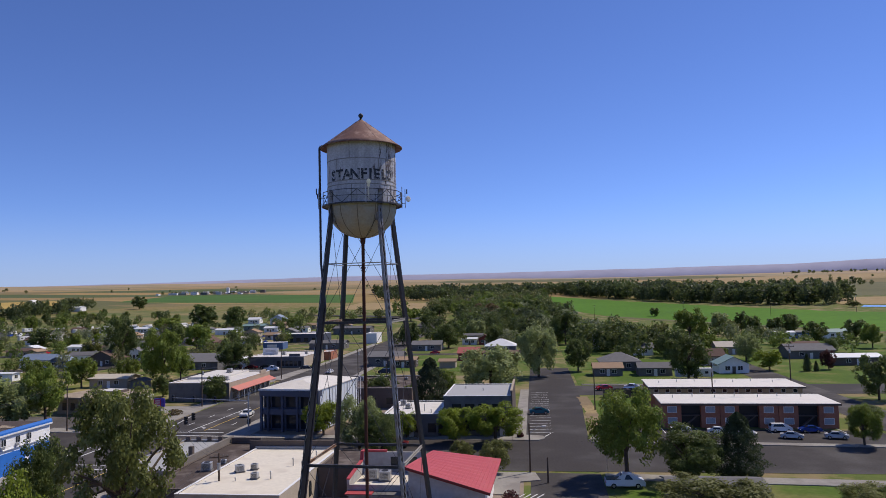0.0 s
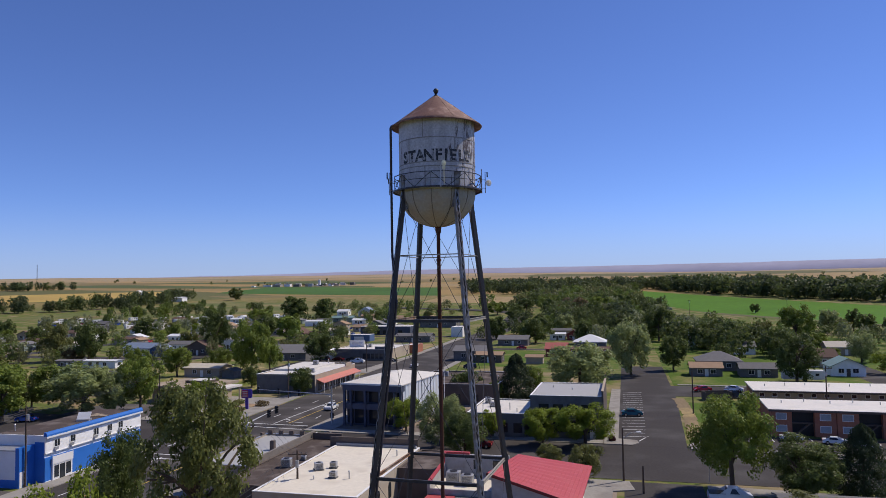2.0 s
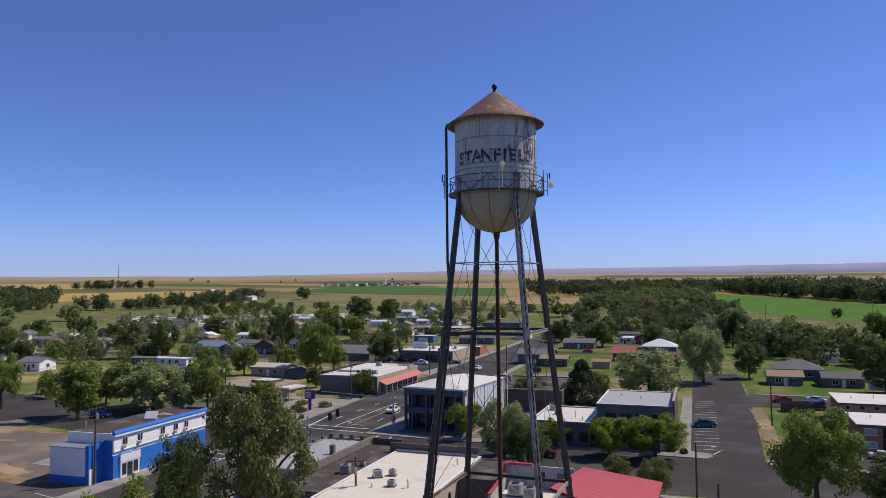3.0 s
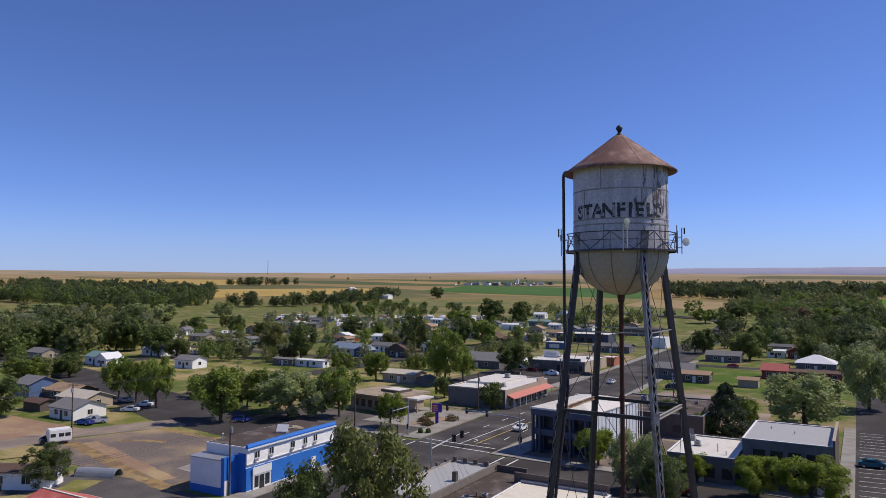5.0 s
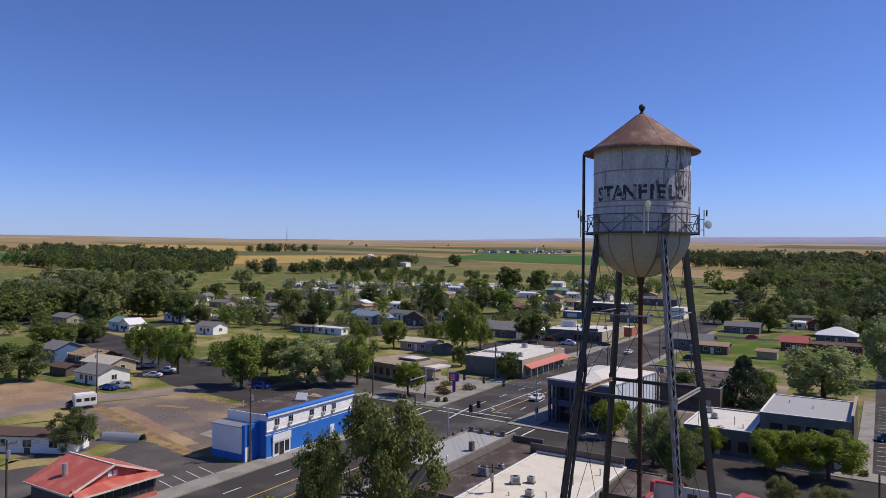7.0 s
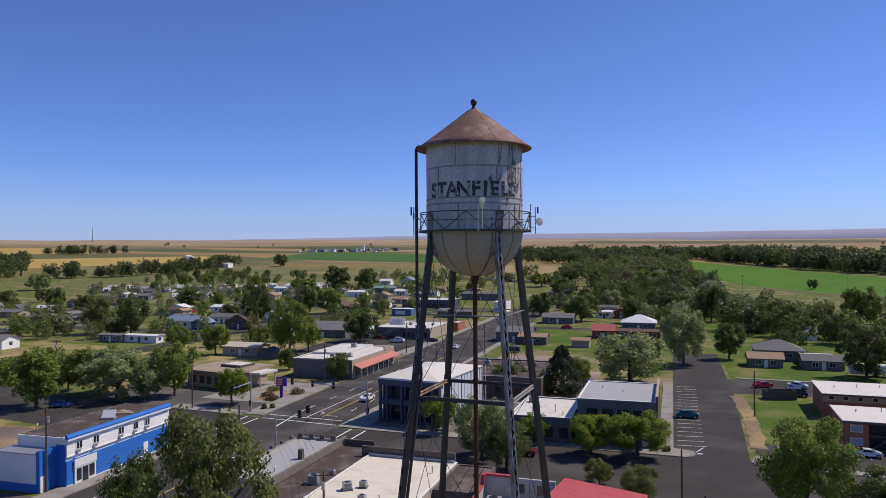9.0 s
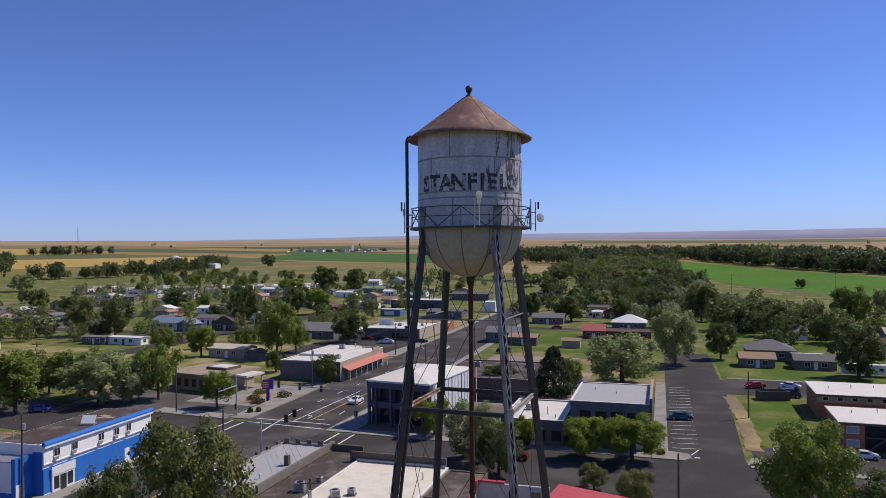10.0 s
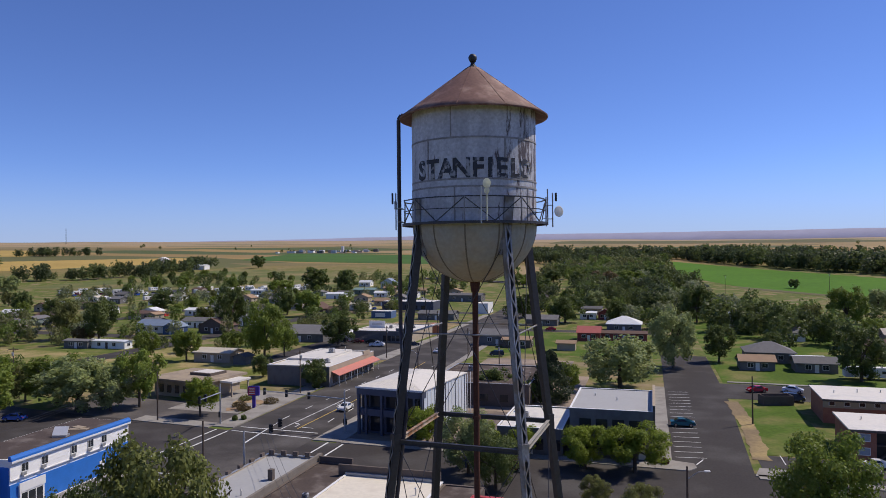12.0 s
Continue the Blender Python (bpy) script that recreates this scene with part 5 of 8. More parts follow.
field("field_wheat", ((-1250, 760), (-1020, 930), (-1300, 1300), (-1700, 1050)), GOLD_CROP, "golden ripe wheat field")
field("field_straw", ((262, 592), (430, 470), (560, 620), (300, 705)), TAN_CROP, "mown straw field beside the woods")
field("field_straw", ((-205, 690), (-112, 660), (-95, 800), (-215, 850)), TAN_CROP, "mown straw field behind houses")
field("field_straw", ((-720, 1340), (-180, 1260), (-160, 1330), (-740, 1560)), TAN_CROP, "mown straw strip beyond the green crop")
field("field_pasture", ((-470, 400), (-230, 452), (-240, 640), (-460, 690)), PASTURE, "grazed green pasture with scattered trees")
field("field_pasture", ((-560, 205), (-420, 170), (-500, 330), (-620, 330)), PASTURE, "green pasture beside scattered houses")
field("field_pasture", ((-350, 2500), (800, 2500), (800, 3300), (-350, 3300)), DULL_CROP, "dull green far pasture", 0.5)
field("field_pasture", ((330, 730), (800, 620), (900, 1200), (300, 1250)), DULL_CROP, "dull green far pasture")
field("field_straw", ((400, 1500), (1300, 1350), (1450, 2200), (400, 2350)), TAN_CROP, "pale far stubble field", 0.3)
field("field_straw", ((66, 505), (196, 325), (190, 345), (63, 528)), DULL_CROP, "dry straw verge beside the irrigated field")
field("pond", ((262, 548), (306, 508), (318, 524), (272, 566)), mat("pond_water", (0.05, 0.07, 0.10), 0.06, vary=0.1, bump=0.0), "small blue-grey pond beside the field", 0.25)


# ---- houses ----
ROOFS = {
    "grey": mat("grey_shingles", (0.16, 0.155, 0.155), 0.9, vary=0.15, scale=0.8, fine=5.0, per_object=0.2),
    "brown": mat("brown_shingles", (0.13, 0.085, 0.068), 0.9, vary=0.15, scale=0.8, fine=5.0, per_object=0.15),
    "tan": mat("tan_shingles", (0.32, 0.22, 0.145), 0.9, vary=0.12, scale=0.8, fine=5.0, per_object=0.1),
    "cream": mat("cream_shingles", (0.50, 0.45, 0.37), 0.9, vary=0.1, scale=0.8, fine=5.0),
    "white": mat("white_metal_roof", (0.68, 0.68, 0.67), 0.5, vary=0.06, scale=0.8, fine=5.0),
    "red": mat("dull_red_roof", (0.36, 0.085, 0.07), 0.7, vary=0.12, scale=0.8, fine=5.0),
    "blue": mat("blue_roof", (0.19, 0.24, 0.32), 0.6, vary=0.12, scale=0.8, fine=5.0),
    "teal": mat("teal_roof", (0.16, 0.25, 0.24), 0.7, vary=0.12, scale=0.8, fine=5.0),
}
WALLS = {
    "white": WHITE_WALL, "tan": TAN_WALL, "grey": GREY_WALL, "brown": DARK_WALL,
    "blue": mat("blue_siding", (0.075, 0.13, 0.26), 0.7, vary=0.1, scale=1.0),
    "green": mat("grey_green_siding", (0.20, 0.24, 0.21), 0.7, vary=0.1, scale=1.0),
    "red": mat("red_siding", (0.25, 0.055, 0.045), 0.8, vary=0.1, scale=1.0),
    "navy": NAVY_PAINT,
}


def gable_roof(w, d, h, pitch, over=0.45, along_x=True, thick=0.16):
    """A closed gable roof over a w by d body whose walls end at h; the ridge runs along x or y."""
    bm = bmesh.new()
    half = (d if along_x else w) / 2 + over
    ln = (w if along_x else d) / 2 + over
    up = (half) * math.tan(radians(pitch))
    z0 = h - over * math.tan(radians(pitch)) + 0.05
    for s in (-1, 1):
        a = [(-ln, s * half, z0), (ln, s * half, z0), (ln, 0, z0 + up), (-ln, 0, z0 + up)]
        if not along_x:
            a = [(y, x, z) for x, y, z in a]
        lo = [bm.verts.new((x, y, z - thick)) for x, y, z in a]
        hi = [bm.verts.new(p) for p in a]
        bm.faces.new(hi)
        bm.faces.new(lo[::-1])
        for i in range(4):
            bm.faces.new((lo[i], lo[(i + 1) % 4], hi[(i + 1) % 4], hi[i]))
    return bm


def gable_walls(w, d, h, pitch, along_x=True):
    bm = box(-w / 2, w / 2, -d / 2, d / 2, -0.3, h)
    half = (d if along_x else w) / 2
    up = half * math.tan(radians(pitch))
    ln = (w if along_x else d) / 2
    for s in (-1, 1):
        tri = [(s * ln, -half, h), (s * ln, half, h), (s * ln, 0, h + up)]
        tri2 = [(s * (ln - 0.15), -half, h), (s * (ln - 0.15), half, h), (s * (ln - 0.15), 0, h + up)]
        if not along_x:
            tri, tri2 = [(y, x, z) for x, y, z in tri], [(y, x, z) for x, y, z in tri2]
        a, b = [bm.verts.new(p) for p in tri], [bm.verts.new(p) for p in tri2]
        bm.faces.new(a)
        bm.faces.new(b[::-1])
        for i in range(3):
            bm.faces.new((a[i], a[(i + 1) % 3], b[(i + 1) % 3], b[i]))
    return bm


def hip_roof(w, d, h, pitch, over=0.5):
    bm = bmesh.new()
    a, b = w / 2 + over, d / 2 + over
    up = min(a, b) * math.tan(radians(pitch))
    r = max(a, b) - min(a, b)
    ridge = [(-r, 0), (r, 0)] if a >= b else [(0, -r), (0, r)]
    e = [bm.verts.new(p) for p in ((-a, -b, h), (a, -b, h), (a, b, h), (-a, b, h))]
    lo = [bm.verts.new(p) for p in ((-a, -b, h - 0.18), (a, -b, h - 0.18), (a, b, h - 0.18), (-a, b, h - 0.18))]
    t = [bm.verts.new((x, y, h + up)) for x, y in ridge]
    if a >= b:
        fs = [(e[0], e[1], t[1], t[0]), (e[1], e[2], t[1]), (e[2], e[3], t[0], t[1]), (e[3], e[0], t[0])]
    else:
        fs = [(e[0], e[1], t[0]), (e[1], e[2], t[1], t[0]), (e[2], e[3], t[1]), (e[3], e[0], t[0], t[1])]
    for f in fs:
        bm.faces.new(f)
    bm.faces.new(lo[::-1])
    for i in range(4):
        bm.faces.new((lo[i], lo[(i + 1) % 4], e[(i + 1) % 4], e[i]))
    return bm


def window(parent, x, y, z, w, h, face="y-", name="window"):
    """A framed pane on a wall; face says which way the wall looks."""
    e = new(name)
    turn = {"y-": 0, "x+": 90, "y+": 180, "x-": 270}[face]
    e.matrix_basis = pose(x, y, z, 0, 0, turn)
    e.parent = parent
    e.empty_display_size = 0.1
    fb = bmesh.new()
    for a in ((-w / 2 - 0.08, w / 2 + 0.08, -h / 2 - 0.08, -h / 2), (-w / 2 - 0.08, w / 2 + 0.08, h / 2, h / 2 + 0.08), (-w / 2 - 0.08, -w / 2, -h / 2, h / 2), (w / 2, w / 2 + 0.08, -h / 2, h / 2), (-0.025, 0.025, -h / 2, h / 2)):
        bx(fb, a[0], a[1], -0.06, 0.02, a[2], a[3])
    part("frame", fb, TRIM_WHITE, e)
    part("pane", box(-w / 2, w / 2, -0.025, 0.015, -h / 2, h / 2), GLASS, e)
    return e


def house(x, y, w, d, h, wall, roof, along="x", pitch=22, style="gable", turn=0.0, words="", wins=2, door=True):
    """A small house; x, y is the middle of its front side."""
    text = words or f"{wall} {'single-storey' if h < 4 else 'two-storey'} house with a {roof} {style} roof"
    e = thing("house", x, y, rise(x, y), text, "house", turn, group="houses of the town")
    cy = d / 2
    along_x = along == "x"
    if style == "gable":
        wb, rb = gable_walls(w, d, h, pitch, along_x), gable_roof(w, d, h, pitch, 0.45, along_x)
    elif style == "hip":
        wb, rb = box(-w / 2, w / 2, -d / 2, d / 2, -0.3, h), hip_roof(w, d, h, pitch)
    else:
        wb, rb = box(-w / 2, w / 2, -d / 2, d / 2, -0.3, h), box(-w / 2 - 0.15, w / 2 + 0.15, -d / 2 - 0.15, d / 2 + 0.15, h, h + 0.22)
    for b in (wb, rb):
        bmesh.ops.translate(b, vec=(0, cy, 0), verts=b.verts)
    part("wall", wb, WALLS[wall], e)
    part("roof", rb, ROOFS[roof], e)
    for i in range(wins):
        u = -w / 2 + w * (i + 0.7) / (wins + 0.4)
        window(e, u, -0.01, h * 0.55, 1.3, 1.1)
    if wins > 1:
        window(e, w / 2 + 0.01, cy, h * 0.55, 1.2, 1.1, "x+")
    if door:
        part("door", box(-0.48, 0.48, -0.05, 0.02, 0.0, 2.05), DARK_WALL if wall == "white" else TRIM_WHITE, e)
    return e


def flat_shop(name, x0, x1, y0, y1, h, wall, roof, label, para=0.35, coping=None, category="shop building"):
    """A flat-roofed building with a parapet; front wall at y0."""
    e = thing(name, (x0 + x1) / 2, y0, 0, label, category)
    w, d = (x1 - x0) / 2, y1 - y0
    part("wall", box(-w, w, 0, d, -0.3, h), wall, e)
    part("roof", box(-w + 0.22, w - 0.22, 0.22, d - 0.22, h - 0.1, h + 0.04), roof, e)
    if para:
        pb = bmesh.new()
        for a in ((-w, w, 0, 0.22), (-w, w, d - 0.22, d), (-w, -w + 0.22, 0.22, d - 0.22), (w - 0.22, w, 0.22, d - 0.22)):
            bx(pb, *a, h, h + para)
        p = part("parapet", pb, wall, e)
        cb = bmesh.new()
        for a in ((-w - 0.04, w + 0.04, -0.04, 0.26), (-w - 0.04, w + 0.04, d - 0.26, d + 0.04), (-w - 0.04, -w + 0.26, 0.26, d - 0.26), (w - 0.26, w + 0.04, 0.26, d - 0.26)):
            bx(cb, *a, h + para, h + para + 0.06)
        part("coping", cb, coping or PALE_METAL, p)
    return e


def roof_unit(x, y, z, s=1.0, turn=0.0):
    """An air-conditioning unit standing on a roof."""
    e = thing("air_conditioner", x, y, z, "pale metal air-conditioning unit on a flat roof", "air conditioner", turn, group="roof units")
    b = box(-0.6 * s, 0.6 * s, -0.5 * s, 0.5 * s, 0.12, 1.05 * s)
    bmesh.ops.bevel(b, geom=b.edges[:], offset=0.04, segments=1, affect="EDGES")
    body = part("body", b, PALE_METAL, e)
    gb = bmesh.new()
    for i in range(9):
        z0 = 0.28 * s + i * 0.075 * s
        bx(gb, -0.45 * s, 0.45 * s, -0.512 * s, -0.5 * s, z0, z0 + 0.028 * s)
    part("grille", gb, BLACK_METAL, body)
    part("fan_guard", tube(bmesh.new(), (0, 0, 1.05 * s), (0, 0, 1.1 * s), 0.36 * s, n=16), BLACK_METAL, body)
    part("base", box(-0.7 * s, 0.7 * s, -0.6 * s, 0.6 * s, 0, 0.12), GREY_WALL, e)


def vent(x, y, z, h=0.6):
    e = thing("roof_vent", x, y, z, "small metal vent pipe on a roof", "vent", group="roof vents")
    part("pipe", tube(bmesh.new(), (0, 0, -0.02), (0, 0, h), 0.08, n=8), PALE_METAL, e)
    part("cap", tube(bmesh.new(), (0, 0, h), (0, 0, h + 0.12), 0.15, 0.05, n=8), PALE_METAL, e)


# ---- vehicles ----
def paint(name, c):
    return mat(name, c, 0.25, 0.1, vary=0.05, scale=2.0, bump=0.0)


PAINTS = {"white": paint("white_car_paint", (0.7, 0.7, 0.7)), "teal": paint("teal_car_paint", (0.015, 0.10, 0.12)), "red": paint("red_car_paint", (0.5, 0.02, 0.02)),
          "blue": paint("blue_car_paint", (0.015, 0.05, 0.25)), "silver": paint("silver_car_paint", (0.42, 0.43, 0.45)), "black": paint("black_car_paint", (0.02, 0.02, 0.022)),
          "maroon": paint("maroon_car_paint", (0.12, 0.012, 0.015)), "tan": paint("tan_car_paint", (0.3, 0.25, 0.18))}
SHAPES = {
    "sedan": (4.15, 1.66, [(0.0, 0.62), (0.04, 0.82), (0.26, 0.92), (0.40, 1.38), (0.68, 1.40), (0.84, 1.0), (0.99, 0.9), (1.0, 0.5)], (0.27, 0.83)),
    "pickup": (5.0, 1.84, [(0.0, 0.7), (0.03, 1.05), (0.24, 1.12), (0.33, 1.75), (0.57, 1.78), (0.60, 1.15), (0.99, 1.15), (1.0, 0.6)], (0.25, 0.585)),
    "suv": (4.3, 1.76, [(0.0, 0.7), (0.03, 1.0), (0.24, 1.08), (0.35, 1.7), (0.92, 1.72), (0.98, 1.1), (1.0, 0.6)], (0.26, 0.95)),
}
CAR_CACHE = {}


def car(x, y, turn, colour, shape="sedan", doing="parked on asphalt"):
    """A vehicle along its own x, nose at -x; turn in degrees."""
    ln, wd, prof, (g0, g1) = SHAPES[shape]
    e = thing("car" if shape == "sedan" else shape, x, y, 0.035, f"{colour} {shape} {doing}", "car" if shape == "sedan" else shape, turn, group="parked vehicles")
    if 21 < x < 70 and 80 < y < 92:
        e.scale = (0.86, 0.86, 0.86)
    key = shape
    if key not in CAR_CACHE:
        bm = bmesh.new()
        pts = [(u * ln - ln / 2, z) for u, z in prof]
        outline = [(-ln / 2 + 0.05, 0.32)] + pts + [(ln / 2 - 0.05, 0.32)]
        belt = 0.95 if shape == "sedan" else 1.12
        sides = []
        for s in (-1, 1):
            sides.append([bm.verts.new((px, s * (wd / 2 if pz <= belt else wd / 2 - 0.22), pz)) for px, pz in outline])
        n = len(outline)
        for i in range(n):
            j = (i + 1) % n
            bm.faces.new((sides[0][i], sides[0][j], sides[1][j], sides[1][i]))
        bm.faces.new(sides[0][::-1])
        bm.faces.new(sides[1])
        bmesh.ops.triangulate(bm, faces=[f for f in bm.faces if len(f.verts) > 4])
        bmesh.ops.recalc_face_normals(bm, faces=bm.faces)
        body = bpy.data.meshes.new("body")
        bm.to_mesh(body)
        bm.free()
        wheel = mesh_of("tyre", tube(bmesh.new(), (0, -0.11, 0), (0, 0.11, 0), 0.33, n=16), TYRE)
        rim = mesh_of("rim", tube(bmesh.new(), (0, -0.125, 0), (0, 0.125, 0), 0.19, n=12), CHROME)
        top = max(z for _, z in prof)
        x0, x1 = g0 * ln - ln / 2, g1 * ln - ln / 2
        lo, hi = belt + 0.02, top - 0.08
        side_glass = []
        for s in (-1, 1):
            gb = bmesh.new()
            yy0, yy1 = s * (wd / 2 - 0.06), s * (wd / 2 - 0.21)
            q = [gb.verts.new(p) for p in ((x0 + 0.3, yy0, lo), (x1 - 0.3, yy0, lo), (x1 - 0.55, yy1, hi), (x0 + 0.75, yy1, hi))]
            gb.faces.new(q if s < 0 else q[::-1])
            side_glass.append(mesh_of("side_glass", gb, GLASS))
        screens = []
        hw = wd / 2 - 0.26
        k = [i for i, (u, z) in enumerate(prof) if z == top or z > top - 0.06]
        (ua, za), (ub, zb) = prof[k[0] - 1], prof[k[0]]
        a0, a1 = Vector((ua * ln - ln / 2, 0, za)), Vector((ub * ln - ln / 2, 0, zb))
        (uc, zc), (ud, zd) = prof[k[-1]], prof[k[-1] + 1]
        c0, c1 = Vector((uc * ln - ln / 2, 0, zc)), Vector((ud * ln - ln / 2, 0, zd))
        for p, q, off in ((a0, a1, Vector((-0.02, 0, 0.02))), (c0, c1, Vector((0.02, 0, 0.02)))):
            wb = bmesh.new()
            m, mm = p.lerp(q, 0.08) + off, p.lerp(q, 0.92) + off
            v = [wb.verts.new(t) for t in (m + Vector((0, -hw, 0)), m + Vector((0, hw, 0)), mm + Vector((0, hw, 0)), mm + Vector((0, -hw, 0)))]
            wb.faces.new(v)
            screens.append(mesh_of("windscreen", wb, GLASS))
        lights, tails = [], []
        for s in (-1, 1):
            lights.append(mesh_of("headlight", box(-ln / 2 - 0.02, -ln / 2 + 0.06, s * wd * 0.36 - 0.18, s * wd * 0.36 + 0.18, 0.62, 0.76), TRIM_WHITE))
            tails.append(mesh_of("tail_light", box(ln / 2 - 0.05, ln / 2 + 0.02, s * wd * 0.38 - 0.14, s * wd * 0.38 + 0.14, 0.68, 0.84), RED_FACE))
        bed = None
        if shape == "pickup":
            bed = mesh_of("bed", box(0.62 * ln - ln / 2, 0.985 * ln - ln / 2, -wd / 2 + 0.1, wd / 2 - 0.1, 1.1, 1.158), BLACK_METAL)
        CAR_CACHE[key] = (body, wheel, rim, side_glass, screens, lights, tails, bed)
    body, wheel, rim, side_glass, screens, lights, tails, bed = CAR_CACHE[key]
    ck = (shape, colour)
    if ck not in CAR_CACHE:
        me = body.copy()
        me.materials.clear()
        me.materials.append(PAINTS[colour])
        CAR_CACHE[ck] = me
    b = new("body", CAR_CACHE[ck])
    b.parent = e
    for nm, group in (("side_glass", side_glass), ("windscreen", screens[:1]), ("rear_window", screens[1:]), ("headlight", lights), ("tail_light", tails), ("bed", [bed] if bed else [])):
        for me in group:
            o = new(nm, me)
            o.parent = b
    for wx in (-0.31 * ln, 0.30 * ln):
        for s in (-1, 1):
            o = new("wheel", wheel)
            o.parent = e
            o.matrix_basis = pose(wx, s * (wd / 2 - 0.1), 0.33)
            r = new("rim", rim)
            r.parent = o
    return e


def trailer(x, y, ln, turn, words="white travel trailer parked on grass"):
    e = thing("travel_trailer", x, y, rise(x, y), words, "trailer", turn, group="trailers")
    b = box(-ln / 2, ln / 2, -1.2, 1.2, 0.55, 2.9)
    bmesh.ops.bevel(b, geom=b.edges[:], offset=0.18, segments=2, affect="EDGES")
    body = part("body", b, TRIM_WHITE, e)
    for u in (-0.3, 0.05, 0.32):
        part("pane", box(u * ln - 0.45, u * ln + 0.45, -1.215, -1.19, 1.5, 2.15), GLASS, body)
    for s in (-1, 1):
        part("wheel", tube(bmesh.new(), (0.4, s * 1.0, 0.35), (0.4, s * 1.18, 0.35), 0.35, n=12), TYRE, e)
    part("hitch", bar(bmesh.new(), (-ln / 2, 0, 0.5), (-ln / 2 - 1.0, 0, 0.45), 0.12, 0.1), BLACK_METAL, e)
    return e


# ---- poles and signals ----
def utility_pole(x, y, h, cross=True, lamp=0.0, turn=0.0, words="weathered wooden utility pole with crossarm"):
    e = thing("utility_pole", x, y, rise(x, y), words, "utility pole", turn, group="utility poles")
    part("post", tube(bmesh.new(), (0, 0, -0.2), (0, 0, h), 0.15, 0.1, n=10), POLE_WOOD, e)
    if cross:
        part("crossarm", bar(bmesh.new(), (-1.1, 0.1, h - 0.5), (1.1, 0.1, h - 0.5), 0.1, 0.12), POLE_WOOD, e)
        for u in (-1.0, -0.5, 0.5, 1.0):
            part("insulator", tube(bmesh.new(), (u, 0.1, h - 0.44), (u, 0.1, h - 0.24), 0.05, n=6), GREY_WALL, e)
        part("transformer", tube(bmesh.new(), (0.0, -0.3, h - 1.9), (0.0, -0.3, h - 1.1), 0.2, n=10), PALE_METAL, e)
    if lamp:
        arm = bmesh.new()
        tube(arm, (0, 0, h - 1.4), (lamp * 0.6, 0, h - 0.6), 0.035, n=6)
        tube(arm, (lamp * 0.6, 0, h - 0.6), (lamp, 0, h - 0.5), 0.035, n=6)
        part("lamp_arm", arm, PALE_METAL, e)
        b = box(lamp - 0.1, lamp + 0.55, -0.14, 0.14, h - 0.58, h - 0.42)
        bmesh.ops.bevel(b, geom=b.edges[:], offset=0.05, segments=1, affect="EDGES")
        part("lamp_head", b, TRIM_WHITE, e)
    return e


def signal_head(parent, x, y, z, turn=0.0):
    e = new("signal_head")
    e.parent = parent
    e.matrix_basis = pose(x, y, z, 0, 0, turn)
    part("housing", box(-0.2, 0.2, -0.16, 0.16, -0.6, 0.6), BLACK_METAL, e)
    for k in (-0.38, 0.0, 0.38):
        part("visor", tube(bmesh.new(), (0, -0.16, k), (0, -0.34, k), 0.15, n=10, caps=False), BLACK_METAL, e)


def signal_mast(x, y, turn, reach, heads=3):
    """A traffic signal: pole with a mast arm along its own x."""
    e = thing("traffic_signal", x, y, 0.15, "galvanised traffic signal pole with a long mast arm", "traffic signal", turn, group="traffic signals")
    part("post", tube(bmesh.new(), (0, 0, 0), (0, 0, 7.2), 0.17, 0.12, n=12), PALE_METAL, e)
    arm = bmesh.new()
    tube(arm, (0, 0, 5.6), (reach, 0, 6.3), 0.12, 0.06, n=10)
    part("mast_arm", arm, PALE_METAL, e)
    for i in range(heads):
        u = reach * (1 - i * 0.28)
        signal_head(e, u, -0.15, 5.5 + 0.7 * u / reach)
    part("control_box", box(-0.3, 0.3, -0.25, 0.05, 1.2, 2.2), BLACK_METAL, e)
    return e


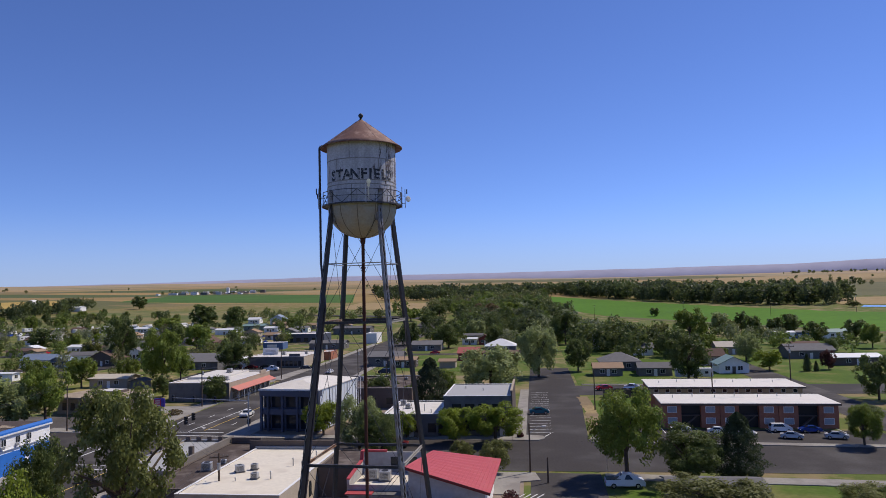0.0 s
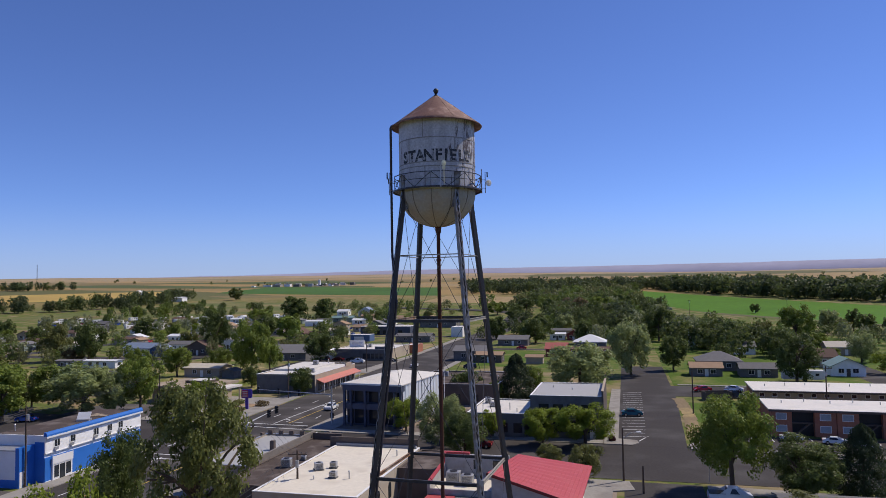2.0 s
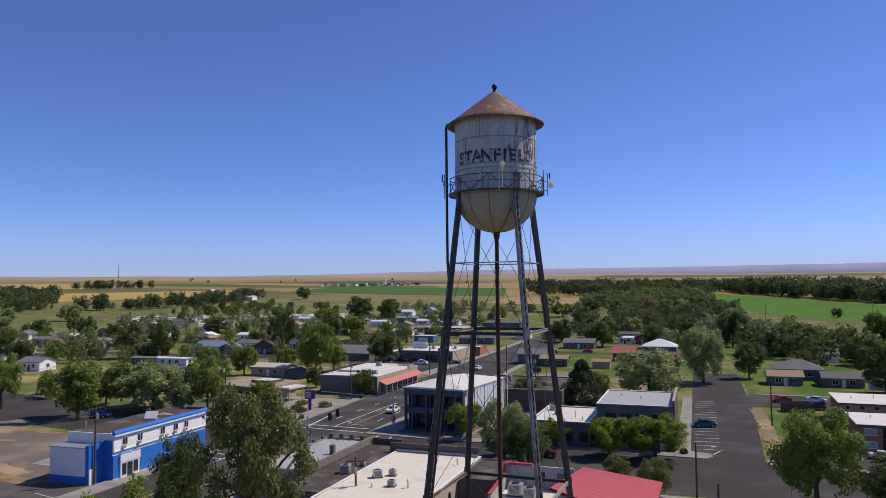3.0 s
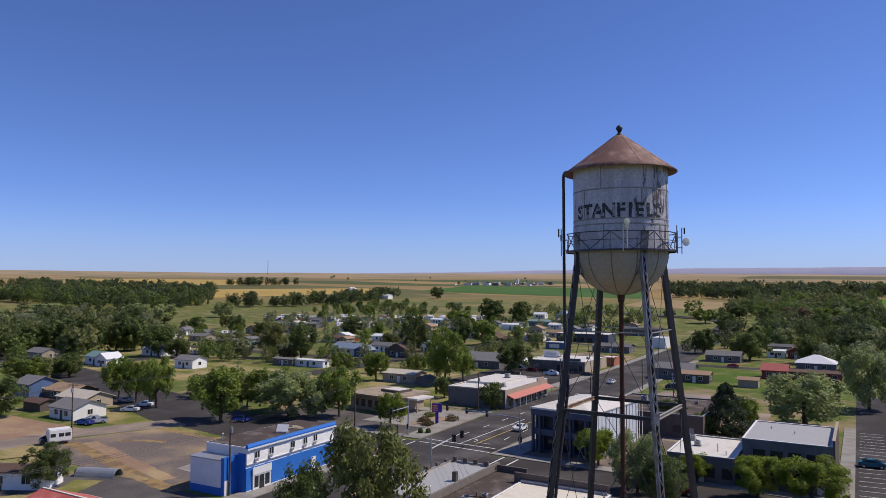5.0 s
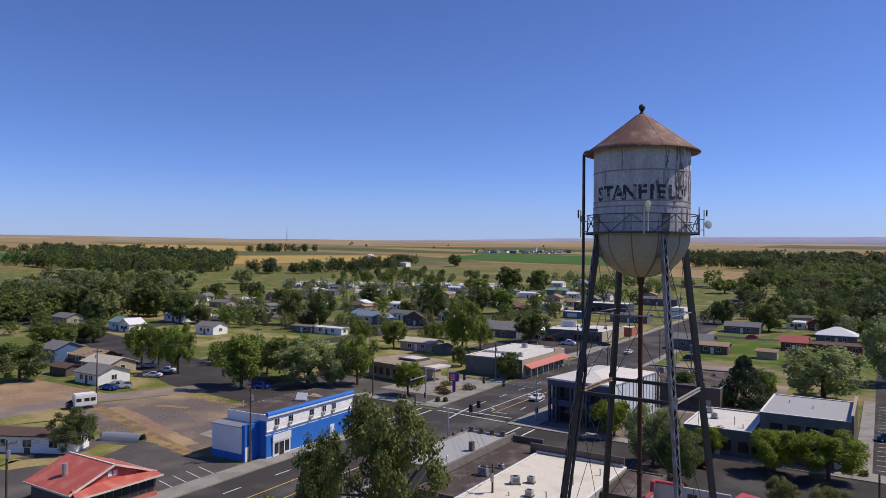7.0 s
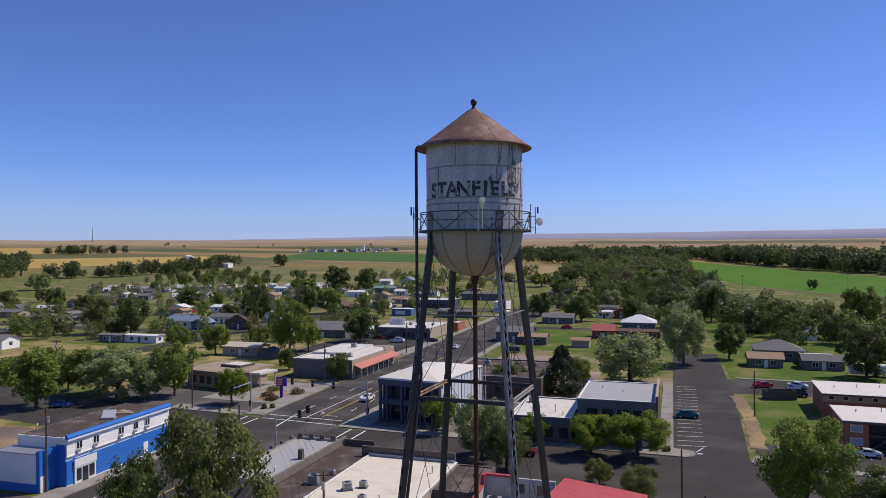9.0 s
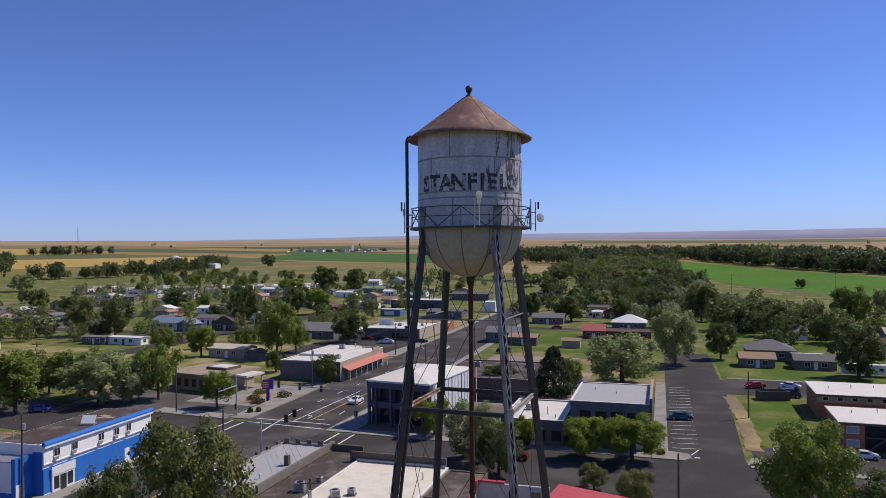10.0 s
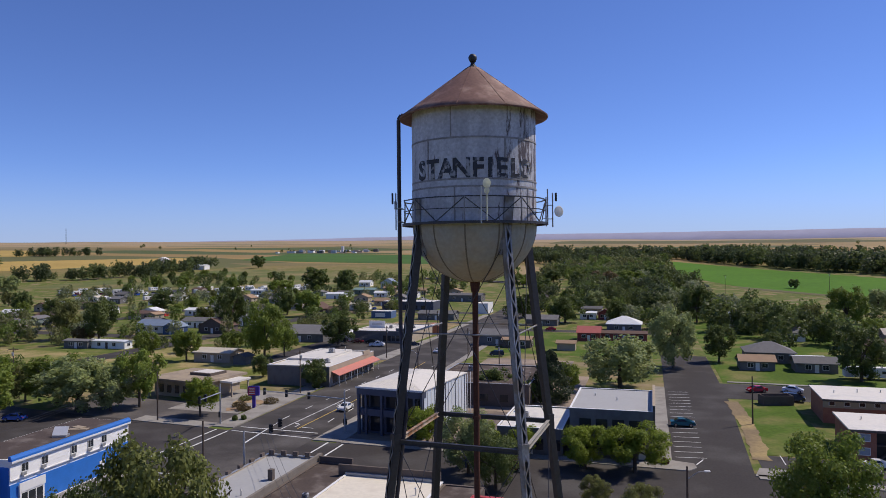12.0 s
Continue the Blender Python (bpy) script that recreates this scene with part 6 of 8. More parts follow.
# ---- the blue two-storey corner building ----
def blue_corner_building():
    e = thing("corner_building", -36.1, 85.2, 0, "two-storey navy glass-fronted building with a white metal roof", "building", -7)
    w, d, h = 6.0, 19.5, 7.9
    part("wall", box(-w, w, 1.4, d, -0.3, h), NAVY_PAINT, e)
    part("fascia", box(-w - 0.15, w + 0.15, -0.1, 1.5, h - 1.2, h), NAVY_PAINT, e)
    part("floor_band", box(-w - 0.05, w + 0.05, 0.2, 1.45, 3.2, 4.3), NAVY_PAINT, e)
    for u in (-5.9, -4.5, -1.5, 1.6, 4.6, 5.9):
        part("column", box(u - 0.2, u + 0.2, 0, 0.5, 0, h - 1.2), NAVY_PAINT, e)
    for u in (-5.2, -3.0, 0.05, 3.1, 5.25):
        hw = 0.6 if abs(u) > 5 else 1.3
        for z0, z1 in ((0.4, 3.1), (4.4, 6.4)):
            part("pane", box(u - hw, u + hw, 1.36, 1.42, z0, z1), GLASS, e)
    for v in (4.0, 8.0, 12.0, 16.0):
        part("pane", box(-w - 0.03, -w + 0.02, v, v + 2.4, 4.4, 6.0), GLASS, e)
    # pale ribbed metal cladding on the east side
    side = part("side_cladding", box(w, w + 0.08, 0.3, d, 0.2, h - 0.1), mat("pale_blue_cladding", (0.62, 0.66, 0.68), 0.5, vary=0.08, scale=0.8), e, "pale ribbed metal cladding")
    for i in range(15):
        part("rib", box(w + 0.08, w + 0.16, 0.5 + i * 1.5, 0.66 + i * 1.5, 0.2, h - 0.1), TRIM_WHITE if i % 3 else NAVY_PAINT, side)
    rb = hip_roof(2 * w, d, h + 0.12, 11, 0.25)
    bmesh.ops.translate(rb, vec=(0, d / 2, 0), verts=rb.verts)
    roof = part("roof", rb, WHITE_ROOF, e, "white standing-seam metal roof")
    for i in range(1, 24):
        sb = bmesh.new()
        u = -w + 2 * w * i / 24
        z = h + 0.12 + (min(w - abs(u), 100)) * math.tan(radians(11)) + 0.09
        y0 = (w - abs(u)) * 0.98
        bar(sb, (u, max(0.0, 0.1), h + 0.2), (u, max(y0, 0.3), z), 0.05, 0.06)
        part("roof_seam", sb, WHITE_ROOF, roof)
    part("eave_trim", box(-w - 0.3, w + 0.3, -0.3, -0.2, h - 0.1, h + 0.2), TRIM_WHITE, e)


blue_corner_building()


def grey_hall():
    e = flat_shop("grey_hall", -6.0, 6.1, 82.3, 98.8, 6.9, GREY_WALL, GREY_ROOF, "grey flat-roofed two-storey hall with dark front", 0.12, TRIM_WHITE, "building")
    w = 6.05
    part("end_wall", box(w - 0.05, w + 0.25, -0.1, 16.6, 0, 7.9), DARK_WALL, e, "brown end wall rising above the roof")
    part("wall_cap", box(w - 0.12, w + 0.3, -0.15, 16.65, 7.9, 8.0), TAN_WALL, e)
    for u in (-4.6, -2.2, 0.2, 2.6):
        part("pane", box(u, u + 1.7, -0.04, 0.01, 4.3, 5.6), GLASS, e)
        part("pane", box(u, u + 1.7, -0.04, 0.01, 0.9, 2.7), GLASS, e)
    part("canopy", box(-5.6, 5.8, -1.4, 0.0, 3.0, 3.2), DARK_WALL, e)
    part("gutter", box(-w - 0.12, -w, 0, 16.4, 6.75, 6.95), mat("teal_gutter", (0.15, 0.32, 0.30), 0.6), e, "faded teal gutter")
    part("door", box(3.9, 4.9, -0.05, 0.01, 0.0, 2.1), TRIM_WHITE, e)


grey_hall()
vent(0.6, 90, 6.94, 0.35)
vent(-3.0, 93, 6.94, 0.3)


def low_white_shop():
    e = flat_shop("low_shop", -16.8, -6.9, 80.6, 96.0, 3.9, GREY_WALL, WHITE_ROOF, "low shop with a patched white roof", 0.2, TRIM_WHITE)
    for u in (-4.4, -1.9, 0.6, 3.1):
        part("pane", box(u, u + 1.5, -0.04, 0.01, 0.9, 2.5), GLASS, e)
    part("door", box(-0.3, 0.5, -0.05, 0.01, 0, 2.1), TRIM_WHITE, e)


low_white_shop()
roof_unit(-15.2, 92.0, 3.95, 0.9)
roof_unit(-13.6, 88.0, 3.95, 0.8)
vent(-10.0, 85, 3.95, 1.2)
vent(-8.5, 83.4, 3.95, 0.5)


def brown_roof_shop():
    e = flat_shop("back_shop", -37.8, -17.2, 112.0, 135.5, 4.3, DARK_WALL, BROWN_ROOF, "long flat-roofed building with a dark brown gravel roof", 0.25, PALE_METAL)
    for u in (-7.5, -3.5, 0.5, 4.5):
        part("pane", box(u, u + 1.6, -0.04, 0.01, 1.0, 2.4), GLASS, e)
    part("door", box(7.6, 8.6, -0.05, 0.01, 0, 2.1), GREY_ROOF, e)


brown_roof_shop()
roof_unit(-32.5, 127, 4.34, 1.1)
roof_unit(-21.5, 128.5, 4.34, 0.6)
vent(-24.5, 126.5, 4.34, 0.5)
vent(-19.0, 124.0, 4.34, 0.6)
vent(-27.0, 129.0, 4.34, 0.4)


# ---- the block under the tower ----
def cream_shop():
    e = flat_shop("cream_shop", -29.5, -17.3, 30.0, 53.3, 3.9, mat("tan_stucco", (0.42, 0.36, 0.28), 0.9, vary=0.15, scale=0.9), CREAM_ROOF, "stucco shop with a bright cream flat roof", 0.1, TRIM_WHITE)
    w = 6.1
    for v in (2.5, 6.5, 10.5, 14.5):
        ab = bmesh.new()
        prism(ab, [(-0.5, 0), (0.5, 0), (0.5, 1.4), (0.35, 1.75), (0, 1.9), (-0.35, 1.75), (-0.5, 1.4)], -0.03, 0.03)
        bmesh.ops.transform(ab, matrix=pose(w + 0.01, v, 1.0, 90, 0, 90), verts=ab.verts)
        part("arched_pane", ab, GLASS, e)
    part("back_parapet", box(-w - 1.0, w - 0.3, 23.32, 23.6, 0, 5.1), DARK_WALL, e, "tall brown parapet wall")
    part("flashing", box(-w, w - 0.4, 23.0, 23.3, 4.0, 4.3), GREY_ROOF, e)


cream_shop()
roof_unit(-26.2, 40.0, 3.97, 0.85, 35)
roof_unit(-24.8, 41.3, 3.97, 0.7, 8)
roof_unit(-23.0, 37.0, 3.97, 0.7, 3)
vent(-20.5, 43.5, 3.97, 0.9)
vent(-19.0, 48.5, 3.97, 0.7)
vent(-21.0, 37.0, 3.97, 0.8)
vent(-25.0, 36.0, 3.97, 0.3)
flat_shop("brown_shop", -35.2, -29.7, 32.5, 57.4, 3.7, DARK_WALL, BROWN_ROOF, "old shop with a dark gravel roof", 0.15, DARK_WALL)
part("parapet_wall", box(-35.1, -30.5, 57.42, 57.75, 0.0, 4.6), DARK_WALL, None)
tagged(bpy.data.objects["parapet_wall"], "brown parapet wall above a gravel roof", "wall", kind="structure")
roof_unit(-31.2, 41.4, 3.75, 1.0, 10)
roof_unit(-30.6, 45.0, 3.75, 0.55)
flat_shop("brown_annex", -17.2, -12.4, 43.5, 53.5, 3.6, DARK_WALL, BROWN_ROOF, "small brown annex with a flat gravel roof", 0.12, DARK_WALL)


def tan_corner_shop():
    e = flat_shop("tan_shop", -43.4, -35.6, 40.0, 59.0, 3.7, TAN_WALL, GREY_ROOF, "flat-roofed shop with a stepped parapet", 0.25, PALE_METAL)
    part("party_wall", box(3.9, 4.25, -0.8, 18.6, 0, 4.7), mat("rough_concrete_wall", (0.20, 0.175, 0.15), 0.95, vary=0.2, scale=0.8), e, "rough concrete party wall")
    for i in range(5):
        part("merlon", box(-3.6 + i * 1.75, -2.9 + i * 1.75, 18.72, 19.05, 3.9, 4.5), DARK_WALL, e)
    for i in range(7):
        part("merlon", box(-4.05, -3.7, 1.5 + i * 2.6, 2.3 + i * 2.6, 3.9, 4.4), DARK_WALL, e)
    part("chimney", box(1.6, 2.2, 9.5, 10.1, 3.6, 5.0), DARK_WALL, e)
    for v in (3.0, 8.0, 12.0):
        part("pane", box(-4.0, -3.93, v, v + 2.4, 0.7, 2.6), GLASS, e)


tan_corner_shop()
vent(-38.0, 44.0, 3.75, 0.6)


# light grey for the diner's gable, wing and parapets, with darker patches
OFF_WHITE = mat("grey_off_white", (0.42, 0.41, 0.40), 0.85, vary=0.15, scale=0.5, fine=3.0, second=(0.33, 0.31, 0.29), amount=0.3)


def red_drive_in():
    e = thing("red_roof_diner", 0, 32, 0, "white diner with a swept bright red metal roof", "diner")
    r = bmesh.new()
    top = [(-3.8, 0, 6.7), (5.6, 0, 3.95), (6.0, 16.2, 3.9), (-3.0, 16.2, 4.95)]
    n = 10
    up, lo = [], []
    for j in range(n + 1):
        v = j / n
        for k, zz in ((up, 0.0), (lo, -0.22)):
            a, b = Vector(top[0]).lerp(Vector(top[3]), v), Vector(top[1]).lerp(Vector(top[2]), v)
            k.append([r.verts.new(a + Vector((0, 0, zz))), r.verts.new(b + Vector((0, 0, zz)))])
    for j in range(n):
        r.faces.new((up[j][0], up[j][1], up[j + 1][1], up[j + 1][0]))
        r.faces.new((lo[j][1], lo[j][0], lo[j + 1][0], lo[j + 1][1]))
        for s in (0, 1):
            r.faces.new((up[j][s], up[j + 1][s], lo[j + 1][s], lo[j][s]))
    r.faces.new((up[0][0], lo[0][0], lo[0][1], up[0][1]))
    r.faces.new((up[n][1], lo[n][1], lo[n][0], up[n][0]))
    roof = part("roof", r, RED_METAL, e, "bright red ribbed metal roof")
    for i in range(1, 22):
        u = i / 22
        a, b = Vector(top[0]).lerp(Vector(top[1]), u), Vector(top[3]).lerp(Vector(top[2]), u)
        part("roof_rib", bar(bmesh.new(), a + Vector((0, 0.03, 0.02)), b + Vector((0, 0, 0.008)), 0.04, 0.03), RED_METAL, roof)
    g = bmesh.new()
    prism(g, [(-3.4, 0), (5.0, 0), (5.0, 3.9), (-3.4, 6.3)], -0.15, 0.15)
    bmesh.ops.transform(g, matrix=pose(0, 0.6, 0, 90, 0, 0), verts=g.verts)
    part("gable_wall", g, OFF_WHITE, e, "white gable wall under a red rake")
    part("wall", box(-3.4, 5.0, 0.7, 15.6, 0, 3.6), WHITE_WALL, e)
    for u in (1.4, 2.8):
        part("pane", box(u, u + 1.0, 0.42, 0.47, 0.9, 2.4), GLASS, e)
    part("rake_trim", bar(bmesh.new(), (-3.85, -0.02, 6.6), (5.65, -0.02, 3.85), 0.06, 0.3), mat("dark_red_trim", (0.16, 0.012, 0.015), 0.5), e)
    # flat wing with units behind a parapet
    part("wing_wall", box(-11.6, -3.5, 5.5, 13.0, 0, 2.75), OFF_WHITE, e)
    part("wing_roof", box(-11.4, -3.6, 5.55, 12.95, 2.75, 2.85), CREAM_ROOF, e)
    wb = bmesh.new()
    prism(wb, [(5.4, 2.0), (13.2, 2.0), (13.2, 5.5), (12.4, 5.5), (12.1, 4.5), (5.4, 3.85)], -0.15, 0.15)
    bmesh.ops.transform(wb, matrix=Matrix(((0, 0, 1, -11.6), (1, 0, 0, 0), (0, 1, 0, 0), (0, 0, 0, 1))), verts=wb.verts)
    sp = part("side_parapet", wb, OFF_WHITE, e)
    for p, q_ in (((-11.6, 5.4, 3.92), (-11.6, 12.1, 4.57)), ((-11.6, 12.1, 4.57), (-11.6, 12.4, 5.56)), ((-11.6, 12.4, 5.56), (-11.6, 13.2, 5.56))):
        part("coping", bar(bmesh.new(), p, q_, 0.42, 0.14), RED_METAL, sp)
    bw = part("back_parapet", box(-11.6, -3.6, 13.0, 13.3, 0, 5.4), OFF_WHITE, e, "white back parapet with square openings")
    for u in (-8.0, -5.6):
        part("pane", box(u, u + 1.0, 12.95, 12.99, 3.7, 4.8), GLASS, bw)
    part("parapet_trim", box(-11.75, -8.5, 12.9, 13.4, 5.4, 5.65), RED_METAL, bw)
    part("front_parapet", box(-11.4, -3.6, 5.25, 5.5, 2.2, 3.3), OFF_WHITE, e)
    part("front_awning", bar(bmesh.new(), (-11.6, 4.5, 2.6), (-8.4, 4.5, 2.6), 1.6, 0.12), RED_METAL, e)
    part("front_canopy", bar(bmesh.new(), (-8.3, 4.5, 2.55), (-4.0, 4.5, 2.55), 1.6, 0.12), GREY_WALL, e)
    part("front_awning", bar(bmesh.new(), (-3.3, -0.6, 2.9), (2.2, -0.6, 2.9), 1.2, 0.12), RED_METAL, e)


red_drive_in()
roof_unit(-9.7, 41.6, 2.85, 1.3)
roof_unit(-7.9, 41.0, 2.85, 1.15)


# ---- brick apartments ----
def apartments(x0, x1, y0, y1, h, front):
    e = thing("apartment_block", (x0 + x1) / 2, y0, 0, "long two-storey brick apartment block with a flat white roof", "apartment block", -1.8, group="brick apartments")
    w, d = (x1 - x0) / 2, y1 - y0
    wall = part("wall", box(-w, w, 0.9, d, -0.3, h - 0.1), BRICK, e)
    if front:
        n = 9
        for i in range(n):
            u0, u1 = -w + 2 * w * i / n, -w + 2 * w * (i + 1) / n
            if i % 3 != 1:
                part("brick_bay", box(u0 + 0.05, u1 - 0.05, 0.0, 0.95, 0, h - 0.15), BRICK, e)
                for z in (1.3, 3.3):
                    k = part("window", box((u0 + u1) / 2 - 0.85, (u0 + u1) / 2 + 0.85, -0.05, 0.01, z - 0.6, z + 0.55), TRIM_WHITE, e, "wide window with pale blinds")
                    part("pane", box((u0 + u1) / 2 - 0.75, (u0 + u1) / 2 + 0.75, -0.075, -0.052, z - 0.5, z + 0.45), BLINDS, k)
            else:
                # black sheet over the brick stands in for shade inside the stair recess
                part("recess_shade", box(u0, u1, 0.88, 0.94, 0, h - 0.2), BLACK_METAL, e)
                st = bmesh.new()
                bar(st, (u0 + 0.4, 0.6, 0.1), (u1 - 0.5, 0.6, 2.2), 0.8, 0.2)
                part("stair", st, DARK_WALL, e)
                part("landing", box(u0, u1, 0.1, 0.9, 2.1, 2.25), DARK_WALL, e)
    else:
        part("upper_band", box(-w - 0.03, w + 0.03, 0.86, 0.92, h - 1.6, h - 0.1), TAN_WALL, e)
        for i in range(13):
            u = -w + 1.4 + i * (2 * w - 2.8) / 12
            k = part("window", box(u - 0.5, u + 0.5, 0.8, 0.87, h - 1.25, h - 0.45), TRIM_WHITE, e)
            part("pane", box(u - 0.4, u + 0.4, 0.775, 0.802, h - 1.15, h - 0.55), GLASS, k)
    part("roof", box(-w - 0.3, w + 0.3, -0.5, d + 0.4, h - 0.12, h + 0.12), WHITE_ROOF, e, "flat white roof with a thin edge")
    part("fascia", box(-w - 0.34, w + 0.34, -0.56, -0.5, h - 0.25, h + 0.1), DARK_WALL, e)
    return e


apartments(33.5, 63.6, 89.5, 100.4, 4.35, True)
apartments(34.6, 65.5, 111.5, 124.3, 4.35, False)
for i in range(7):
    vent(36.5 + 3.9 * i, 96.5 + (i % 2) * 1.2, 4.47, 0.35 + 0.2 * (i % 2))
    vent(37.5 + 4.0 * i, 118 + (i % 3), 4.47, 0.35 + 0.15 * (i % 2))

# ---- blue and white shop ----
def blue_white_shop():
    e = thing("blue_white_shop", -67.1, 40.6, 0, "two-storey shop painted white above and bright blue below", "shop building", 1.6)
    ln, dp, h = 20.4, 8.1, 6.5
    part("wall", box(-dp, -0.1, 0, ln, -0.3, h), WHITE_WALL, e)
    part("blue_front", box(-0.1, 0.04, 0, ln, 0.25, 3.45), BLUE_PAINT, e, "bright blue painted ground floor")
    part("plinth", box(-0.1, 0.07, 0, ln, 0, 0.25), TRIM_WHITE, e)
    up = part("upper_front", box(-0.1, 0.07, 0, ln, 4.0, 6.1), WHITE_WALL, e, "white boarded upper storey")
    for k in range(6):
        part("board", box(0.07, 0.085, 0, ln, 4.05 + k * 0.35, 4.36 + k * 0.35), WHITE_WALL, up)
    part("band", box(0.07, 0.16, 0, ln, 3.95, 4.06), TRIM_WHITE, e)
    part("cornice", box(-0.1, 0.45, -0.1, ln + 0.1, 6.1, 6.35), TRIM_WHITE, e)
    cb = bmesh.new()
    prism(cb, [(0.42, 6.35), (0.42, 6.6), (0.28, 6.92), (-0.1, 6.92), (-0.1, 6.35)], 0, ln + 0.2)
    bmesh.ops.transform(cb, matrix=Matrix(((1, 0, 0, 0), (0, 0, 1, -0.1), (0, 1, 0, 0), (0, 0, 0, 1))), verts=cb.verts)
    part("blue_parapet", cb, BLUE_PAINT, e, "bright blue sloping parapet")
    part("roof", box(-dp + 0.2, -0.8, 0.2, ln - 0.2, h - 0.1, h + 0.05), BROWN_ROOF, e)
    for v in (2.1, 5.1, 9.9, 12.9, 15.4):
        wd = window(e, 0.09, v, 5.15, 0.95, 0.95, "x+")
        part("window_unit", box(-0.55, -0.05, -0.35, -0.05, -0.9, -0.52), PALE_METAL, wd)
    ent = part("entrance", box(0.04, 0.25, 1.2, 4.9, 0.05, 3.1), TRIM_WHITE, e, "white entrance surround with sign board")
    part("door", box(0.25, 0.29, 2.5, 3.5, 0.05, 2.1), GLASS, ent)
    part("pane", box(0.25, 0.29, 1.5, 2.3, 0.5, 2.1), GLASS, ent)
    part("pane", box(0.25, 0.29, 3.7, 4.6, 0.5, 2.1), GLASS, ent)
    part("sign_board", box(0.25, 0.33, 1.1, 5.0, 2.3, 3.4), TRIM_WHITE, ent)
    part("side_door", box(0.04, 0.08, 14.6, 15.6, 0.1, 2.2), TRIM_WHITE, e)
    # lower south wing
    part("wing", box(-dp - 0.3, -2.2, -2.7, 0, -0.3, 4.9), WHITE_WALL, e)
    part("wing_front", box(-2.2, -1.6, -2.7, 0, 0, 5.3), BLUE_PAINT, e)
    part("wing_base_band", box(-dp - 0.33, -2.2, -2.73, -2.7, 0, 1.1), BLUE_PAINT, e, "bright blue painted wall base")
    part("return_wall", box(-1.6, -0.1, -0.05, 0.0, 0, 5.6), BLUE_PAINT, e)
    part("wing_door", box(-1.62, -1.56, -2.6, -1.7, 0, 2.1), TRIM_WHITE, e)
    part("wing_roof", box(-dp - 0.5, -2.2, -2.85, 0.0, 4.9, 5.05), PALE_METAL, e)


blue_white_shop()
hatch = thing("roof_hatch", -69.9, 51.0, 6.56, "pale tilted metal hatch on a stained brown roof", "hatch", 20)
part("base", box(-0.9, 0.9, -0.6, 0.6, -0.02, 0.25), PALE_METAL, hatch)
lid = box(-0.95, 0.95, -0.03, 0.03, 0, 1.25)
bmesh.ops.transform(lid, matrix=pose(0, -0.4, 0.25, -38, 0, 0), verts=lid.verts)
part("lid", lid, TRIM_WHITE, hatch)
for bx0, by0, bl, bt in ((-70.6, 54.8, 2.6, 18), (-71.2, 55.5, 1.9, -12)):
    board = tagged(part("loose_board", box(-bl / 2, bl / 2, -0.5, 0.5, 0, 0.06), TAN_ROOF), "weathered tan board lying on a flat roof", "board")
    board.matrix_basis = pose(bx0, by0, 6.565 if bt > 0 else 6.63, 0, 0, bt)
vent(-74.0, 42.4, 6.56, 0.9)


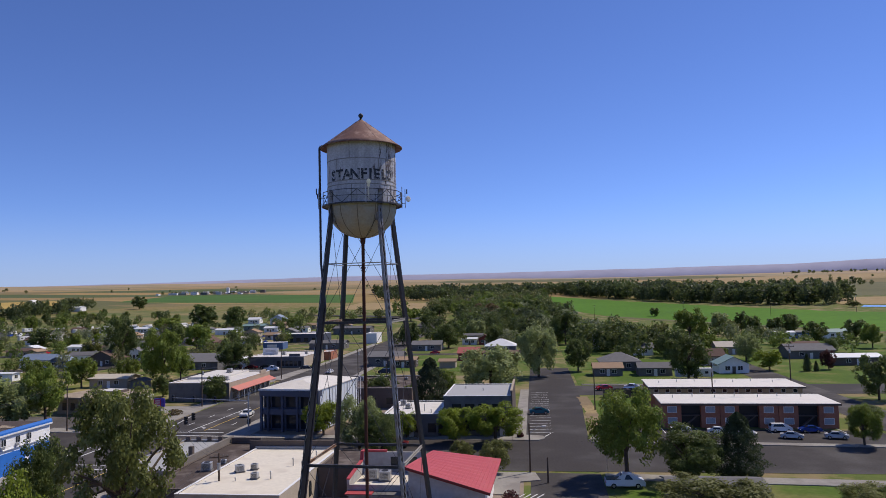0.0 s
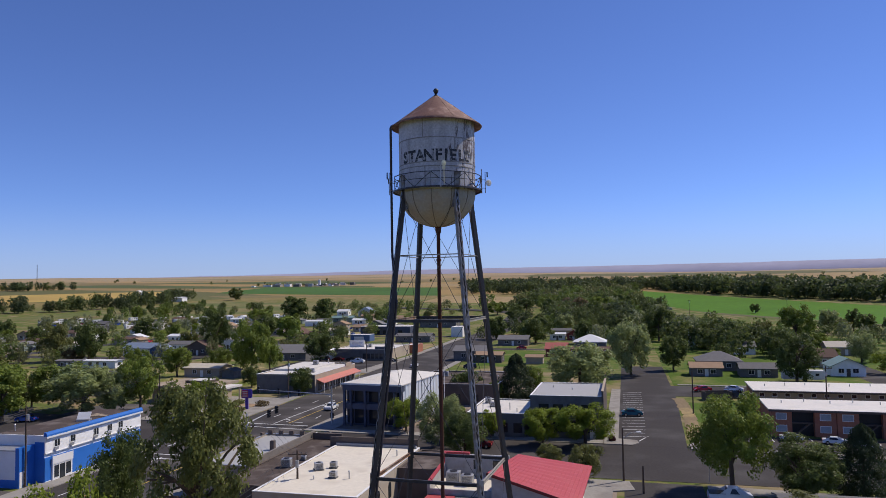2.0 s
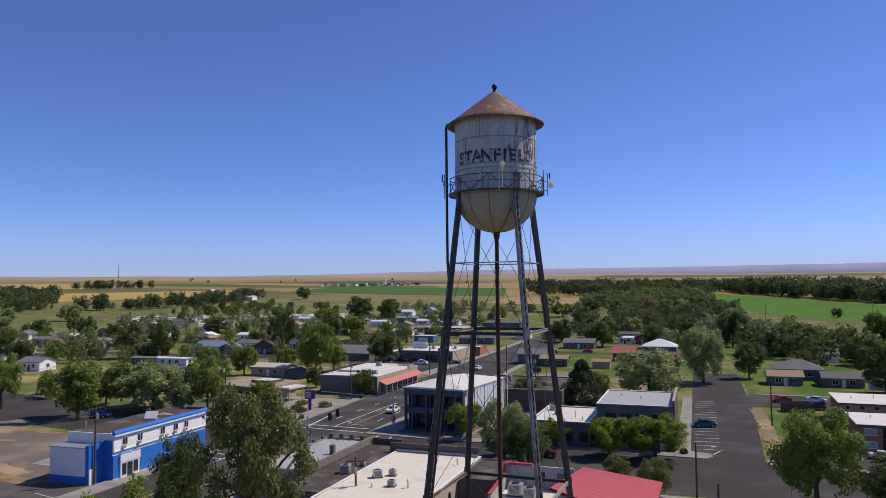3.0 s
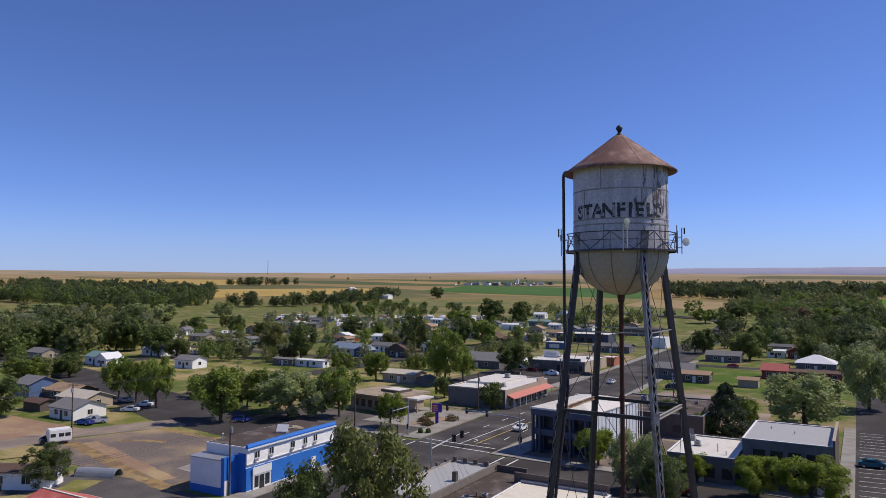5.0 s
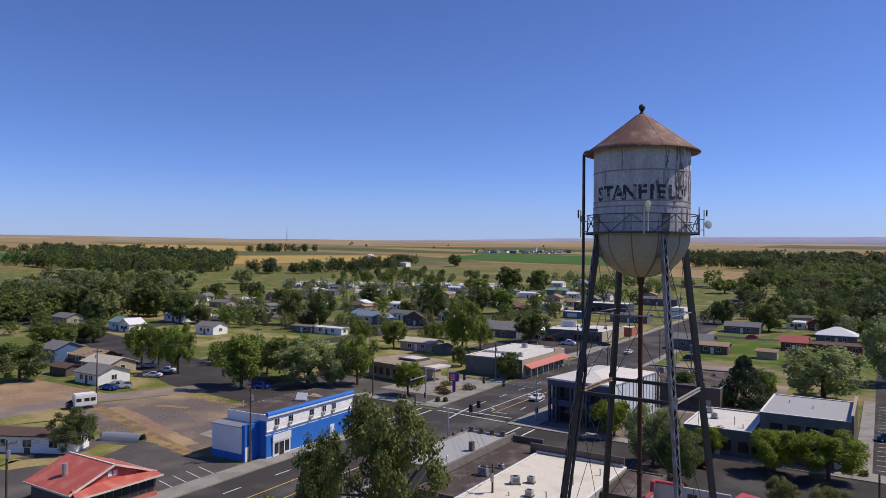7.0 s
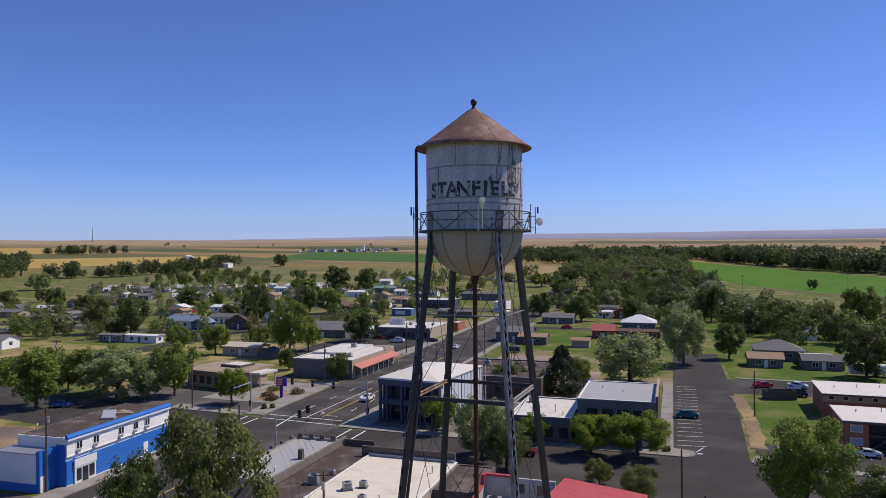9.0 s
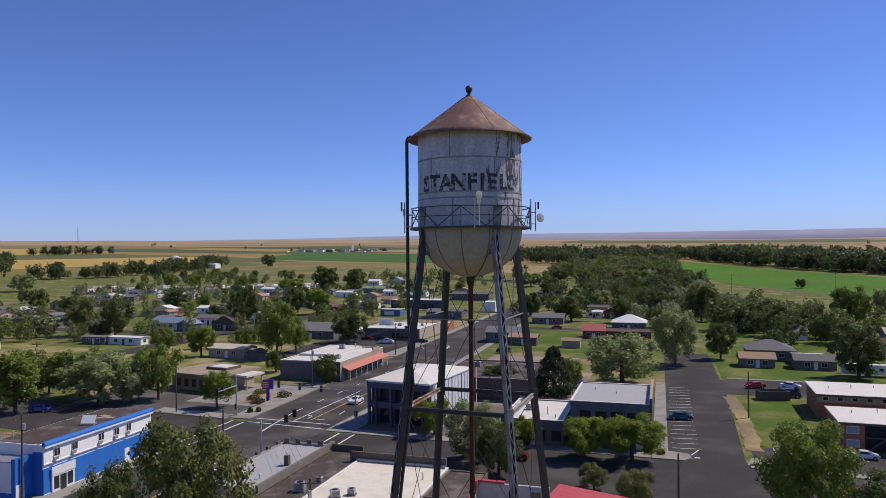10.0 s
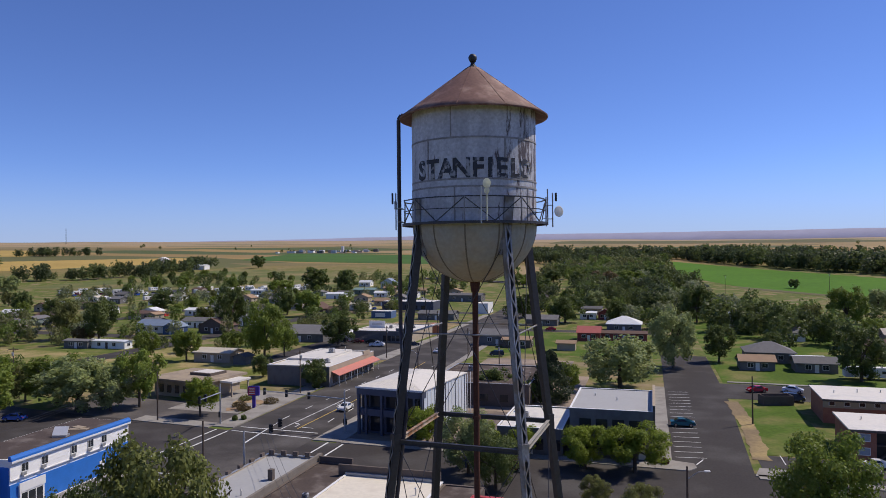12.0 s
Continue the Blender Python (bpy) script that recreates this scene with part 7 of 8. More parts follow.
# ---- red hip-roofed restaurant ----
def restaurant():
    e = thing("restaurant", -71.6, 16.8, 0, "low restaurant with a faded red hip roof", "restaurant")
    wall = part("wall", box(-4.6, 4.6, -5.2, 5.2, -0.2, 2.7), DARK_WALL, e)
    part("plinth", box(-4.66, 4.66, -5.26, 5.26, 0, 0.7), FADED_RED, wall)
    for i in range(9):
        part("pane", box(4.6, 4.66, -4.9 + i * 1.1, -4.0 + i * 1.1, 0.9, 2.4), GLASS, wall)
    for i in range(6):
        part("pane", box(-4.0 + i * 1.3, -3.0 + i * 1.3, 5.2, 5.26, 0.9, 2.4), GLASS, wall)
    rb = bmesh.new()
    for k in (-1, 1):
        pr = [(-5.6, k * 5.65, 2.9), (4.0, k * 5.65, 2.9), (4.0, 0, 5.1), (-5.6, 0, 5.1)]
        hi = [rb.verts.new(p) for p in pr]
        lo = [rb.verts.new((p[0], p[1], p[2] - 0.2)) for p in pr]
        rb.faces.new(hi)
        rb.faces.new(lo[::-1])
        for i in range(4):
            rb.faces.new((lo[i], lo[(i + 1) % 4], hi[(i + 1) % 4], hi[i]))
    part("roof", rb, FADED_RED, e, "faded red roof with pale ridge trim")
    sk = bmesh.new()
    pr = [(3.4, -5.0, 3.35), (3.4, 5.0, 3.35), (5.4, 5.65, 2.75), (5.4, -5.65, 2.75)]
    hi, lo = [sk.verts.new(p) for p in pr], [sk.verts.new((p[0], p[1], p[2] - 0.18)) for p in pr]
    sk.faces.new(hi)
    sk.faces.new(lo[::-1])
    for i in range(4):
        sk.faces.new((lo[i], lo[(i + 1) % 4], hi[(i + 1) % 4], hi[i]))
    part("skirt_roof", sk, FADED_RED, e)
    gb = bmesh.new()
    prism(gb, [(-5.2, 2.9), (5.2, 2.9), (0, 4.85)], 3.2, 3.5)
    bmesh.ops.transform(gb, matrix=Matrix(((0, 0, 1, 0), (1, 0, 0, 0), (0, 1, 0, 0), (0, 0, 0, 1))), verts=gb.verts)
    part("gable", gb, FADED_RED, e)
    part("ridge_trim", bar(bmesh.new(), (-5.6, 0, 5.11), (4.05, 0, 5.11), 0.25, 0.08), CREAM_ROOF, e)
    for k in (-1, 1):
        part("rake_trim", bar(bmesh.new(), (4.05, k * 5.65, 2.9), (4.05, 0, 5.08), 0.14, 0.22), CREAM_ROOF, e)
        part("eave_trim", bar(bmesh.new(), (-5.6, k * 5.652, 2.82), (4.0, k * 5.652, 2.82), 0.06, 0.22), CREAM_ROOF, e)
        part("gable_pane", box(3.5, 3.56, k * 0.35 - 0.25, k * 0.35 + 0.25, 3.7, 4.3), TRIM_WHITE, e)
    part("front_trim", bar(bmesh.new(), (5.42, -5.65, 2.68), (5.42, 5.65, 2.68), 0.06, 0.22), CREAM_ROOF, e)
    part("exhaust", tube(bmesh.new(), (-1.0, -3.2, 3.6), (-1.0, -3.2, 5.2), 0.35, n=12), PALE_METAL, e)


restaurant()

# ---- bank-like tan building, shop row and others across the highway ----
def tan_office():
    e = thing("tan_office", -92.6, 104.2, 0, "low tan office with a broad flat overhanging roof", "office", -9)
    part("wall", box(-6.9, 6.9, 1.0, 12.6, -0.2, 3.4), TAN_WALL, e)
    for i in range(5):
        part("pane", box(-5.4 + i * 2.3, -4.2 + i * 2.3, 0.94, 1.01, 0.8, 2.5), GLASS, e)
    part("roof", box(-8.1, 8.1, -0.4, 13.8, 3.4, 3.95), TAN_ROOF, e, "broad tan flat roof")
    part("roof_well", box(-1.5, 4.5, 6, 11, 3.95, 4.5), DARK_WALL, e)
    part("roof_panel", box(-1.0, 4.1, 6.4, 10.6, 4.5, 4.56), WHITE_ROOF, e)
    part("drive_canopy", box(8.1, 11.5, 5, 11, 3.0, 3.4), WHITE_ROOF, e)
    for v in (5.3, 10.4):
        part("canopy_post", box(10.9, 11.2, v, v + 0.3, 0, 3.0), TAN_WALL, e)


tan_office()


def shop_row():
    e = flat_shop("shop_row", -81.2, -65.2, 123.2, 150.0, 4.4, TAN_WALL, WHITE_ROOF, "tan shop row with a coral awning", 0.25, TRIM_WHITE)
    part("raised_roof", box(-7.6, 2.0, 9, 26.3, 4.44, 5.0), WHITE_ROOF, e)
    part("south_wall", box(-8.0, 8.0, -0.06, 0.0, 0, 4.4), GREY_WALL, e)
    aw = bmesh.new()
    prism(aw, [(0, 3.3), (0, 3.42), (2.0, 2.6), (2.0, 2.45)], 1.0, 26.5)
    bmesh.ops.transform(aw, matrix=Matrix(((1, 0, 0, 8.0), (0, 0, 1, 0), (0, 1, 0, 0), (0, 0, 0, 1))), verts=aw.verts)
    a = part("awning", aw, CORAL, e, "long coral-red sloping awning")
    for i in range(8):
        part("awning_post", box(9.7, 9.82, 1.6 + i * 3.4, 1.72 + i * 3.4, 0.1, 2.5), TRIM_WHITE, a)
        part("pane", box(7.98, 8.04, 2.0 + i * 3.2, 4.2 + i * 3.2, 0.5, 2.3), GLASS, e)
    part("raised_front", box(7.7, 8.1, 20, 24, 4.4, 5.4), TAN_WALL, e)


shop_row()
roof_unit(-74, 143, 5.0, 1.1)
roof_unit(-69.0, 130, 4.44, 0.9)
vent(-75, 127, 4.44)
vent(-72, 147, 5.0, 0.9)
house(-114.6, 149.7, 12, 7, 2.9, "tan", "cream", "x", 14, words="long tan cabin with a pale low roof")
house(-104.4, 147.7, 4, 4, 2.3, "grey", "grey", "y", 20, words="small grey garden shed with a rounded roof", wins=0, door=False)


def market():
    e = flat_shop("market", -94, -72.6, 202, 226, 3.7, TAN_WALL, WHITE_ROOF, "tan flat-roofed market, shade painted on its south front, white parapet", 0.25, TRIM_WHITE)
    # dark grey sheet paints the shade on the tan south wall
    part("shaded_front", box(-10.45, 10.45, -0.08, 0.0, 0.0, 3.7), GREY_WALL, e)
    for i in range(6):
        part("pane", box(0.5 + i * 1.6, 1.7 + i * 1.6, -0.12, -0.07, 0.6, 2.4), GLASS, e)
    sg = part("sign_wall", box(-9.5, -3.5, 12, 12.3, 3.7, 6.2), TRIM_WHITE, e, "tall white sign wall")
    part("sign_bar", box(-8.5, -4.5, 11.94, 12.0, 4.7, 5.5), mat("pale_sign_grey", (0.5, 0.5, 0.52), 0.6), sg)
    part("roof_sign", box(5, 9, 0.4, 0.7, 3.9, 4.9), GREY_WALL, e)


market()
roof_unit(-84, 213, 3.74)
roof_unit(-76, 215, 3.74, 0.8)


def long_blue_store():
    e = flat_shop("blue_store", -134.5, -105.5, 333, 347, 4.6, NAVY_PAINT, WHITE_ROOF, "long navy store with a white roof", 0.1, TRIM_WHITE)
    for i in range(5):
        part("pane", box(-10 + i * 4.4, -7.6 + i * 4.4, -0.05, 0.01, 0.6, 2.6), GLASS, e)
    f = flat_shop("blue_kiosk", -122, -112, 287, 294, 3.2, WALLS["blue"], WHITE_ROOF, "small bright blue shop with white front", 0.1, TRIM_WHITE)
    part("pane", box(-3, 2, -0.05, 0.01, 0.6, 2.4), TRIM_WHITE, f)


long_blue_store()
flat_shop("brick_kiosk", -75.5, -70.6, 229, 238, 3.1, BRICK, WHITE_ROOF, "small brick shop beside the highway", 0.2, CORAL)
house(-88.8, 283, 17, 9, 3.0, "grey", "grey", "x", 14, words="long grey low house beside the highway")
house(-107, 397.3, 24, 12, 4.0, "grey", "grey", "x", 10, words="long grey warehouse with a low roof")
flat_shop("white_store", -78.6, -72.5, 318, 330, 5.0, WHITE_WALL, WHITE_ROOF, "tall white store beside the highway", 0.2, TRIM_WHITE)

# church with a brown roof
house(-157.3, 298.1, 9.5, 9, 3.4, "brown", "brown", "y", 30, words="brown church with a steep brown roof", wins=2)
house(-147.4, 300.5, 8, 7, 2.8, "tan", "brown", "x", 20, words="tan church hall with a brown roof")

# ---- houses west of the highway ----
house(-181.3, 71.2, 7.5, 8, 4.2, "blue", "grey", "x", 22)
house(-171.4, 75.2, 12, 7.5, 2.6, "brown", "tan", "x", 20, words="brown ranch house with an orange-tan roof")
house(-157.5, 70.1, 11.5, 7.5, 2.6, "tan", "cream", "x", 20, words="ranch house with a pale cream roof")
house(-145.3, 60.4, 9, 8, 2.6, "white", "grey", "x", 20, words="white house with a grey gable roof")
house(-161.3, 62.8, 7, 4.2, 2.2, "brown", "brown", "x", 18, words="low brown shed with a dark roof", wins=0, door=False)
house(-240.9, 130.9, 11.2, 7.4, 3.2, "white", "teal", "x", 24, words="white house with a green metal roof")
house(-232.8, 128.4, 6.4, 6.6, 3.2, "white", "white", "y", 30, words="white gabled cottage with a pale roof")
house(-312.9, 160.2, 9.6, 7.4, 5.2, "grey", "grey", "x", 22)
house(-300.3, 229.9, 12.8, 7.4, 3.0, "tan", "grey", "x", 18)
house(-287.7, 240.2, 7.2, 6.6, 3.0, "tan", "grey", "y", 24)
house(-259, 210.8, 14.4, 7.4, 3.0, "tan", "grey", "x", 18)
house(-267.2, 240.5, 12.8, 7.4, 3.2, "tan", "brown", "x", 20)
house(-252.5, 164.9, 12.8, 7.4, 3.0, "white", "blue", "x", 18)
house(-225.5, 220.5, 8.0, 6.6, 3.0, "white", "cream", "y", 24)
house(-230.7, 260.2, 14.4, 7.4, 3.0, "tan", "brown", "x", 16)
house(-221.5, 256.3, 4.8, 6.6, 3.0, "tan", "tan", "y", 20)
house(-184.8, 210.6, 13.6, 8.2, 3.2, "white", "blue", "x", 24)
house(-173.6, 207.9, 6.4, 6.6, 3.0, "blue", "blue", "y", 26, words="small house with a bright blue roof")
house(-216.3, 282.1, 11.2, 7.4, 3.0, "white", "white", "x", 14)
house(-179.6, 231.9, 12.8, 7.4, 3.0, "white", "grey", "x", 18)
house(-159.4, 214.5, 12, 9, 3.0, "brown", "brown", "y", 26)
house(-161.9, 241.4, 9, 8, 3.0, "white", "grey", "y", 26)
house(-167.6, 168, 14.4, 3.7, 2.6, "white", "white", "x", 8, words="long white mobile home with a pale roof")
house(-178.6, 166.3, 9.6, 4.1, 2.6, "grey", "grey", "x", 10, words="grey mobile home with a low roof")
house(-112.5, 198, 18, 12, 3.0, "grey", "grey", "x", 22, words="grey ranch house with a broad grey roof")
house(-97, 203.4, 4, 5, 2.4, "white", "white", "y", 35, words="small white garden shed with a steep roof", wins=0, door=False)
house(-193.2, 398.3, 12.8, 7.4, 3.4, "white", "white", "x", 12, words="row of white canopies beside a lawn", wins=0)
house(-187.1, 432.1, 16.0, 8.2, 3.4, "green", "teal", "x", 16)
house(-188.8, 482.7, 11.2, 8.2, 4.6, "white", "blue", "y", 30)
house(-214, 497.6, 9.6, 6.6, 3.4, "white", "white", "x", 24)
house(-175.4, 451.5, 9.6, 6.6, 3.2, "tan", "tan", "x", 22)
house(-199.9, 353.9, 9.6, 6.6, 3.2, "tan", "grey", "x", 22)
house(-222.7, 324.2, 9.6, 6.6, 3.2, "white", "brown", "x", 22)
house(-273.9, 284, 9.6, 6.6, 3.2, "white", "grey", "x", 22)
house(-315.8, 284.4, 9.6, 6.6, 3.2, "tan", "brown", "y", 22)
house(-361.9, 235.7, 9.6, 6.6, 3.2, "white", "white", "x", 22)
house(-202.9, 140.9, 9.6, 6.6, 3.2, "white", "grey", "x", 22)
house(-278.1, 129.2, 11.2, 7.4, 3.2, "tan", "grey", "x", 22)
house(-494.2, 670.4, 22, 10, 4.6, "white", "white", "x", 14, words="large white farm shed with a metal roof", wins=0)
house(-647.1, 805.3, 14, 9, 4.0, "white", "white", "y", 26, words="white farmhouse beside the fields")
house(-78.5, 739.5, 30, 10, 6.0, "grey", "grey", "x", 14, words="long grey two-storey house among trees")
house(-96.9, 894.1, 24, 10, 6.0, "white", "white", "x", 14, words="white house among far trees")

# mobile home and shed by the restaurant
house(-99.3, 23.2, 14, 4.6, 2.7, "white", "brown", "x", 10, turn=28, words="white mobile home with a dark brown roof", wins=3)
q = thing("quonset_hut", -94, 35.5, 0, "small rounded metal storage hut on the lot edge", "hut", 22)
qb = bmesh.new()
prism(qb, [(1.25 * math.cos(math.pi * i / 10), 1.25 * math.sin(math.pi * i / 10)) for i in range(11)] + [(1.18 * math.cos(math.pi * i / 10), 1.18 * math.sin(math.pi * i / 10)) for i in range(10, -1, -1)], -3.4, 3.4)
bmesh.ops.transform(qb, matrix=pose(0, 0, 0, 90, 0, 90), verts=qb.verts)
part("shell", qb, PALE_METAL, q)
part("end_panel", box(-3.35, -3.3, -1.15, 1.15, 0, 1.1), BLACK_METAL, q)

# ---- houses north and east of the tower ----
house(-43, 202.3, 12, 9, 3.6, "grey", "grey", "x", 18, words="dark grey house beside a gravel yard")
house(-35.7, 197.8, 9, 6, 2.7, "brown", "tan", "x", 16, words="small brown cabin with a pale porch roof")
house(-19.7, 194.8, 5.5, 4, 2.4, "tan", "tan", "x", 18, words="small tan garden shed on grass", wins=0, door=False)
house(-15.0, 219.9, 7.5, 8, 3.0, "red", "red", "x", 24, words="dark red building with a faded red roof")
house(-3.4, 222.6, 15, 6, 2.6, "red", "brown", "x", 12, words="long low red-brown building with a dull roof", wins=5)
house(-4.5, 250, 12.5, 11, 3.0, "grey", "white", "x", 24, "hip", words="dark house with a bright white hip roof")
house(-14.4, 298.1, 6, 7, 3.0, "red", "brown", "y", 30, words="small dark red gabled barn with a brown roof")
house(-21.9, 297.6, 7, 5, 3.0, "white", "white", "x", 12, words="white trailer home beside trees")
house(-38.2, 266.5, 13, 9, 2.8, "grey", "grey", "x", 18, words="dark grey low house with a grey roof")
house(36.3, 181.8, 12, 10, 2.9, "grey", "grey", "x", 24, "hip", words="grey house with a broad hipped roof")
house(31.3, 168.4, 8.2, 6.5, 2.5, "grey", "tan", "x", 20, words="grey house with an orange-brown gable roof")
house(44.7, 167.8, 9.4, 6.5, 2.5, "grey", "grey", "x", 20, words="grey ranch house with a grey roof")
house(44.7, 175.9, 7, 5, 2.5, "white", "white", "x", 6, words="low pale carport roof behind houses", wins=0, door=False)
house(67.7, 172.4, 8.5, 8, 2.8, "white", "teal", "y", 26, words="white cottage with a grey-green gable roof")
house(64.7, 193.9, 12, 9, 3.2, "tan", "brown", "x", 24, words="tan house with a brown roof")
house(103.7, 212.6, 15, 10, 3.0, "grey", "grey", "x", 20, words="grey house with a wide grey roof")
house(109.4, 190.4, 14, 8, 2.6, "brown", "white", "x", 12, words="brown house with a bright white low roof")
house(126.1, 307.5, 9, 6, 3.0, "white", "white", "x", 10, words="pale shed near the field")
house(132.8, 307.9, 9, 6, 3.0, "blue", "grey", "x", 10, words="blue shed near the field")
house(147.9, 302.4, 12, 7, 3.2, "white", "teal", "x", 20, words="white shed with a green roof")
house(36.1, 265.6, 3.2, 4, 6.5, "white", "white", "y", 40, words="narrow white belfry among trees", wins=1, door=False)
house(49.1, 231.9, 10, 8, 3.0, "white", "grey", "x", 22)
house(83.2, 231.7, 12, 8, 3.0, "tan", "cream", "x", 22)

house(31.2, 40.2, 10.4, 5.0, 2.6, "grey", "grey", "x", 12, words="low garage with a dull grey roof behind trees", wins=0)


def stop_sign(x, y, turn):
    e = thing("stop_sign", x, y, 0.03, "red octagonal stop sign on a thin post", "road sign", turn)
    part("post", box(-0.03, 0.03, -0.03, 0.03, 0, 2.2), PALE_METAL, e)
    b = prism(bmesh.new(), [(0.4 * math.cos(math.pi * (k + 0.5) / 4), 0.4 * math.sin(math.pi * (k + 0.5) / 4)) for k in range(8)], -0.015, 0.015)
    bmesh.ops.transform(b, matrix=pose(0, -0.05, 2.5, 90, 0, 0), verts=b.verts)
    part("plate", b, PALE_METAL, e, "octagonal plate seen from its grey back")


stop_sign(20.4, 58.4, 0)

# ---- far works beyond the green field ----
for i in range(30):
    xx, yy = -765 + 6.2 * i + 5 * (i % 3), 1320 + 17 * ((i * 5) % 7)
    f = flat_shop("warehouse", xx, xx + 6 + 4 * (i % 4), yy, yy + 8, 2.4 + 1.1 * ((i * 3) % 4), (WHITE_WALL, PALE_METAL, TAN_WALL, TRIM_WHITE, GREY_WALL)[i % 5], (WHITE_ROOF, WHITE_ROOF, GREY_ROOF)[i % 3], "far pale industrial shed beyond green fields", 0.2, TRIM_WHITE, "warehouse")
    f.location.z = rise(xx, yy)
silo = thing("silo", -619, 1343, rise(-619, 1343), "tall pale silo beyond green fields", "silo")
part("shaft", tube(bmesh.new(), (0, 0, -1), (0, 0, 13), 3.2, n=20), TRIM_WHITE, silo)
part("cap", tube(bmesh.new(), (0, 0, 13), (0, 0, 14.4), 3.2, 0.6, n=20), PALE_METAL, silo)
mast = thing("radio_mast", -2140, 2157, rise(-2140, 2157), "thin far radio mast on the hills", "mast")
part("mast_pole", tube(bmesh.new(), (0, 0, 0), (0, 0, 60), 1.2, 0.8, n=6), STEEL_DARK, mast)

# ---- vehicles ----
car(-51.7, 102.2, 90, "white", "sedan", "standing in a highway lane")
car(10.9, 104.4, 187, "teal")
car(27.3, 139.2, 20, "red")
car(34.6, 140.6, 165, "white")
car(33, 130.8, 170, "black", "suv")
car(52.7, 86.1, 180, "white", "suv")
car(57.4, 85.6, 0, "blue")
car(52.6, 80.3, 165, "silver")
car(59.6, 80.3, 165, "silver")
car(35.9, 86.2, 180, "white")
car(41.8, 84.4, 170, "white")
car(45.8, 82.3, 160, "white")
car(21.8, 49.8, 182, "white", "pickup")
car(-13, 72.5, 0, "maroon")
car(-81, 192, 185, "white", "pickup")
car(-69.8, 195.6, 30, "black")
car(-85.8, 199.1, 0, "black")
car(-91.1, 198.9, 0, "maroon")
car(-96.5, 198.1, 0, "black", "suv")
car(-108.5, 79, 10, "blue")
car(-134.5, 59.1, 10, "blue")
car(-122.5, 45.3, 70, "black", "pickup")
car(-143.7, 80.7, 30, "white")
car(-153.5, 82.5, 20, "silver")
car(-140.3, 74.3, 30, "white")
car(-134, 61.2, 60, "silver", "pickup")
car(-38.1, 179.3, 10, "black", "suv")
car(-31.9, 249.4, 5, "red")
car(-243.2, 179.4, 0, "white", "pickup")
car(-57.3, 182.4, 268, "white")
car(-191.5, 125.5, 0, "white")
trailer(54, 161.3, 10, 0, "long white travel trailer parked beside a lawn")
trailer(-121.5, 45.6, 4, 70, "small white box trailer on a gravel lane")
trailer(-248.5, 177.6, 8, 10)
for i in range(30):
    u = i % 15
    trailer(-392 + 10.2 * u + 3 * math.sin(i), 372 + 5.6 * u + 20 * (i // 15) + 5 * math.cos(i * 2), 6 + (i % 3), 60 + 20 * (i % 3), "white travel trailer in a trailer park")
for i in range(12):
    trailer(-340 + 9 * i, 338 + 4 * i + 5 * math.sin(i * 1.7), 6 + (i % 3), 70 + 15 * (i % 4), "white travel trailer in a trailer park")

# ---- poles, signals, signs ----
signal_mast(-44.5, 86, 180, 15.5, 3)
signal_mast(-68.9, 85.9, -75, 9.5, 2)
signal_mast(-45.6, 56.7, 90, 9.0, 2)
utility_pole(9.6, 56.3, 7.0, False, 1.9, 10, "dark wooden street-lamp pole with a pale lamp arm")
utility_pole(22.7, 108.8, 8.4, False, 0, 0, "plain dark wooden utility pole on a lawn")
utility_pole(-68.4, 38.7, 10.8, True, 0, 90)
utility_pole(-82.1, 85.6, 9.0, False, 0, 0, "plain dark wooden pole beside a car park")
utility_pole(-68.2, 167.4, 9.5, True, 0, 80)
utility_pole(-68.2, 114.8, 9.5, True, 0, 80)
utility_pole(-126.3, 51.1, 10.5, True, 0, 20)
utility_pole(-45.9, 175.6, 8.5, True, 0, 90)
utility_pole(-46.1, 130.2, 8.5, False, 1.8, 180, "street-lamp pole with a pale lamp arm")
utility_pole(-27, 35.9, 7.2, True, 0, 20)
utility_pole(46.2, 106.3, 10.0, True, 0, 0)
utility_pole(67.8, 125.5, 12.0, True, 0, 0)
utility_pole(-29.2, 140.8, 9.0, True, 0, 0)
utility_pole(-260.8, 191.2, 10.0, True, 0, 0)
utility_pole(-286.7, 208, 10.0, True, 0, 0)
utility_pole(-46.2, 48.7, 10.5, False, 0, 0, "tall dark wooden pole beside the highway")
utility_pole(12, 51.3, 3.4, False, 0, 0, "short dark post beside the pavement")
for i in range(7):
    utility_pole(50 + 62 * i, 455 + 13 * i, 13.0, True, 0, 0, "tall far utility pole along the green field")


def purple_sign():
    e = thing("pylon_sign", -70.3, 99.4, 0, "purple pylon sign with red and white panel", "sign", 12)
    part("post", box(-0.3, 0.3, -0.2, 0.2, 0, 2.5), PURPLE, e)
    b = box(-1.15, 1.15, -0.3, 0.3, 2.5, 4.4)
    bmesh.ops.bevel(b, geom=b.edges[:], offset=0.12, segments=2, affect="EDGES")
    c = part("cabinet", b, PURPLE, e)
    part("panel", box(-1.0, 0.4, -0.33, -0.29, 2.7, 4.2), RED_FACE, c)
    for k in range(3):
        part("text_bar", box(-0.85, 0.25, -0.36, -0.335, 2.9 + 0.45 * k, 3.08 + 0.45 * k), TRIM_WHITE, c)


purple_sign()
LID = thing("storage_fence", 29.2, 127.2, 0, "dark wooden refuse enclosure beside a lawn", "enclosure", 14)
for a in ((-2.9, 2.9, -1.4, -1.25), (-2.9, 2.9, 1.25, 1.4), (-2.9, -2.75, -1.25, 1.25), (2.75, 2.9, -1.25, 1.25)):
    part("fence_panel", box(*a, 0, 1.9), DARK_WALL, LID)


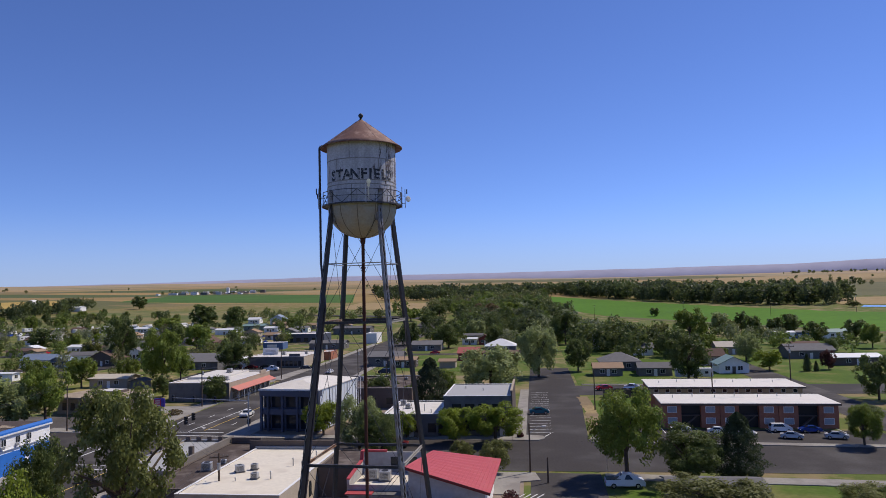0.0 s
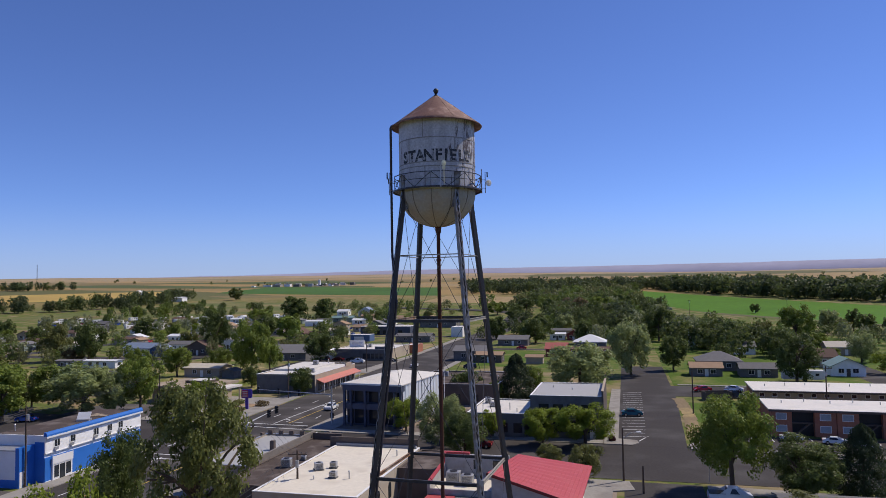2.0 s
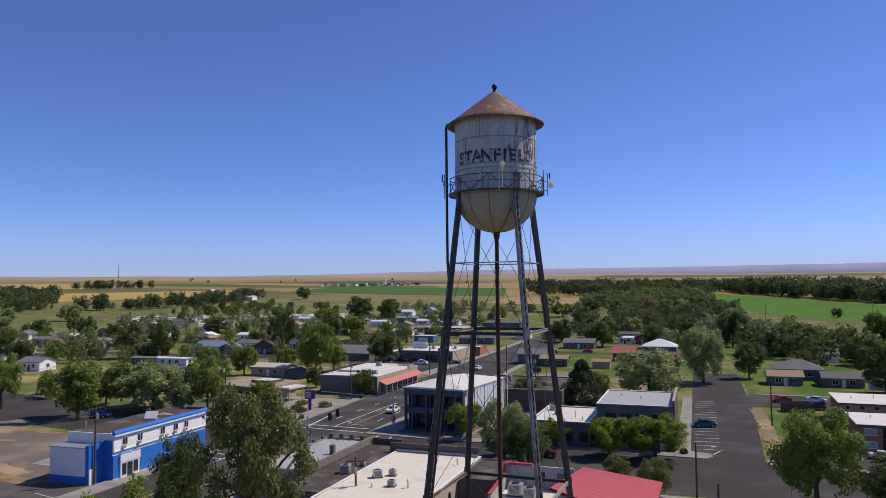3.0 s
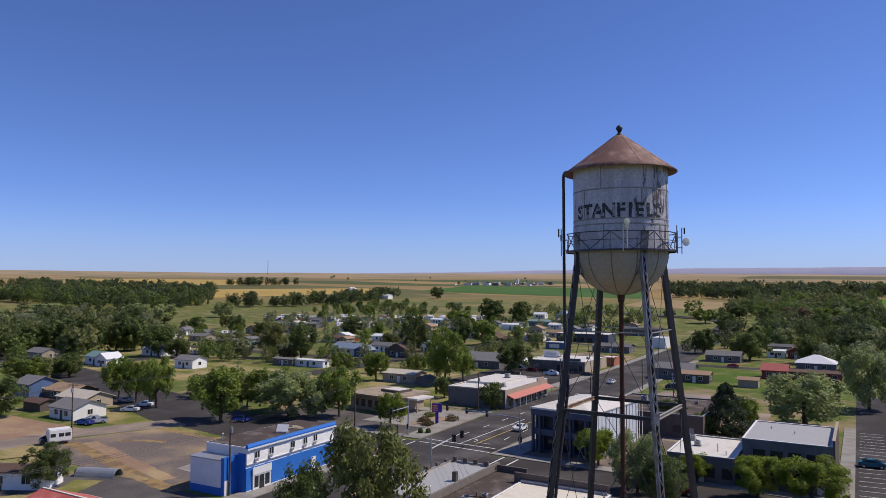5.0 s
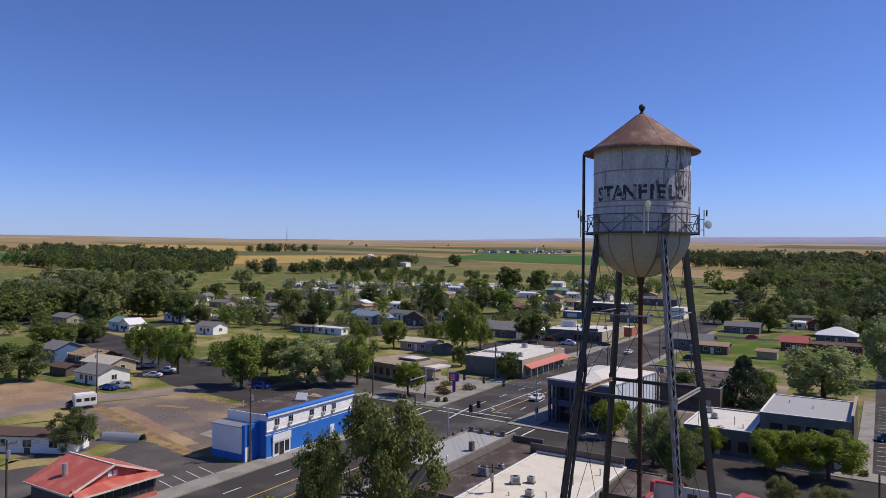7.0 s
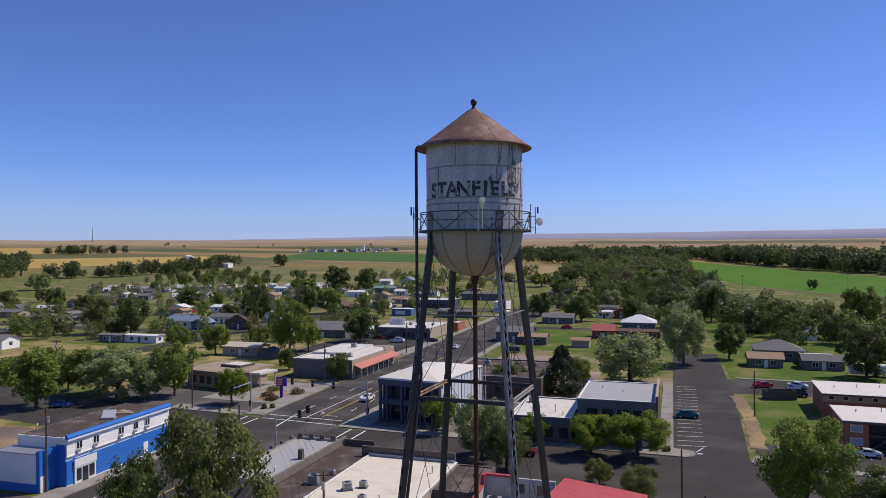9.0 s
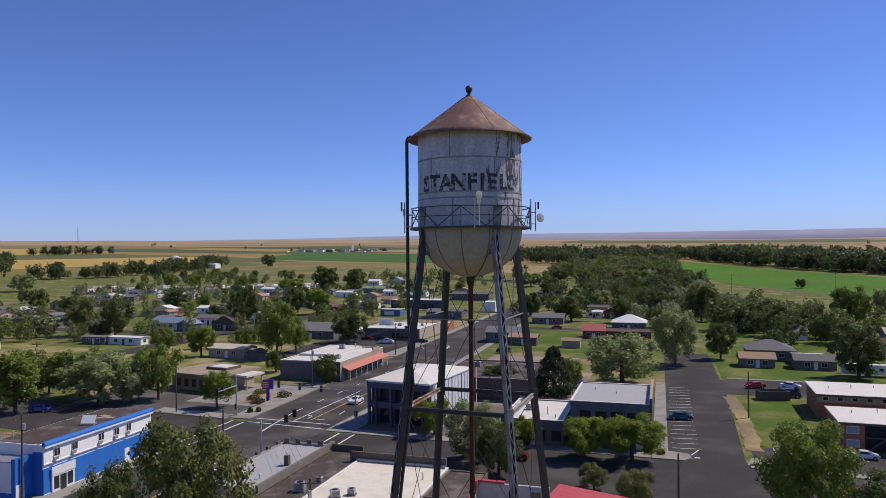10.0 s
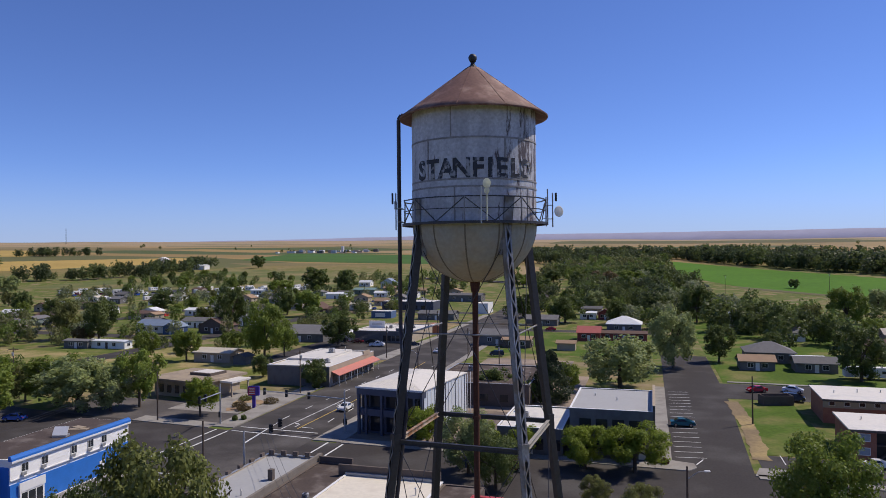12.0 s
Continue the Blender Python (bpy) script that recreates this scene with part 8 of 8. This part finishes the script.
def shrub(x, y, r, h, kind="olive"):
    rng = np.random.default_rng(int(x * 13 + y * 7) % 9999 + 1)
    p = rng.normal(size=(420, 3))
    p /= np.linalg.norm(p, axis=1, keepdims=True)
    c = p * rng.uniform(0.6, 1.05, (420, 1)) * [r, r, h * 0.6] + [0, 0, h * 0.5]
    c[:, 2] = np.abs(c[:, 2])
    v, f = leaf_quads(rng, c, p, 0.26)
    me = bpy.data.meshes.new("shrub")
    me.from_pydata(v.tolist(), [], f.tolist())
    me.materials.append(LEAF[kind])
    o = tagged(new("shrub", me), "rounded garden shrub beside pavement", "shrub", "shrubs")
    o.matrix_basis = pose(x, y, 0.03)


for sx, sy, r, h, k in ((-69, 103.8, 1.7, 1.2, "rust"), (-71.2, 97.1, 1.4, 0.8, "rust"), (-73.9, 99.8, 1.6, 0.9, "rust"), (-76, 105.6, 1.5, 1.0, "olive"), (-67.5, 121.3, 0.9, 0.9, "dark"), (-66.6, 89.8, 0.5, 0.9, "dark"), (-67.8, 88.8, 0.5, 1.0, "dark"),
                        (7.4, 41.3, 1.0, 1.6, "plum"), (7.2, 38.8, 1.1, 1.6, "plum"), (7.6, 36.2, 1.0, 1.5, "plum"), (7.6, 80.6, 0.6, 0.8, "plum"), (-22.3, 33.7, 0.6, 0.4, "olive")):
    shrub(sx, sy, r, h, k)


# ---- further houses and yard trees of the residential blocks ----
def residential(x0, x1, y0, y1, dx, dy, seed, skip):
    rng = random.Random(seed)
    looks = [("white", "grey"), ("tan", "brown"), ("white", "brown"), ("tan", "grey"), ("grey", "grey"), ("white", "white"), ("tan", "tan"), ("green", "grey"), ("white", "cream")]
    kinds = ["round", "dark", "olive", "round", "light", "silver", "dark"]
    y = y0
    while y < y1:
        x = x0
        while x < x1:
            px, py = x + rng.uniform(-3, 3), y + rng.uniform(-3, 3)
            wall, roof = rng.choice(looks)
            w, d = rng.uniform(7, 11), rng.uniform(5.5, 7.5)
            free = all(math.hypot(px - o.location.x, py - o.location.y) > 15 for o in scene.objects if o.parent is None and o.name.startswith(("house", "tree")))
            if free and rng.random() > skip:
                house(px, py, w, d, rng.uniform(2.7, 3.2), wall, roof, "x" if rng.random() < 0.7 else "y", rng.uniform(14, 24))
                if rng.random() < 0.5:
                    car(px + w / 2 + 3, py + 2, 90 + rng.uniform(-8, 8), rng.choice(["white", "silver", "black", "red", "tan", "blue"]), rng.choice(["sedan", "pickup", "suv"]), "parked beside a house")
            if rng.random() < 0.4:
                tree(px + rng.uniform(-10, 10), py + rng.uniform(8, 13), rng.uniform(4.5, 9), rng.uniform(4, 7.5), rng.choice(kinds))
            x += dx
        y += dy


residential(-345, -168, 228, 310, 21, 24, 4, 0.15)
residential(-330, -118, 335, 450, 23, 26, 5, 0.25)
residential(84, 135, 205, 320, 27, 32, 7, 0.3)
residential(-44, -12, 290, 420, 24, 34, 8, 0.5)


# rows of old cars and trailers on a yard at the edge of town
yard_rng = random.Random(12)
for i in range(26):
    row = i % 2
    cx, cy = -372 + 4.6 * (i // 2) + yard_rng.uniform(-0.6, 0.6) - 6 * row, 366 + 2.2 * (i // 2) + 9 * row
    o = car(cx, cy, 100 + yard_rng.uniform(-12, 12), yard_rng.choice(["white", "silver", "black", "red", "tan", "blue", "black", "maroon"]), yard_rng.choice(["sedan", "pickup", "suv"]), "standing in a row on a dry yard")
    o.location.z = rise(cx, cy) + 0.03
for i in range(7):
    trailer(-300 + 9 * i, 436 + 2.5 * i + yard_rng.uniform(-2, 2), 6.5, 10 + yard_rng.uniform(-10, 10), "white travel trailer standing in a row")


# ---- overhead wires ----
def wires(pts, h, label="thin dark overhead wires between poles"):
    e = thing("overhead_wire", pts[0][0], pts[0][1], 0, label, "wire", group="overhead wires")
    for off in (-0.9, 0.0, 0.9):
        b = bmesh.new()
        for (x0, y0), (x1, y1) in zip(pts, pts[1:]):
            side = Vector((y1 - y0, x0 - x1, 0)).normalized() * 0.018
            last = None
            for i in range(9):
                t = i / 8
                p = Vector((x0 + (x1 - x0) * t + off - pts[0][0], y0 + (y1 - y0) * t - pts[0][1], h - 0.3 - 4 * 0.8 * t * (1 - t)))
                ring = [b.verts.new(p + q) for q in (side, Vector((0, 0, 0.018)), -side, Vector((0, 0, -0.018)))]
                if last:
                    for k in range(4):
                        b.faces.new((last[k], last[(k + 1) % 4], ring[(k + 1) % 4], ring[k]))
                last = ring
        part("wire", b, BLACK_METAL, e)


wires([(-68.4, 4.9), (-68.4, 38.7), (-82.1, 85.6)], 10.3)
wires([(-68.2, 114.8), (-68.2, 167.4), (-69.2, 221.7)], 9.2)
wires([(-25, -1.8), (-27, 35.9), (-45, 60.6)], 7.0)
wires([(-126.2, 10.7), (-126.3, 51.1), (-130.7, 98.9)], 10.2)
utility_pole(-68.4, 4.9, 10.5, True, 0, 90)
utility_pole(-69.2, 221.7, 9.5, True, 0, 90)
utility_pole(-130.7, 98.9, 10.5, True, 0, 20)
